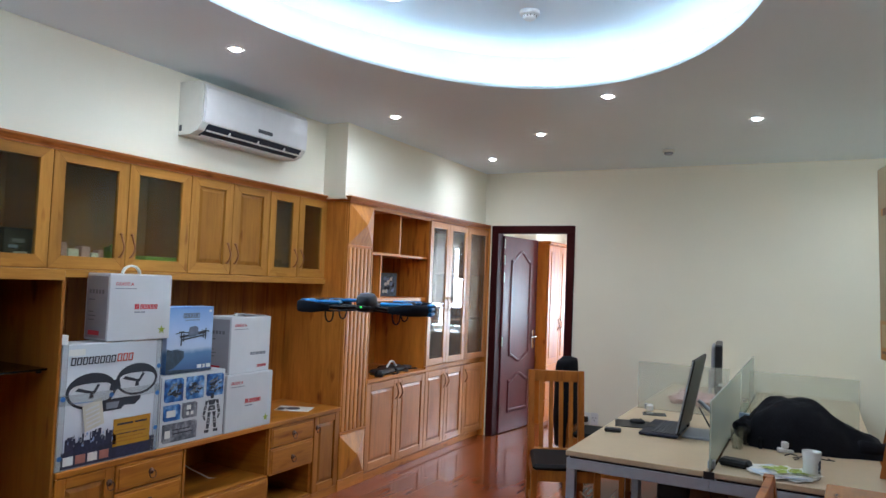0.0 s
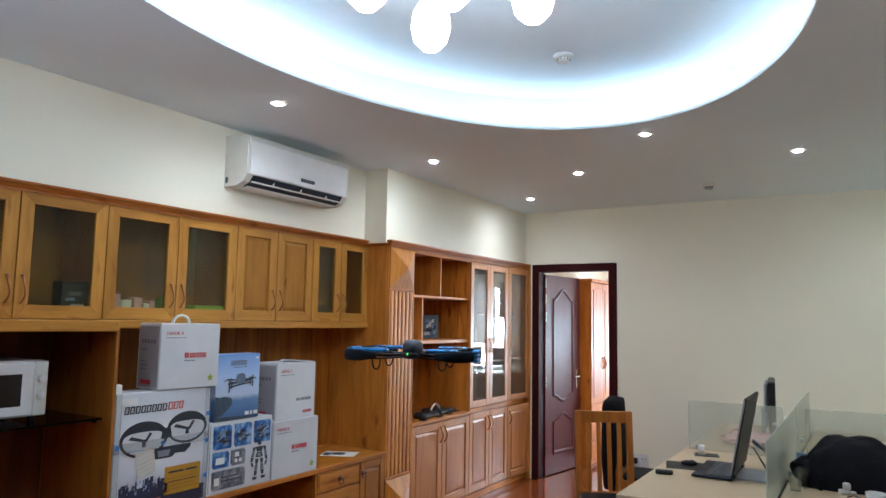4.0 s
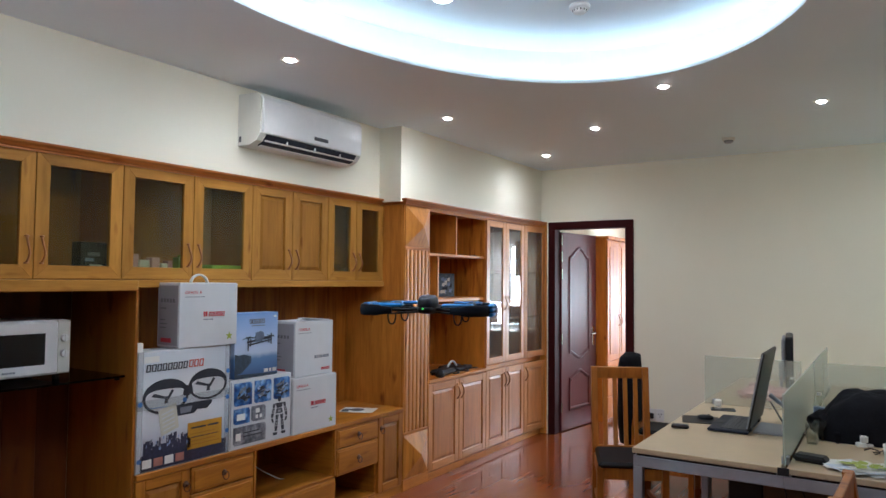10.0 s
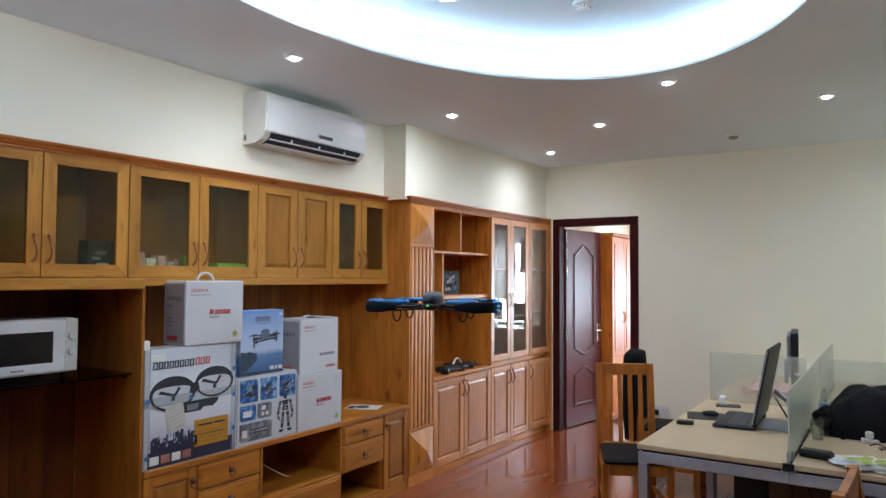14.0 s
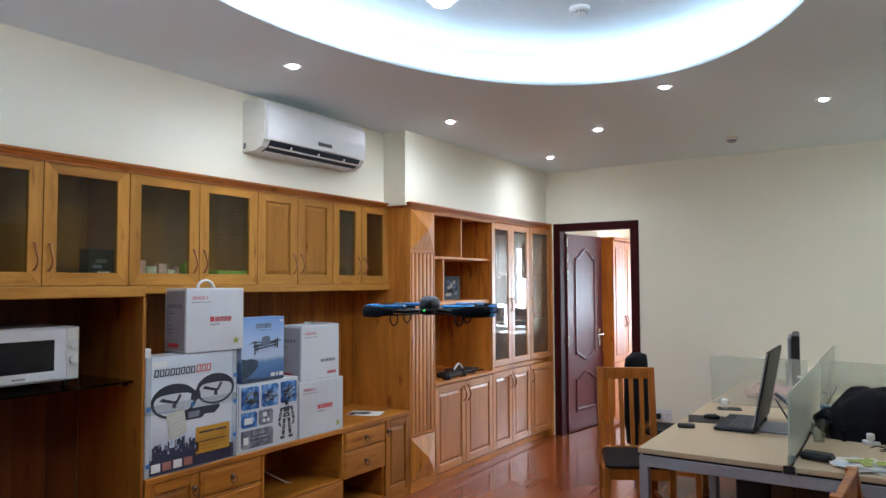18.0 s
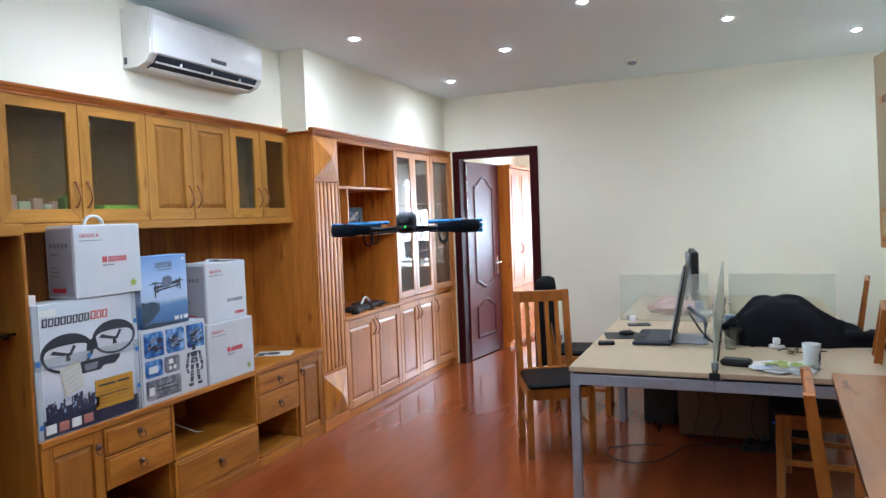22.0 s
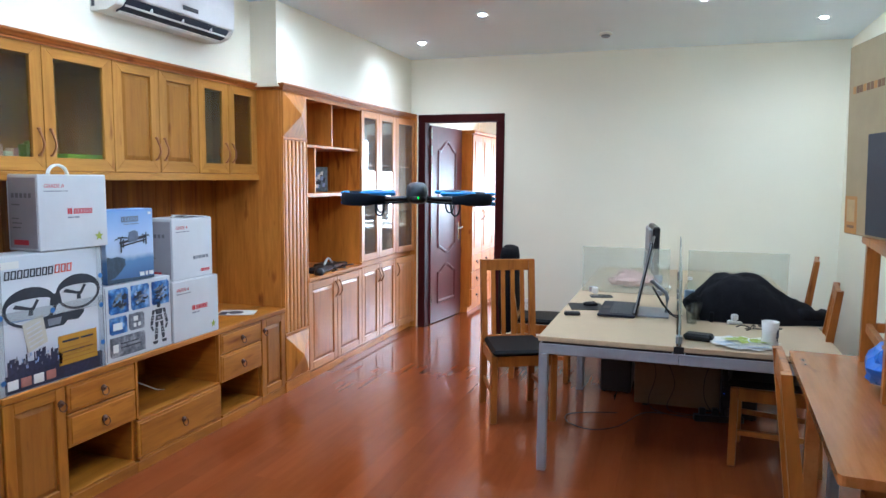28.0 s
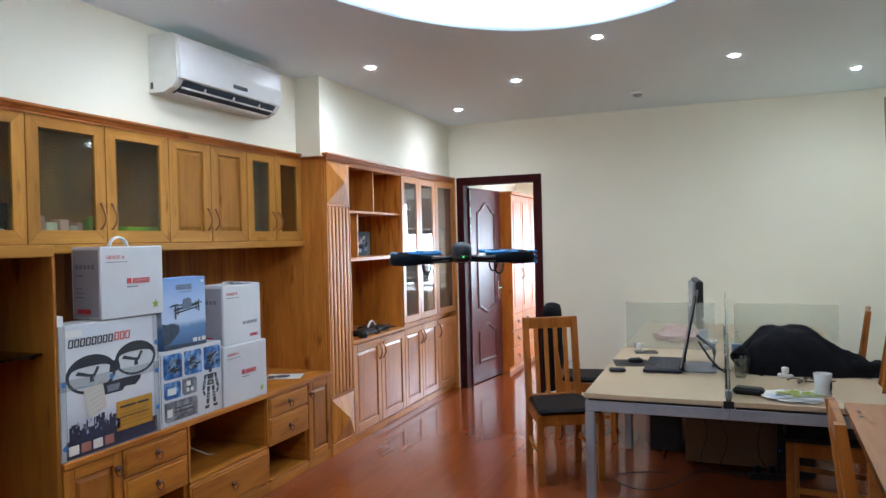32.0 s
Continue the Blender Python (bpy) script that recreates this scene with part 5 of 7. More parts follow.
decal("face_print", c, M_FACE, oblong(w - 0.03, h - 0.006), (X - 0.0006, 0.028, 0.003), label="printed face fading from white to slate blue")
for cy, cz, ry, rz in ((0.160, 0.352, 0.132, 0.086), (0.412, 0.384, 0.122, 0.080)):
    part("hull_print", hoop_print(cy, cz, ry, rz, 0.0016), M_INK, c, "printed dark hull ring")
    decal("sky_print", c, M_CARTON, [(cy + 0.86 * ry * math.cos(2 * math.pi * k / 24), cz - 0.012 + 0.66 * rz * math.sin(2 * math.pi * k / 24)) for k in range(24)], (X + 0.0004, 0, 0))
    cz -= 0.345
    decal("rotor_print", c, M_INK, [(cy - 0.085, cz + 0.352), (cy - 0.012, cz + 0.334), (cy - 0.004, cz + 0.345), (cy - 0.07, cz + 0.366)], (X + 0.001, 0, 0))
    decal("rotor_print", c, M_INK, [(cy + 0.002, cz + 0.334), (cy + 0.03, cz + 0.376), (cy + 0.044, cz + 0.370), (cy + 0.016, cz + 0.330)], (X + 0.001, 0, 0))
    decal("hub_print", c, M_INK, [(cy - 0.012, cz + 0.310), (cy + 0.012, cz + 0.310), (cy + 0.007, cz + 0.345), (cy - 0.007, cz + 0.345)], (X + 0.0012, 0, 0))
decal("hull_join_print", c, M_INK, [(0.255, 0.345), (0.285, 0.335), (0.318, 0.355), (0.306, 0.405), (0.285, 0.392), (0.266, 0.395)], (X + 0.0012, 0, 0))
decal("body_print", c, M_INK, [(0.225, 0.245), (0.325, 0.245), (0.345, 0.262), (0.405, 0.258), (0.435, 0.282), (0.44, 0.30), (0.36, 0.302), (0.25, 0.30), (0.17, 0.296), (0.155, 0.272), (0.21, 0.262)], (X + 0.0008, 0, 0))
decal("body_print", c, M_GREYINK, [(0.245, 0.254), (0.305, 0.254), (0.315, 0.285), (0.24, 0.285)], (X + 0.0012, 0, 0))
decal("highlight_print", c, M_SKYINK, [(0.06, 0.302), (0.20, 0.297), (0.20, 0.301), (0.06, 0.308)], (X + 0.0016, 0, 0))
sk = bmesh.new()
random.seed(5)
yy = 0.04
while yy < 0.30:
    ww = random.uniform(0.004, 0.014)
    solid(sk, X - 0.001, X + 0.001, yy, min(yy + ww, 0.31), 0.075, 0.10 + random.uniform(0.02, 0.075) * (0.6 + yy * 1.6))
    yy += ww
part("skyline_print", sk, M_CITY, c, "dark printed city skyline")
for k in range(26):
    u = random.uniform(0.045, 0.295)
    z = random.uniform(0.085, 0.15)
    decal("window_print", c, random.choice((M_SKYINK, M_GREYINK, M_GREYINK)), oblong(random.uniform(0.003, 0.008), random.uniform(0.004, 0.018)), (X + 0.0013, u, z))
decal("dark_print_area", c, M_CITY, oblong(w - 0.04, 0.076), (X - 0.0002, 0.024, 0.006))
decal("orange_sticker", c, M_ORANGE, oblong(0.215, 0.135), (X + 0.001, 0.29, 0.062), label="orange sticker")
for k in range(4):
    decal("sticker_line", c, M_ORANGED, oblong(0.19 - 0.03 * (k % 2), 0.006), (X + 0.0032, 0.302, 0.082 + 0.018 * k))
bars("print_bar", c, M_INK, (X + 0.0028, 0.31, 0.165), (0.09, 0.07), 0.009, 0.012)
bars("print_bar", c, M_INK, (X + 0.0028, 0.31, 0.12), (0.08, 0.03, 0.04), 0.004, 0.008)
for k, mm in enumerate((M_PAPER, M_ROSE, M_PAPER, M_ROSE)):
    decal("small_picture", c, mm, oblong(0.05, 0.04), (X + 0.0012, 0.035 + 0.062 * k, 0.02))
logo_row("logo_mark", c, M_INK, (X + 0.0008, 0.044, 0.480), 0.0235, 0.036, 8, 0.0065, 0.12, 0.0052, "dark product logo drawn as plain shapes")
logo_row("logo_mark", c, M_CORAL, (X + 0.0008, 0.288, 0.482), 0.025, 0.038, 3, 0.0065, 0.12, 0.0052, "red product logo drawn as plain shapes")
decal("shipping_label", c, M_CREAMP, [(0.135, 0.16), (0.235, 0.19), (0.215, 0.315), (0.115, 0.285)], (X + 0.003, 0, 0), label="cream shipping label, stuck on askew")
for k in range(5):
    decal("label_line", c, M_CARTON, [(0.145 - 0.003 * k, 0.18 + 0.02 * k), (0.215 - 0.003 * k, 0.201 + 0.02 * k), (0.214 - 0.003 * k, 0.207 + 0.02 * k), (0.144 - 0.003 * k, 0.186 + 0.02 * k)], (X + 0.0034, 0, 0))
decal("small_label", c, M_PAPER, oblong(0.085, 0.03), (X + 0.001, 0.03, 0.525))
part("tape", block(-0.01, X + 0.0042, 0.0, 0.028, 0.0, h + 0.001, 0), M_TAPE, c, "clear tape strip")
part("tape", block(-0.01, X + 0.0042, w - 0.03, w + 0.001, 0.0, h + 0.001, 0), M_TAPE, c, "clear tape strip")
part("tape", block(-0.01, X + 0.0046, 0.0, w, 0.30, 0.345, 0), M_TAPE, c, "clear tape strip")
for yz in ((0.014, 0.06), (0.014, 0.33), (w - 0.014, 0.30), (w - 0.014, 0.44), (0.265, 0.322), (w - 0.014, 0.12)):
    decal("round_seal", c, M_BLUEINK, [(0.012 * math.cos(2 * math.pi * k / 14), 0.012 * math.sin(2 * math.pi * k / 14)) for k in range(14)], (X + 0.0058, *yz), label="blue round seal")
part("open_flap", block(-0.15, -0.004, -0.004, 0.03, h, h + 0.045, 0.002), M_PAPER, c, "white lifted corner flap")
# side sheet in the same grey, darker than the front
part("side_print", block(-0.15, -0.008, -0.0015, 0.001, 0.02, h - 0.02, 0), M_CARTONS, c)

ups_box("white carton with red print and a plastic handle", -4.352, -3.995, 1.1935, 1.523, 0.19, False, -3.0)
ups_box("white carton with red print on the oak countertop", -3.548, -3.158, LZ, 0.945, 0.22, False, 0.0, 0.0)
ups_box("white carton with a reversed face, stacked on another carton", -3.525, -3.172, 0.9495, 1.286, 0.2, True, 2.0, -0.012)

# robot kit carton
c, w, h = carton("white carton with blue picture tiles and a robot toy", -4.018, -3.556, LZ, 0.992, 0.17)
decal("edge_print", c, M_GREYINK, oblong(0.004, h - 0.02), (X, 0.006, 0.01))


def tile(y, z, ww, hh, mm, lab):
    cut = 0.012
    t = decal("picture_tile", c, mm, [(cut, 0), (ww, 0), (ww, hh - cut), (ww - cut, hh), (0, hh), (0, cut)], (X + 0.0006, y, z), label=lab)
    return t


for k in range(3):
    y0 = 0.028 + k * 0.146
    tile(y0, 0.235, 0.128, 0.125, M_TILEB, "blue picture tile")
    random.seed(20 + k)
    for j in range(26):
        a = y0 + random.uniform(0.025, 0.1)
        b = 0.235 + random.uniform(0.025, 0.095)
        decal("toy_print", c, random.choice((M_INK, M_INK, M_GREYINK, M_SKYINK)), [(a - random.uniform(0.005, 0.024), b), (a, b - random.uniform(0.004, 0.014)), (a + random.uniform(0.005, 0.024), b + 0.004), (a + 0.004, b + random.uniform(0.004, 0.016))], (X + 0.0012 + j * 0.0002, 0, 0))
tile(0.028, 0.135, 0.115, 0.085, M_TILEB, "blue picture tile")
tile(0.155, 0.135, 0.105, 0.085, M_TILEG, "grey picture tile")
tile(0.028, 0.02, 0.235, 0.10, M_TILEG, "grey picture tile")
for y0, z0, ww, hh, mm in ((0.05, 0.155, 0.06, 0.035, M_PAPER), (0.185, 0.15, 0.018, 0.02, M_PAPER), (0.215, 0.15, 0.018, 0.02, M_PAPER), (0.185, 0.18, 0.03, 0.025, M_PAPER), (0.045, 0.045, 0.035, 0.04, M_PAPER), (0.095, 0.06, 0.14, 0.006, M_INK), (0.095, 0.08, 0.12, 0.006, M_INK)):
    decal("tile_detail", c, mm, oblong(ww, hh), (X + 0.0014, y0, z0))
# the robot toy: jointed limbs as (u0, z0, u1, z1, width, segments)
for u0, z0, u1, z1, ww, cnt in ((0.368, 0.252, 0.368, 0.218, 0.034, 1), (0.368, 0.214, 0.368, 0.150, 0.066, 2), (0.330, 0.212, 0.310, 0.130, 0.024, 3), (0.406, 0.212, 0.427, 0.130, 0.024, 3), (0.310, 0.128, 0.322, 0.100, 0.018, 1), (0.427, 0.128, 0.416, 0.100, 0.018, 1), (0.352, 0.146, 0.342, 0.050, 0.028, 3), (0.386, 0.146, 0.398, 0.050, 0.028, 3), (0.338, 0.046, 0.336, 0.028, 0.044, 1), (0.402, 0.046, 0.404, 0.028, 0.044, 1)):
    ww *= 0.84
    for k in range(cnt):
        a0, a1 = (k + 0.06) / cnt, (k + 0.94) / cnt
        ua, za, ub, zb = u0 + (u1 - u0) * a0, z0 + (z1 - z0) * a0, u0 + (u1 - u0) * a1, z0 + (z1 - z0) * a1
        q0, q1 = ww * (0.5 if k % 2 == 0 else 0.38), ww * (0.36 if k % 2 == 0 else 0.5)
        decal("robot_print", c, M_INK if k % 2 == 0 else M_DGREY, [(ua - q0, za), (ub - q1, zb), (ub + q1, zb), (ua + q0, za)][::-1], (X + 0.0006, 0, 0))
        um, zm = (ua + ub) / 2, (za + zb) / 2
        decal("robot_plate", c, M_DGREY if k % 2 == 0 else M_CARTONS, [(um - q0 * 0.5, zm + (za - zb) * 0.22), (um - q1 * 0.45, zm - (za - zb) * 0.2), (um + q1 * 0.3, zm - (za - zb) * 0.26), (um + q0 * 0.5, zm + (za - zb) * 0.12)][::-1], (X + 0.0014, 0, 0))

# blue carton standing on the robot carton
c, w, h = carton("blue carton with a printed quadcopter over a coast", -3.992, -3.672, 0.9955, 1.357, 0.10, M_COAST)
decal("cliff_print", c, M_CLIFF, [(0.002, 0.022), (0.05, 0.03), (0.085, 0.055), (0.12, 0.085), (0.118, 0.118), (0.07, 0.132), (0.03, 0.128), (0.002, 0.136)], (X + 0.0004, 0, 0), label="printed dark headland")
decal("shore_print", c, M_CLIFF, [(0.002, 0.002), (w - 0.002, 0.002), (w - 0.002, 0.012), (0.16, 0.018), (0.002, 0.024)], (X + 0.0006, 0, 0))
decal("drone_print", c, M_SLATEINK, [(0.140, 0.208), (0.150, 0.196), (0.195, 0.200), (0.212, 0.214), (0.208, 0.246), (0.185, 0.256), (0.150, 0.248)], (X + 0.0016, 0, 0), label="printed quadcopter")
for u0, z0, u1, z1, th in ((0.086, 0.192, 0.262, 0.212, 0.011), (0.096, 0.178, 0.270, 0.200, 0.007), (0.078, 0.222, 0.150, 0.216, 0.006), (0.205, 0.216, 0.285, 0.222, 0.006), (0.056, 0.213, 0.110, 0.226, 0.004), (0.236, 0.229, 0.292, 0.218, 0.004)):
    decal("arm_print", c, M_INK, [(u0, z0), (u1, z1), (u1, z1 + th), (u0, z0 + th)], (X + 0.0010, 0, 0))
for u, z0, z1 in ((0.092, 0.150, 0.226), (0.262, 0.178, 0.240), (0.108, 0.172, 0.215), (0.245, 0.186, 0.226)):
    decal("leg_print", c, M_INK, oblong(0.007, z1 - z0), (X + 0.0012, u, z0))
logo_row("logo_mark", c, M_SIDEINK, (X, 0.104, 0.300), 0.015, 0.026, 6, 0.004, 0.0, 0.0034, "dark brand name drawn as plain shapes")
bars("print_bar", c, M_GREYINK, (X, 0.12, 0.286), (0.03, 0.04, 0.02), 0.004, 0.004)
bars("print_bar", c, M_PAPER, (X + 0.0012, 0.215, 0.02), (0.03, 0.015, 0.03), 0.02, 0.01)
decal("corner_mark", c, M_PAPER, oblong(0.02, 0.012), (X, w - 0.035, h - 0.03))

# papers on the countertop and a cable end in the shelf
lf = thing("leaflet", "white leaflet with a dark ring print, lying on the countertop", "paper", (-0.21, -2.69, LZ), 24)
part("sheet", block(-0.11, 0.13, -0.085, 0.085, 0.0, 0.003, 0), M_PAPER, lf)
bm = bmesh.new()
lathe(bm, [(0.024, 0.003), (0.05, 0.003), (0.05, 0.0038), (0.024, 0.0038)], 20)
part("ring_print", bm, M_INK, lf)
part("dark_print", block(-0.10, -0.05, -0.075, 0.02, 0.003, 0.0036, 0), M_INK, lf)
cb = thing("loose_cable", "white loose cable in the open shelf", "cable", (0, 0, 0))
bm = bmesh.new()
tube(bm, [(-0.50, -3.62, 0.50), (-0.42, -3.58, 0.44), (-0.30, -3.50, 0.35), (-0.24, -3.42, 0.292), (-0.20, -3.37, 0.281), (-0.17, -3.36, 0.282)], 0.004)
part("cord", bm, M_WHITE, cb, "", True)

# ---- microwave on the smoked glass shelf ----
gs = thing("glass_shelf", "dark smoked glass shelf in the niche", "shelf")
part("plate", block(BX + 0.014, -0.07, -5.40, -4.60, 1.073, 1.083, 0.001), M_SMOKED, gs)
for y in (-5.3, -4.62):
    for x in (-0.45, -0.13):
        part("bracket", block(x, x + 0.02, y, y + 0.02, 1.056, 1.0725, 0.002), M_BLACK, gs)
mw = thing("microwave_oven", "white microwave oven on the glass shelf", "microwave", (-0.165, -4.817, 1.083))
part("body", block(-0.33, -0.022, -0.46, 0, 0.026, 0.272, 0.006), M_WHITE, mw)
for x in (-0.30, -0.06):
    for y in (-0.43, -0.03):
        part("foot", block(x - 0.012, x + 0.012, y - 0.012, y + 0.012, 0, 0.026, 0.002), M_BLACK, mw)
d = part("door", block(-0.022, 0.016, -0.46, -0.062, 0.030, 0.270, 0.010), M_WHITE, mw, "white framed door")
part("door_window", block(0.012, 0.0175, -0.405, -0.122, 0.078, 0.217, 0.001), M_SCREEN, d, "dark door window")
bars("logo_mark", d, M_GREYINK, (0.0168, -0.30, 0.050), (0.012, 0.01, 0.012, 0.01), 0.008, 0.003, "grey logo drawn as plain blocks")
p_ = part("control_panel", block(-0.022, 0.0, -0.060, 0.0, 0.030, 0.270, 0.004), M_OFFW, mw, "off-white control panel")
for z in (0.19, 0.12):
    bm = bmesh.new()
    rod(bm, (0.0, -0.03, z), (0.016, -0.03, z), 0.018, 0.016, 16)
    solid(bm, 0.016, 0.020, -0.033, -0.027, z - 0.015, z + 0.015)
    part("knob", bm, M_WHITE, p_, "white dial knob")

# ---- small things behind the glass doors ----
UB = UZ0 + 0.0185


def small_box(name, label, cat, x, y, w, d, h, m, z=UB, group=""):
    t = thing(name, label, cat, (x, y, z), random.uniform(-8, 8), group)
    part("box", block(-d / 2, d / 2, -w / 2, w / 2, 0, h, 0.003), m, t)
    return t


random.seed(11)
for y, w_, h_, m in ((-4.43, 0.06, 0.115, M_PINK), (-4.365, 0.06, 0.085, M_PAPER), (-4.30, 0.055, 0.10, M_PINK), (-4.245, 0.04, 0.07, M_PAPER), (-4.21, 0.03, 0.085, M_PINK)):
    small_box("small_packet", "small pink and white packet behind glass", "packet", -0.31, y, w_, 0.05, h_, m, group="small packets")
for y, w_, h_, m in ((-4.135, 0.065, 0.105, M_LIME), (-4.045, 0.075, 0.105, M_TEAL)):
    t = small_box("toy_block", "small green plastic toy behind glass", "toy", -0.30, y, w_, 0.05, h_, m, group="green toys")
    part("top_block", block(-0.012, 0.012, -0.012, 0.012, h_, h_ + 0.015, 0.002), m, t)
    part("face_print", block(0.024, 0.0262, -w_ * 0.25, w_ * 0.25, h_ * 0.2, h_ * 0.6, 0), M_INK, t)
tr = thing("green_tray", "lime green plastic tray behind glass", "tray", (-0.33, -3.83, UB))
part("base", block(-0.07, 0.07, -0.12, 0.12, 0, 0.006, 0.002), M_LIME, tr)
for x0, x1, y0, y1 in ((-0.07, -0.064, -0.12, 0.12), (0.064, 0.07, -0.12, 0.12), (-0.064, 0.064, -0.12, -0.114), (-0.064, 0.064, 0.114, 0.12)):
    part("rim", block(x0, x1, y0, y1, 0.006, 0.068, 0.002), M_LIME, tr)
t = small_box("dark_box", "small dark box with a pale print behind glass", "box", -0.31, -4.655, 0.135, 0.08, 0.165, M_BLACK)
part("label_print", block(0.0395, 0.0415, -0.02, 0.045, 0.02, 0.055, 0), M_PAPER, t)
part("label_print", block(0.0395, 0.0415, -0.045, 0.0, 0.07, 0.085, 0), M_SKYINK, t)
part("label_print", block(0.0395, 0.0415, -0.03, 0.03, 0.095, 0.115, 0), M_GREYINK, t)
small_box("small_packet", "small pale packet behind glass", "packet", -0.35, -5.03, 0.09, 0.05, 0.04, M_PAPER, group="small packets")
for y, h_ in ((-2.83, 0.10), (-2.77, 0.075), (-2.69, 0.09)):
    gl = thing("glass_tumbler", "clear drinking glass behind glass", "glass", (-0.30, y, UB), 0, "glasses")
    bm = bmesh.new()
    lathe(bm, [(0.02, 0.0), (0.028, h_), (0.026, h_), (0.018, 0.004)], 16)
    part("bowl", bm, M_CLEAR, gl, "", True)

# framed picture card and black things in the open bay
bk = thing("picture_book", "book with a blue-grey printed cover, propped on the shelf", "book", (-0.324, -1.47, 1.4025), -32)
part("cover", block(-0.02, 0.0, 0, 0.165, 0, 0.205, 0.002), M_CAPINK, bk)
part("pages", block(-0.018, -0.002, -0.0035, 0.0, 0.004, 0.186, 0), M_PAPER, bk)
random.seed(3)
for k in range(16):
    a, b = random.uniform(0.015, 0.12), random.uniform(0.03, 0.15)
    decal("cover_print", bk, random.choice((M_SKYINK, M_PAPER, M_INK)), [(a, b), (a + 0.025, b - 0.006), (a + 0.03, b + 0.03), (a + 0.006, b + 0.024)], (0.0008 + 0.0003 * k, 0, 0))
dp = thing("controller_bundle", "black remote controllers and cables with a white strap", "controllers", (-0.17, -1.50, 0.772), 8)
bm = bmesh.new()
solid(bm, -0.09, 0.10, -0.06, 0.15, 0, 0.038, 0.012)
part("controller", bm, M_BLACK, dp)
bm = bmesh.new()
solid(bm, -0.03, 0.11, -0.36, -0.10, 0, 0.045, 0.02)
part("controller", bm, M_BLACK, dp)
bm = bmesh.new()
solid(bm, -0.06, 0.09, 0.155, 0.30, 0, 0.026, 0.010)
part("controller", bm, M_DGREY, dp)
part("clasp", block(0.0, 0.03, 0.19, 0.25, 0.0262, 0.031, 0.002), M_CHROME, dp, "bright metal clasp")
bm = bmesh.new()
lathe(bm, [(0.001, 0), (0.032, 0.004), (0.038, 0.025), (0.030, 0.050), (0.012, 0.062), (0.001, 0.063)], 16, (0.10, -0.42, 0))
part("knob", bm, M_BLACK, dp, "", True)
bm = bmesh.new()
n = 14
tube(bm, [(0.02 + 0.01 * k / n, -0.10 + 0.17 * k / n, 0.035 + 0.05 * math.sin(math.pi * k / n)) for k in range(n + 1)], 0.009)
part("strap", bm, M_WHITE, dp, "white strap", True)
bm = bmesh.new()
tube(bm, [(0.13 + 0.03 * math.sin(k * 1.1), -0.22 + 0.035 * k, 0.008 + 0.006 * math.sin(k * 0.9) ** 2) for k in range(14)], 0.006)
part("cord", bm, M_BLACK, dp, "", True)

# ---- hovering quadcopter ----
dr = thing("quadcopter", "small blue and black quadcopter drone hovering in the room", "drone", (1.985, -5.06, 1.482))
dr.matrix_basis = pose(1.985, -5.06, 1.480, 0, 0, 23) @ Matrix.Scale(0.86, 4)


def boxy(v):
    return math.copysign(abs(v) ** 0.7, v)


def capsule(bm, p0, p1, rx, rz, n=12, m=8):
    """A rounded body along a line, wider than high."""
    p0, p1 = Vector(p0), Vector(p1)
    d = (p1 - p0)
    side = Vector((d.y, -d.x, 0)).normalized()
    rings = []
    for k in range(m + 1):
        u = k / m
        s = math.sin(math.pi * (0.06 + 0.88 * u)) ** 0.45
        rings.append([bm.verts.new(p0 + d * u + side * rx * s * boxy(math.cos(2 * math.pi * a / n)) + Vector((0, 0, rz * s * boxy(math.sin(2 * math.pi * a / n))))) for a in range(n)])
    for a, b in zip(rings, rings[1:]):
        for k in range(n):
            bm.faces.new((a[k], a[(k + 1) % n], b[(k + 1) % n], b[k]))
    bm.faces.new(rings[0][::-1])
    bm.faces.new(rings[-1])
    return bm


part("body", capsule(bmesh.new(), (0, -0.115, -0.004), (0, 0.13, -0.004), 0.030, 0.016), M_BLACK, dr, "dark slim body", True)
part("dome", capsule(bmesh.new(), (0, -0.105, 0.014), (0, 0.045, 0.014), 0.029, 0.027), M_DRBODY, dr, "slate rounded nose dome", True)


def bumper(s, half_x, half_y, z, h0, h1):
    """A foam bumper round two rotors: a rounded strip bent like a C, its ends towards the body."""
    bm = bmesh.new()
    n, m_ = 34, 8
    prev = None
    for k in range(n + 1):
        a = -math.pi / 2 + math.pi * k / n
        c, q = abs(math.cos(a)) ** 0.55, math.copysign(abs(math.sin(a)) ** 0.6, math.sin(a))
        at_ = Vector((s * (0.086 + half_x * c), half_y * q, z))
        out = Vector((s * c / half_x, q / half_y, 0)).normalized()
        taper = min(1.0, 0.6 + 6.0 * min(k, n - k) / n)
        hh = (h0 + (h1 - h0) * abs(math.sin(a))) * taper
        p = [bm.verts.new(at_ + out * 0.0075 * taper * math.cos(2 * math.pi * j / m_) + Vector((0, 0, hh * math.copysign(abs(math.sin(2 * math.pi * j / m_)) ** 0.35, math.sin(2 * math.pi * j / m_))))) for j in range(m_)]
        if prev:
            for j in range(m_):
                bm.faces.new((prev[j], prev[(j + 1) % m_], p[(j + 1) % m_], p[j]))
        else:
            bm.faces.new(p[::-1])
        prev = p
    bm.faces.new(prev)
    return bm


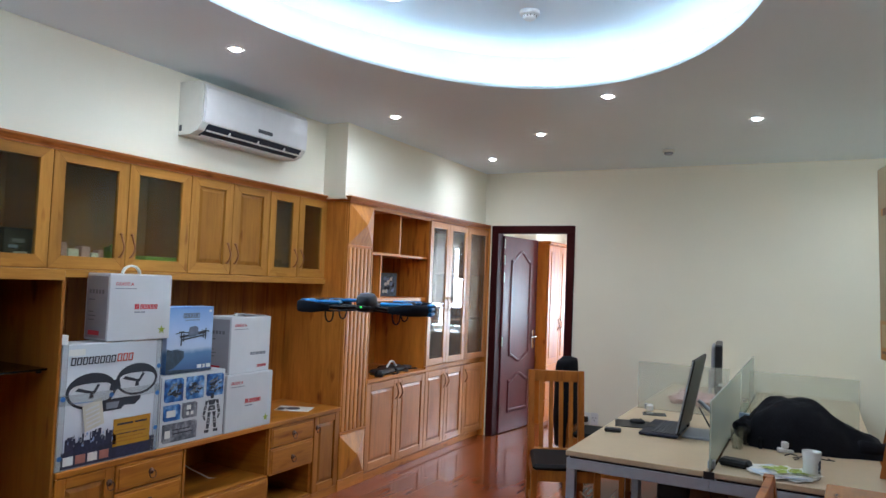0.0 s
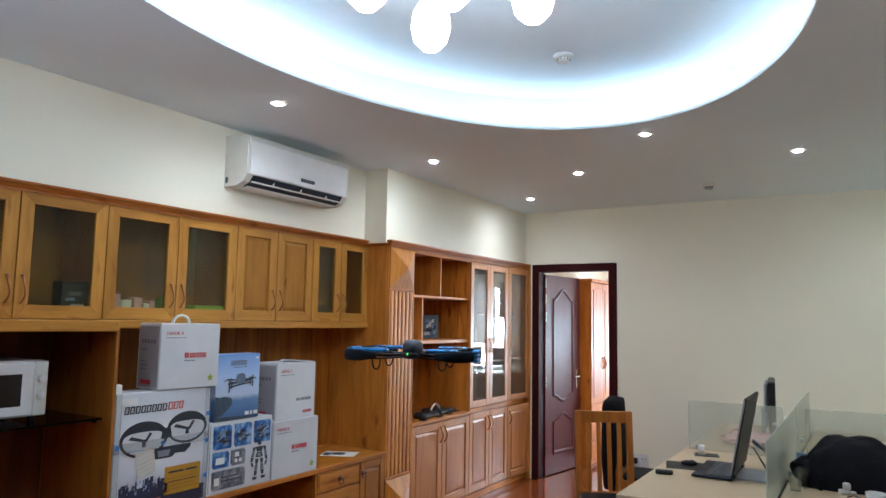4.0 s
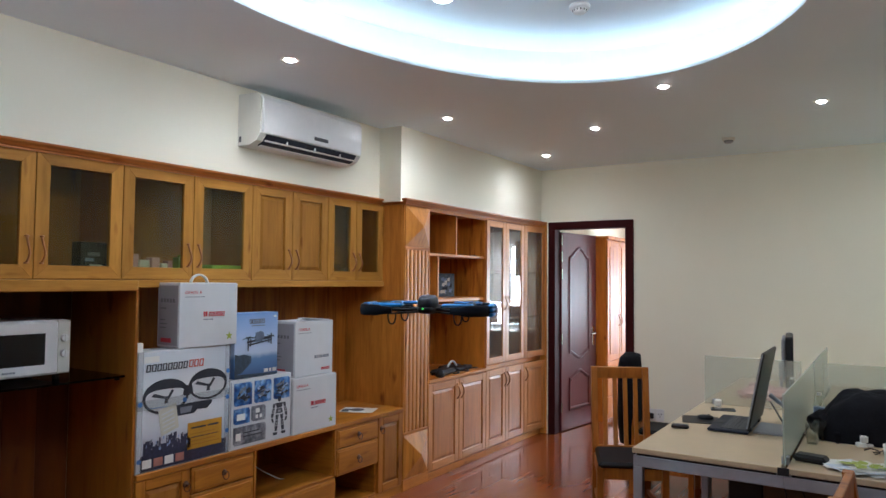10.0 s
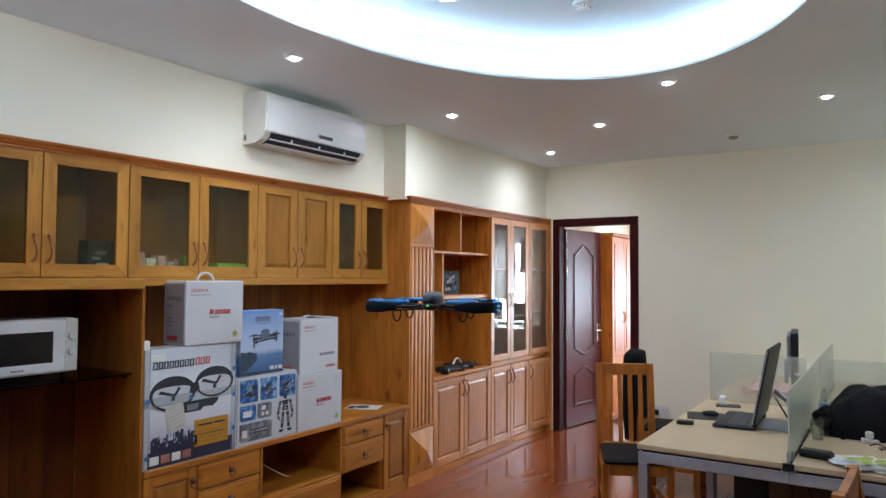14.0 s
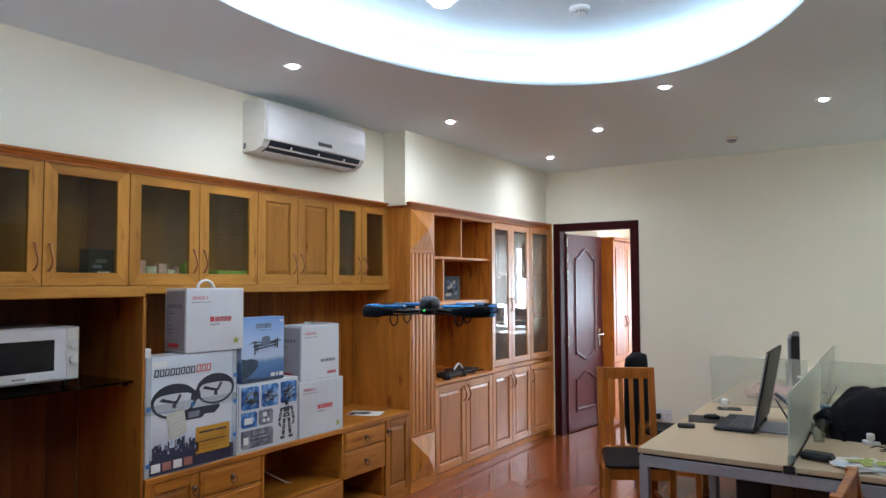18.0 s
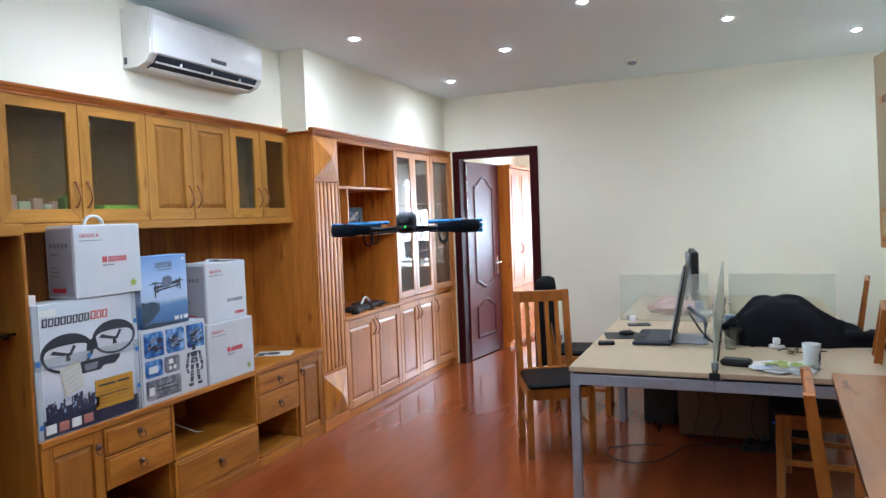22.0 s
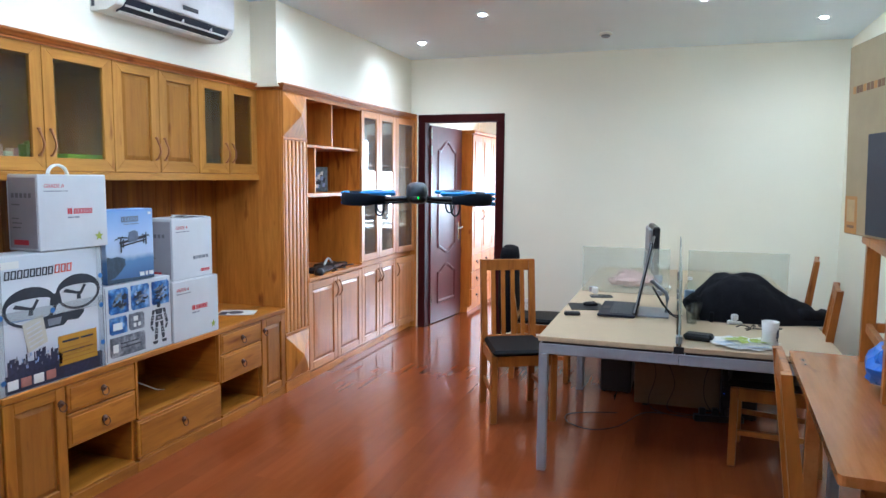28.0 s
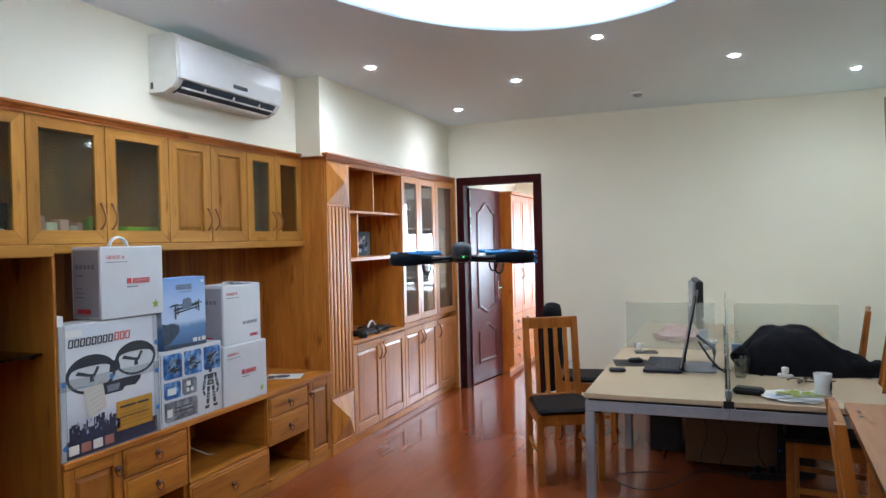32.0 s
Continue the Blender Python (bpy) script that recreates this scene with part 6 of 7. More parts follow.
for s in (-1, 1):
    hull = part("hull", bumper(s, 0.111, 0.150, -0.004, 0.0165, 0.0165), M_FOAM, dr, "black foam bumper", True)
    bm = bmesh.new()
    for z0, z1 in ((0.006, 0.014), (-0.007, 0.003), (-0.021, -0.010)):
        solid(bm, min(s * 0.188, s * 0.206), max(s * 0.188, s * 0.206), -0.10 if s > 0 else -0.03, -0.01 if s > 0 else 0.08, z0, z1, 0.003)
    part("hull_tip", bm, M_DRBLUE, hull, "bright blue ribbed bumper tip")
    for e in (-1, 1):
        bm = bmesh.new()
        tube(bm, [(s * 0.020, e * 0.03, -0.004), (s * 0.07, e * 0.062, -0.007), (s * 0.122, e * 0.088, -0.004)], 0.0055)
        tube(bm, [(s * 0.020, e * 0.045, -0.012), (s * 0.10, e * 0.09, -0.016), (s * 0.17, e * 0.10, -0.010)], 0.003)
        arm = part("arm", bm, M_BLACK, dr, "", True)
        bm = bmesh.new()
        rod(bm, (s * 0.122, e * 0.088, -0.012), (s * 0.122, e * 0.088, 0.014), 0.012, 0.011, 14)
        part("motor", bm, M_DGREY, arm)
        bm = bmesh.new()
        for t_ in range(3):
            a = 2 * math.pi * t_ / 3 + s + e * 0.5
            c_, s_ = math.cos(a), math.sin(a)
            vs = [bm.verts.new((s * 0.122 + r * c_ - o * s_, e * 0.088 + r * s_ + o * c_, zz)) for r, o, zz in ((0.006, -0.004, 0.015), (0.058, -0.003, 0.016), (0.058, 0.003, 0.017), (0.006, 0.005, 0.017))]
            bm.faces.new(vs)
        part("rotor", bm, M_BLACK, arm, "black three-bladed rotor")
        bm = bmesh.new()
        solid(bm, min(s * 0.058, s * 0.150), max(s * 0.058, s * 0.150), e * 0.118 - 0.020, e * 0.118 + 0.020, 0.006, 0.016, 0.004)
        part("arm_cover", bm, M_DRBLUE, arm, "bright blue cover plate")
        bm = bmesh.new()
        m_ = 10
        tube(bm, [(s * 0.10 + 0.012 * math.cos(math.pi * k / m_), e * 0.088, -0.012 - 0.036 * math.sin(math.pi * k / m_) ** 0.6) for k in range(m_ + 1)], 0.0026, 6)
        part("landing_leg", bm, M_BLACK, arm, "looped black landing leg", True)
bm = bmesh.new()
rod(bm, (0.0, -0.122, 0.0), (0.0, -0.112, 0.0), 0.0025)
part("status_light", bm, glowing("green_led", (0.1, 1.0, 0.1), 0.5), dr, "green status light")

# ---- on and under the desks ----


mon = thing("laptop_stand", "grey metal laptop stand with cables behind the laptop", "stand", (2.42, -2.262, DT), 180.5)
pan = thing("laptop", "open black laptop with a dark screen tilted back", "laptop", (2.42, -2.262, DT), 180.5)
bm = bmesh.new()
vs = []
for x, z in ((0.050, 0.035), (0.068, 0.035), (-0.014, 0.455), (-0.030, 0.450)):
    vs.append([bm.verts.new((x, y, z)) for y in (-0.255, 0.255)])
for k in range(4):
    bm.faces.new((vs[k][0], vs[(k + 1) % 4][0], vs[(k + 1) % 4][1], vs[k][1]))
bm.faces.new([v[0] for v in vs])
bm.faces.new([v[1] for v in vs][::-1])
bmesh.ops.bevel(bm, geom=list(bm.edges), offset=0.005, segments=2, affect="EDGES")
lid = part("screen_panel", bm, M_BLACK, pan)
bm = bmesh.new()
tube(bm, [(-0.112, 0, 0.008), (-0.116, 0, 0.10), (-0.108, 0, 0.128), (-0.02, 0, 0.20)], 0.012)
part("arm", bm, M_STEEL, mon, "grey stand arm", True)
part("base", block(-0.128, 0.05, -0.15, 0.15, 0, 0.012, 0.004), M_STEEL, mon, "flat grey base plate")
bm = bmesh.new()
tube(bm, [(-0.03, 0.06, 0.17), (-0.08, 0.10, 0.10), (-0.13, 0.14, 0.03), (-0.17, 0.12, 0.005), (-0.19, 0.02, 0.005)], 0.004)
tube(bm, [(-0.03, 0.03, 0.16), (-0.09, 0.08, 0.07), (-0.15, 0.12, 0.02), (-0.20, 0.05, 0.005)], 0.004)
part("cable", bm, M_BLACK, mon, "black cables", True)
for y_ in (-0.2575, 0.2555):
    bm = bmesh.new()
    pr = ((0.059, 0.040), (0.067, 0.040), (-0.016, 0.448), (-0.022, 0.446))
    r0, r1 = [[bm.verts.new((x, y, z)) for x, z in pr] for y in (y_, y_ + 0.002)]
    for k in range(4):
        bm.faces.new((r0[k], r0[(k + 1) % 4], r1[(k + 1) % 4], r1[k]))
    bm.faces.new(r0[::-1])
    bm.faces.new(r1)
    part("edge_trim", bm, M_STEEL, lid, "thin silver edge of the screen")
part("base", block(0.06, 0.275, -0.245, 0.225, 0.004, 0.019, 0.005), M_NAVY, pan, "dark blue-black keyboard base")
bm = bmesh.new()
for r_ in range(6):
    for k in range(15):
        solid(bm, 0.085 + r_ * 0.021, 0.085 + r_ * 0.021 + 0.017, -0.22 + k * 0.028, -0.22 + k * 0.028 + 0.023, 0.019, 0.0235)
part("keys", bm, M_DGREY, pan, "black keys")
part("touchpad", block(0.22, 0.262, -0.06, 0.04, 0.0185, 0.0200, 0), M_BLACK, pan)
for y_ in (-0.16, 0.16):
    part("hinge", block(0.050, 0.075, y_ - 0.03, y_ + 0.03, 0.012, 0.034, 0.004), M_BLACK, pan)
for x_ in (0.08, 0.25):
    for y_ in (-0.2, 0.18):
        part("foot", block(x_, x_ + 0.012, y_, y_ + 0.012, 0.0, 0.005, 0), M_BLACK, pan)
mp = thing("mouse_mat", "black fabric mouse mat on the desk", "mat", (2.045, -2.20, DT), 14)
part("mat", block(-0.10, 0.11, -0.11, 0.12, 0, 0.004, 0.001), M_BLACK, mp)
ms = thing("mouse", "black computer mouse on the mat", "mouse", (2.07, -2.16, DT + 0.0045), 10)
part("shell", capsule(bmesh.new(), (-0.045, 0, 0.010), (0.045, 0, 0.010), 0.028, 0.016), M_BLACK, ms, "", True)
for v in ms.children[0].data.vertices:
    v.co.z = max(v.co.z, 0.0)
part("wheel", block(0.012, 0.026, -0.003, 0.003, 0.022, 0.029, 0.001), M_DGREY, ms)
rc = thing("remote_control", "small black remote control lying on the desk", "remote", (2.0, -2.497, DT), 12)
part("case", block(-0.045, 0.05, -0.026, 0.026, 0, 0.022, 0.007), M_BLACK, rc)
part("button", block(-0.01, 0.01, -0.008, 0.008, 0.022, 0.024, 0.001), M_DGREY, rc)
ph = thing("mobile_phone", "dark mobile phone lying on the desk", "phone", (2.097, -1.775, DT), 15)
part("case", block(-0.075, 0.075, -0.038, 0.038, 0, 0.010, 0.003), M_DGREY, ph)
part("display", block(-0.066, 0.066, -0.034, 0.034, 0.0098, 0.0112, 0), M_SCREEN, ph)
wp = thing("wall_plug", "white plug adapter standing on the desk", "plug", (2.04, -1.64, DT), 0)
part("case", block(-0.022, 0.022, -0.02, 0.02, 0, 0.045, 0.008), M_WHITE, wp)
part("pin", block(-0.008, -0.004, -0.003, 0.003, 0.045, 0.06, 0), M_CHROME, wp)

def crumpled(bm, rx, ry, rz, seed, amp=0.22):
    made = bmesh.ops.create_icosphere(bm, subdivisions=3, radius=1.0)["verts"]
    for v in made:
        q = 1 + amp * noise.fractal(v.co * 1.8 + Vector((seed, seed * 2, 0)), 0.8, 2.2, 3)
        v.co = Vector((v.co.x * rx * q, v.co.y * ry * q, max(-0.8, v.co.z) * rz * q))
    lo = min(v.co.z for v in made)
    for v in made:
        v.co.z -= lo
    return bm


# jacket heap
jk = thing("black_jacket", "crumpled black fleece jacket heaped on the desk", "jacket", (3.035, -2.15, DT), 4)
bm = bmesh.new()
nx, ny = 84, 54
grid = []
for i in range(nx + 1):
    row = []
    for j in range(ny + 1):
        u, v = -1 + 2 * i / nx, -1 + 2 * j / ny
        x, y = 0.355 * u, 0.23 * v
        ridge = float(np.interp(u, (-1, -0.94, -0.84, -0.7, -0.45, -0.15, 0.05, 0.35, 0.65, 0.88, 1), (0, 0.42, 0.66, 0.86, 0.99, 1.0, 0.92, 0.66, 0.42, 0.24, 0)))
        cross = max(0.0, 1 - abs(v) ** 2.6)
        z = 0.255 * ridge * cross ** 0.6
        nn = noise.fractal(Vector((x * 5, y * 5, 3.1)), 0.9, 2.1, 4)
        fold = (1 - 2 * abs(math.sin(7 * (0.35 * x + 1.0 * y) + 2.5 * noise.noise(Vector((x * 4, y * 4, 0)))))) * 0.016 + (1 - 2 * abs(math.sin(26 * (0.9 * x - 0.5 * y) + 4 * noise.noise(Vector((x * 5, y * 5, 4)))))) * 0.005
        z = max(0.0, z + (0.016 * nn + 0.7 * fold) * min(1, z * 9))
        rr = 1.0 + 0.10 * noise.noise(Vector((u * 2.0, v * 2.0, 7)))
        row.append(bm.verts.new((x * rr, y * rr * (0.85 + 0.25 * ridge), z + 0.001)))
    grid.append(row)
for i in range(nx):
    for j in range(ny):
        bm.faces.new((grid[i][j], grid[i + 1][j], grid[i + 1][j + 1], grid[i][j + 1]))
part("cloth", bm, M_CLOTH, jk, "", True)
for pts, r in (([(-0.33, -0.20, 0.05), (-0.37, -0.14, 0.06), (-0.385, -0.06, 0.075), (-0.34, 0.0, 0.10)], 0.035), ([(0.20, -0.19, 0.06), (0.29, -0.15, 0.045), (0.345, -0.08, 0.035), (0.36, 0.0, 0.032)], 0.036)):
    part("sleeve", tube(bmesh.new(), pts, r, 10), M_CLOTH, jk, "", True)
part("strap_end", block(-0.285, -0.26, -0.262, -0.245, 0.0, 0.06, 0.006), M_CLOTH, jk)
hood = part("hood", crumpled(bmesh.new(), 0.05, 0.07, 0.045, 3.0, 0.35), M_CLOTH, jk, "", True)
for v in hood.data.vertices:
    v.co += Vector((-0.355, -0.10, 0.035))

# jacket on the far chair's back
jc = thing("hung_jacket", "black jacket hung over a chair back", "jacket", (1.376, -1.330, 0.0), 6)
bm = bmesh.new()
rows = []
for k, (z, wd_, dp_) in enumerate(((0.36, 0.20, 0.06), (0.55, 0.25, 0.08), (0.75, 0.255, 0.08), (0.88, 0.24, 0.074), (0.95, 0.245, 0.07), (0.985, 0.238, 0.062), (0.995, 0.15, 0.05), (1.008, 0.07, 0.04), (1.012, 0.03, 0.02))):
    ring = []
    for a in range(16):
        t_ = 2 * math.pi * a / 16
        w2 = 1 + 0.12 * noise.noise(Vector((math.cos(t_) * 2, math.sin(t_) * 2, z * 6)))
        ring.append(bm.verts.new((dp_ * math.cos(t_) * w2 - 0.03, wd_ * math.sin(t_) * w2, z)))
    rows.append(ring)
for a, b in zip(rows, rows[1:]):
    for k in range(16):
        bm.faces.new((a[k], a[(k + 1) % 16], b[(k + 1) % 16], b[k]))
bm.faces.new(rows[-1])
part("cloth", bm, M_CLOTH, jc, "", True)

# papers, mug, plug, black case on the desk beside the jacket
pp = thing("paper_heap", "heap of leaflets with green print on the desk", "papers", (2.915, -2.945, DT), 0)
random.seed(9)
for k in range(15):
    bm = bmesh.new()
    m_ = 6
    cr = random.uniform(0.0, 0.009)
    wd_, dp_ = random.choice(((0.105, 0.074), (0.085, 0.06), (0.07, 0.05)))
    vs = [[bm.verts.new((-wd_ + 2 * wd_ * u / m_, y_, 0.0008 * k + 0.001 + cr * (2 * u / m_ - 1) ** 2)) for u in range(m_ + 1)] for y_ in (-dp_, dp_)]
    for u in range(m_):
        bm.faces.new((vs[0][u], vs[0][u + 1], vs[1][u + 1], vs[1][u]))
    ex = bmesh.ops.extrude_face_region(bm, geom=list(bm.faces))
    for v in [g for g in ex["geom"] if isinstance(g, bmesh.types.BMVert)]:
        v.co.z += 0.0007
    bmesh.ops.rotate(bm, verts=bm.verts, cent=(0, 0, 0), matrix=Matrix.Rotation(random.uniform(-1.3, 1.2), 3, "Z"))
    bmesh.ops.translate(bm, verts=bm.verts, vec=(random.uniform(-0.075, 0.07), random.uniform(-0.07, 0.055), 0))
    part("sheet", bm, M_PAPERB if k % 4 == 1 else M_PAPER, pp)
for k in range(11):
    a = 2 * math.pi * k / 11 + random.uniform(-0.2, 0.2)
    q = random.uniform(0.05, 0.11)
    bm = bmesh.new()
    f = [bm.verts.new((0.01 + 1.1 * q * math.cos(a + d) * e, -0.01 + 0.8 * q * math.sin(a + d) * e, 0.0235 + 0.0004 * k)) for d, e in ((0, 0.1), (0.3, 0.7), (0, 1.1), (-0.3, 0.7))]
    bm.faces.new(f[::-1])
    part("green_print", bm, M_GREENP, pp, "green printed leaf")
mg = thing("mug", "white china mug with a dark motif", "mug", (3.025, -2.93, DT), 100)
bm = bmesh.new()
lathe(bm, [(0.036, 0), (0.040, 0.010), (0.035, 0.06), (0.041, 0.122), (0.038, 0.122), (0.032, 0.06), (0.035, 0.014)], 26)
part("cup", bm, M_MUG, mg, "", True)
bm = bmesh.new()
tube(bm, [(0.036, 0, 0.08), (0.062, 0, 0.082), (0.068, 0, 0.055), (0.056, 0, 0.03), (0.036, 0, 0.028)], 0.006)
part("ear", bm, M_MUG, mg, "", True)
bm = bmesh.new()
tube(bm, [(0.0385 * math.cos(radians(a)), 0.0385 * math.sin(radians(a)), z) for a, z in ((-128, 0.085), (-135, 0.07), (-130, 0.055), (-140, 0.045), (-136, 0.032))], 0.005)
part("motif", bm, M_INK, mg, "dark motif", True)
bc = thing("black_case", "small black case lying on the desk", "case", (2.70, -2.915, DT), -12)
part("shell", block(-0.07, 0.07, -0.04, 0.04, 0, 0.035, 0.012), M_BLACK, bc)
ch = thing("charger", "white plug charger lying with a tangled dark cable", "charger", (2.90, -2.44, DT), 20)
part("plug", block(-0.016, 0.016, -0.016, 0.016, 0.024, 0.058, 0.005), M_WHITE, ch)
part("adapter", block(-0.035, 0.012, -0.012, 0.022, 0, 0.0235, 0.005), M_WHITE, ch)
part("adapter", block(0.0125, 0.045, -0.005, 0.018, 0, 0.016, 0.004), M_WHITE, ch)
bm = bmesh.new()
tube(bm, [(-0.03 + 0.008 * k + 0.03 * math.sin(k * 0.9), -0.14 + 0.05 * math.cos(k * 0.7) + 0.02 * math.sin(k * 1.7), 0.006 + 0.012 * abs(math.sin(k * 0.8))) for k in range(26)], 0.003)
part("cord", bm, M_BLACK, ch, "black cable", True)

# rear desk clutter
m2 = thing("monitor", "silver-backed monitor on the rear desk", "monitor", (2.41, -0.98, DT), 6)
part("screen_panel", block(-0.03, 0.02, -0.26, 0.26, 0.10, 0.455, 0.010), M_BLACK, m2)
part("back_cover", block(-0.055, -0.03, -0.22, 0.22, 0.14, 0.44, 0.012), M_STEEL, m2, "silver back cover")
part("neck", block(-0.075, -0.05, -0.04, 0.04, 0.012, 0.25, 0.004), M_STEEL, m2)
part("base", block(-0.15, 0.06, -0.12, 0.12, 0, 0.012, 0.004), M_STEEL, m2)


pb = thing("pink_bag", "crumpled pink plastic bag on the rear desk", "bag", (2.27, -1.22, DT), 0)
part("film", crumpled(bmesh.new(), 0.16, 0.10, 0.060, 2.0, 0.45), M_PINK, pb)
bm = crumpled(bmesh.new(), 0.05, 0.045, 0.035, 4.0, 0.5)
bmesh.ops.translate(bm, verts=bm.verts, vec=(-0.05, 0.02, 0.055))
part("knot", bm, M_PINK, pb, "twisted top of the bag")
wpile = thing("tissue_heap", "white crumpled tissue on the rear desk", "tissue", (2.50, -1.35, DT), 0)
part("paper", crumpled(bmesh.new(), 0.05, 0.05, 0.025, 5.0), M_PAPER, wpile)
for x, y, h_ in ((2.455, -1.30, 0.19), (2.665, -1.95, 0.19)):
    bt = thing("water_bottle", "clear plastic water bottle with a pale cap", "bottle", (x, y, DT), 0, "bottles")
    bm = bmesh.new()
    lathe(bm, [(0.028, 0), (0.031, 0.01), (0.031, h_ * 0.68), (0.012, h_ * 0.86), (0.012, h_ * 0.92)], 18)
    part("shell", bm, M_CLEAR, bt, "", True)
    bm = bmesh.new()
    lathe(bm, [(0.0315, h_ * 0.3), (0.0318, h_ * 0.31), (0.0318, h_ * 0.55), (0.0315, h_ * 0.56)], 18)
    part("wrap", bm, M_SKYINK, bt, "blue label wrap", True)
    bm = bmesh.new()
    rod(bm, (0, 0, h_ * 0.92), (0, 0, h_), 0.014, None, 14)
    part("cap", bm, M_WHITE, bt)
for tx, ty in ((2.672, -2.50), (2.70, -2.38)):
    tg = thing("glass_tumbler", "clear drinking glass beside the frosted screen", "glass", (tx, ty, DT), 0, "glasses")
    bm = bmesh.new()
    lathe(bm, [(0.026, 0.0), (0.034, 0.10), (0.032, 0.10), (0.024, 0.006)], 18)
    part("bowl", bm, M_CLEAR, tg, "", True)

# under the desks
def tower(label, at, hgt, deep, lit=False):
    """Computer tower, its front looking along -y, its origin under the middle of the front."""
    t = thing("computer_tower", label, "computer", at, 0, "computer towers")
    part("case", block(-0.107, 0.107, 0.0, deep, 0.012, hgt, 0.006), M_BLACK, t)
    front = part("front_panel", block(-0.10, 0.10, -0.012, 0.0, 0.02, hgt - 0.01, 0.004), M_BLACK, t)
    for k in range(2):
        part("drive_bay", block(-0.075, 0.075, -0.0145, -0.0115, hgt - 0.075 - 0.05 * k, hgt - 0.035 - 0.05 * k, 0.001), M_DGREY, front)
    if lit:
        part("indicator", block(-0.094, -0.089, -0.0138, -0.0115, 0.168, 0.173, 0), M_BLUELED, front, "blue indicator light")
    for x in (-0.09, 0.07):
        part("foot", block(x, x + 0.02, 0.02, deep - 0.02, 0, 0.012, 0), M_BLACK, t)
    return t


tower("black computer tower under the desk", (2.20, -1.60, 0), 0.43, 0.42)
tower("black computer tower beside the pedestal, a small blue light on", (2.992, -1.925, 0), 0.42, 0.40, True)
pd = thing("drawer_pedestal", "brown laminate pedestal under the desks", "pedestal", (2.345, -1.86, 0), 0)
part("body", block(0, 0.535, 0, 0.50, 0.03, 0.55, 0.003), M_PEDEST, pd)
for x in (0.05, 0.45):
    for y in (0.05, 0.42):
        part("castor", block(x, x + 0.04, y, y + 0.04, 0, 0.03, 0.004), M_BLACK, pd)
ps = thing("power_strip", "black power strip with three plugs on the floor", "power strip", (2.87, -1.98, 0), 10)
part("case", block(-0.15, 0.15, -0.03, 0.03, 0, 0.04, 0.006), M_BLACK, ps)
for k in range(3):
    part("plug", block(-0.12 + 0.08 * k, -0.08 + 0.08 * k, -0.02, 0.02, 0.04, 0.085, 0.006), M_BLACK, ps)


def cable(label, pts, r=0.0028, m=M_BLACK):
    t = thing("cable", label, "cable", group="cables under the desks")
    bm = bmesh.new()
    fine = []
    for k in range(len(pts) - 1):
        a, b = Vector(pts[k]), Vector(pts[k + 1])
        z0 = Vector(pts[k - 1]) if k else a
        z1 = Vector(pts[k + 2]) if k + 2 < len(pts) else b
        for j in range(6):
            u = j / 6
            fine.append(0.5 * ((2 * a) + (b - z0) * u + (2 * z0 - 5 * a + 4 * b - z1) * u * u + (3 * a - z0 - 3 * b + z1) * u ** 3))
    tube(bm, fine + [Vector(pts[-1])], r, 7)
    part("cord", bm, m, t, "", True)


cable("black cable looped over the floor", [(2.72, -2.0, 0.008), (2.43, -1.98, 0.006), (2.28, -2.30, 0.006), (2.12, -2.42, 0.006), (1.97, -2.33, 0.006), (1.95, -2.19, 0.006), (2.08, -2.10, 0.006), (2.25, -2.05, 0.006)])
cable("black cable hanging from the desk", [(2.44, -1.88, 0.68), (2.43, -1.89, 0.45), (2.48, -1.90, 0.25), (2.44, -1.90, 0.05), (2.55, -1.96, 0.006), (2.72, -1.98, 0.02)])
cable("black cable hanging from the desk", [(2.46, -1.89, 0.68), (2.52, -1.90, 0.42), (2.60, -1.90, 0.20), (2.56, -1.92, 0.03), (2.72, -1.97, 0.02)])
cable("black cable hanging from the desk", [(3.00, -1.95, 0.66), (2.92, -1.95, 0.45), (2.80, -1.93, 0.32), (2.78, -1.97, 0.15), (2.84, -2.02, 0.05)])

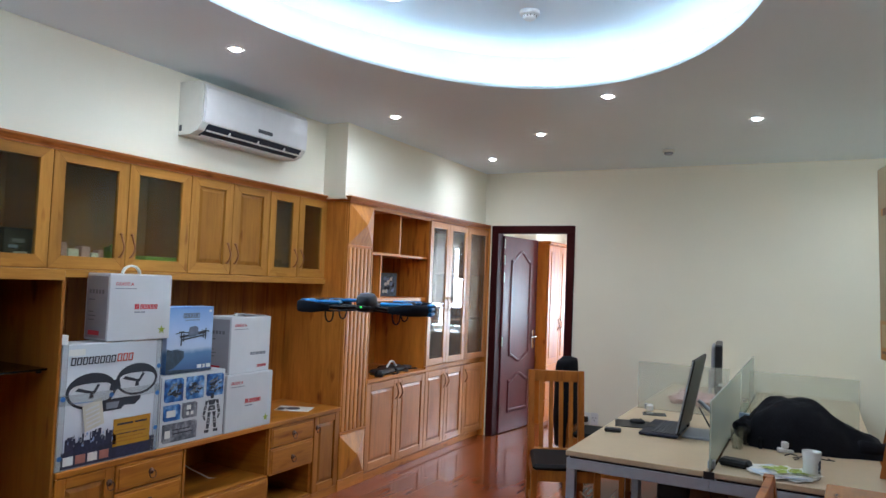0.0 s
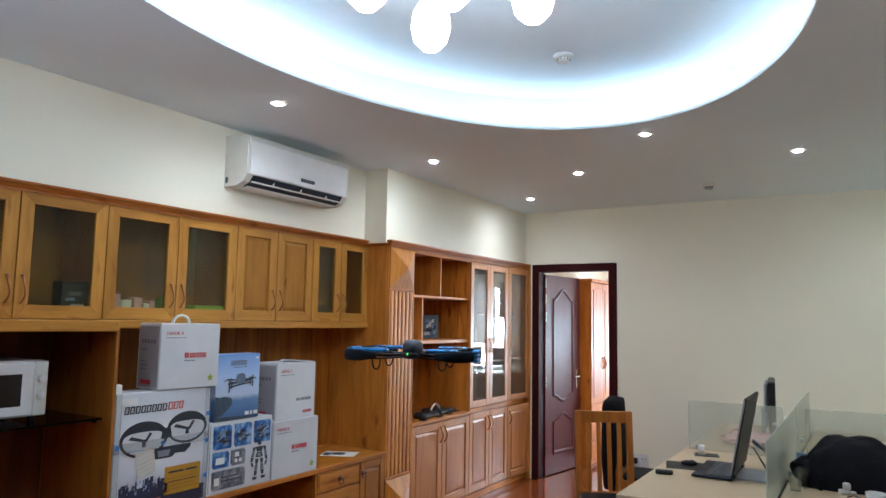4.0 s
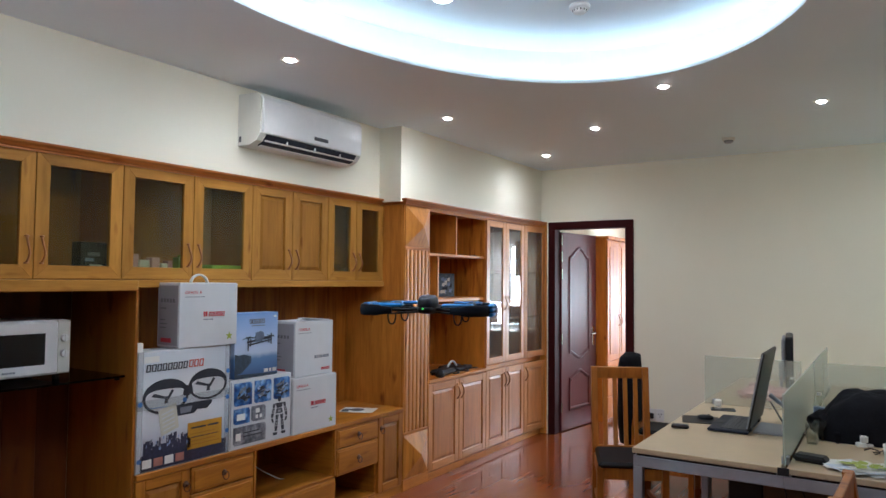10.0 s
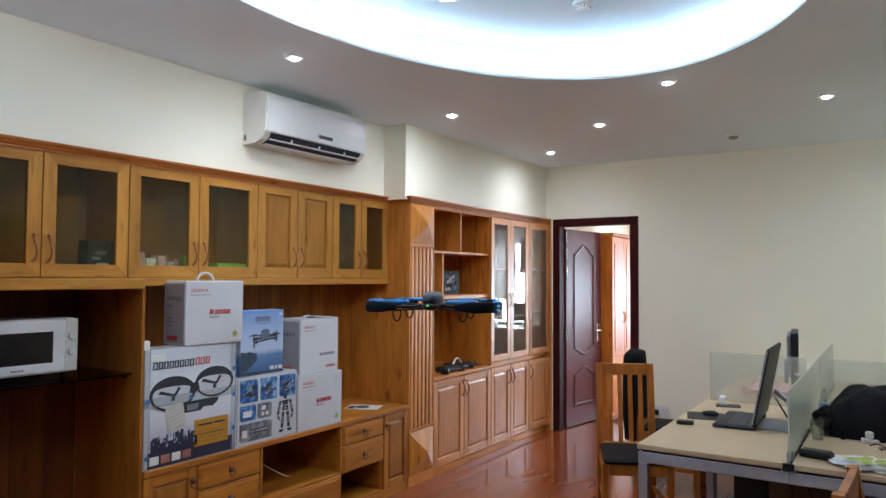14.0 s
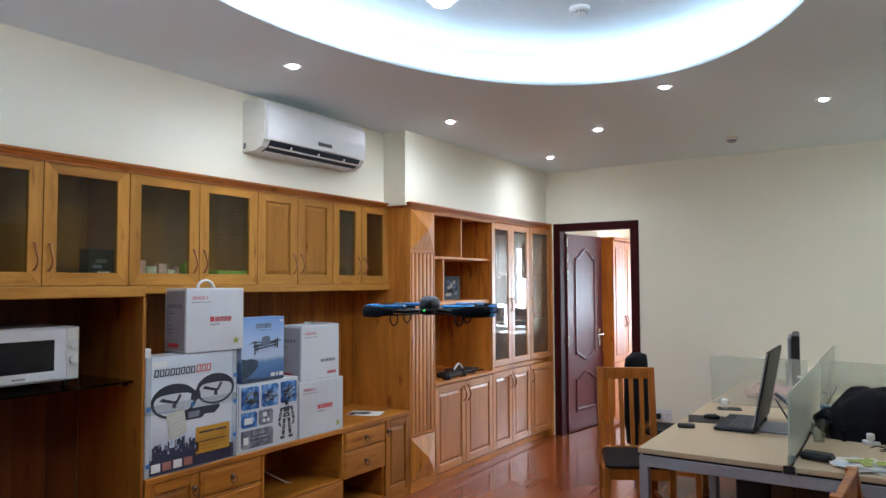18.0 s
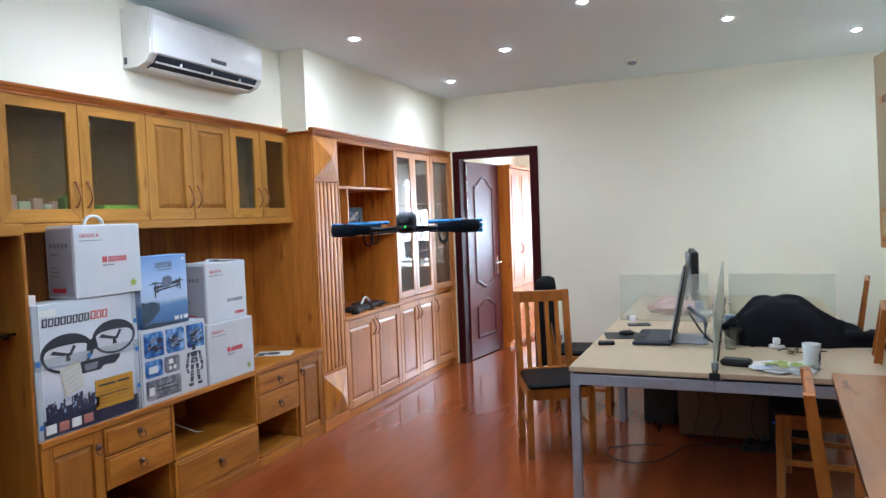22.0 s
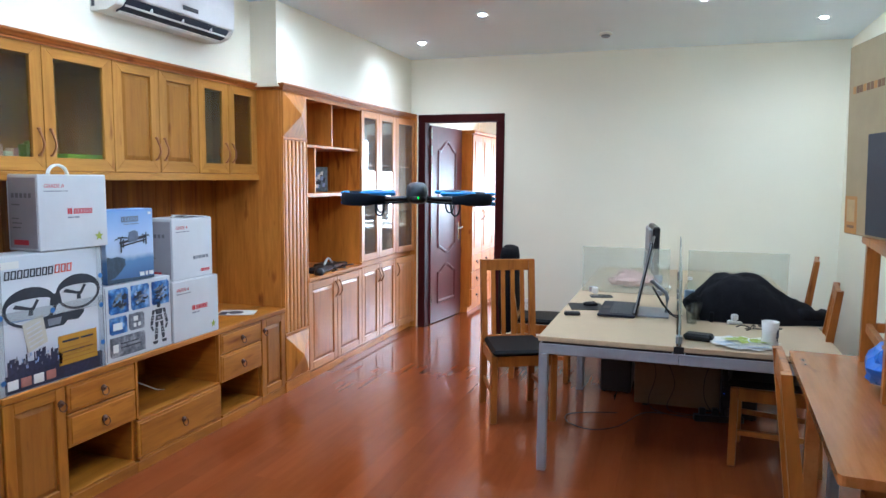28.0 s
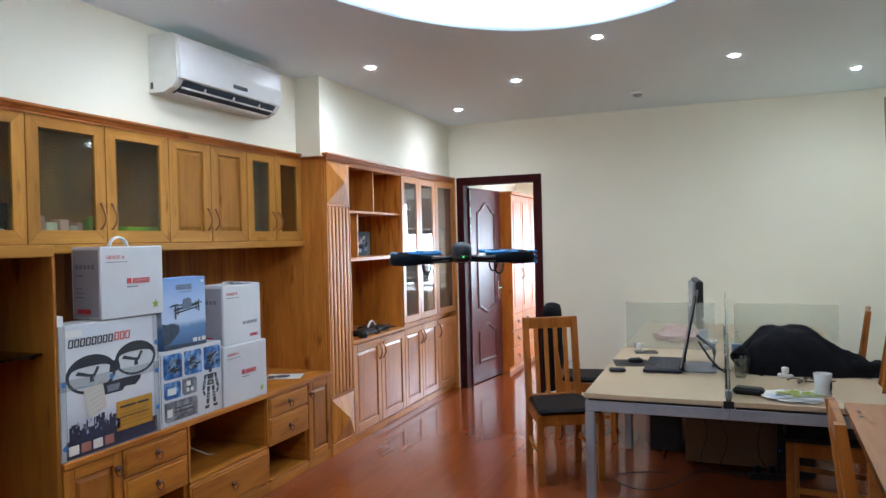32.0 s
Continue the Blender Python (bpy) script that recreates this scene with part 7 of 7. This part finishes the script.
# blue bag on the brown table, sockets on the wall
bb = thing("blue_bag", "crumpled blue plastic bag on the brown table", "bag", (3.36, -3.70, 0.7525), 0)
part("film", crumpled(bmesh.new(), 0.10, 0.11, 0.095, 8.0, 0.3), M_BLUEBAG, bb)
for x, z in ((1.131, 0.305), (1.207, 0.307), (3.80, 0.32)):
    so = thing("wall_socket", "white wall socket plate", "socket", (x, -0.0005, z), 0, "wall sockets")
    part("plate", block(-0.036, 0.036, -0.009, 0.0, -0.058, 0.058, 0.003), M_WHITE, so)
    for dx, dz in ((-0.012, 0.012), (0.012, 0.012), (0.0, -0.014)):
        part("slot", block(dx - 0.003, dx + 0.003, -0.0105, -0.008, dz - 0.006, dz + 0.006, 0), M_BLACK, so)
    if x != 1.207:
        part("plug", block(-0.02, 0.02, -0.045, -0.009, -0.03, 0.02, 0.006), M_BLACK, so, "black plug")

# ---- floor boards, last ----
base_floor = setting("floor", block(-0.55, RX, NY, 0.0, -0.0115, -0.008, 0), M_FLOOR, "glossy reddish laminate floor", "floor")
setting("floor_far_room", block(-0.55, 3.9, 0.0, 4.45, -0.0115, -0.0002, 0), M_FLOOR, "glossy reddish laminate floor of the far room", "floor")
setting("floor_rear", block(-0.55, RX, NY, -6.66, -0.0075, -0.0002, 0), M_FLOOR, "glossy reddish laminate floor", "floor")
PW, PL = 0.126, 1.21
bm = bmesh.new()
solid(bm, 0.0001, PW - 0.0001, 0.0001, PL - 0.0001, -0.0078, 0.0, 0.0)
plank_mesh = mesh_of("floor_board", bm, M_FLOOR)
cuts = {}
for i in range(32):
    x = -0.056 + i * PW
    if x + PW > RX + 0.1:
        break
    y = -6.66 - (i * 0.37) % PL
    while y < 0.0:
        a, b = max(y, -6.66), min(y + PL, 0.0)
        if b - a > 0.02:
            if b - a > PL - 0.001:
                me = plank_mesh
            else:
                key = round(b - a, 3)
                if key not in cuts:
                    bm = bmesh.new()
                    solid(bm, 0.0001, PW - 0.0001, 0.0001, b - a - 0.0001, -0.0078, 0.0, 0.0)
                    cuts[key] = mesh_of("floor_board", bm, M_FLOOR)
                me = cuts[key]
            ob = new("floor_board", me)
            ob.matrix_basis = pose(x, a, 0)
            ob.parent = base_floor
        y += PL
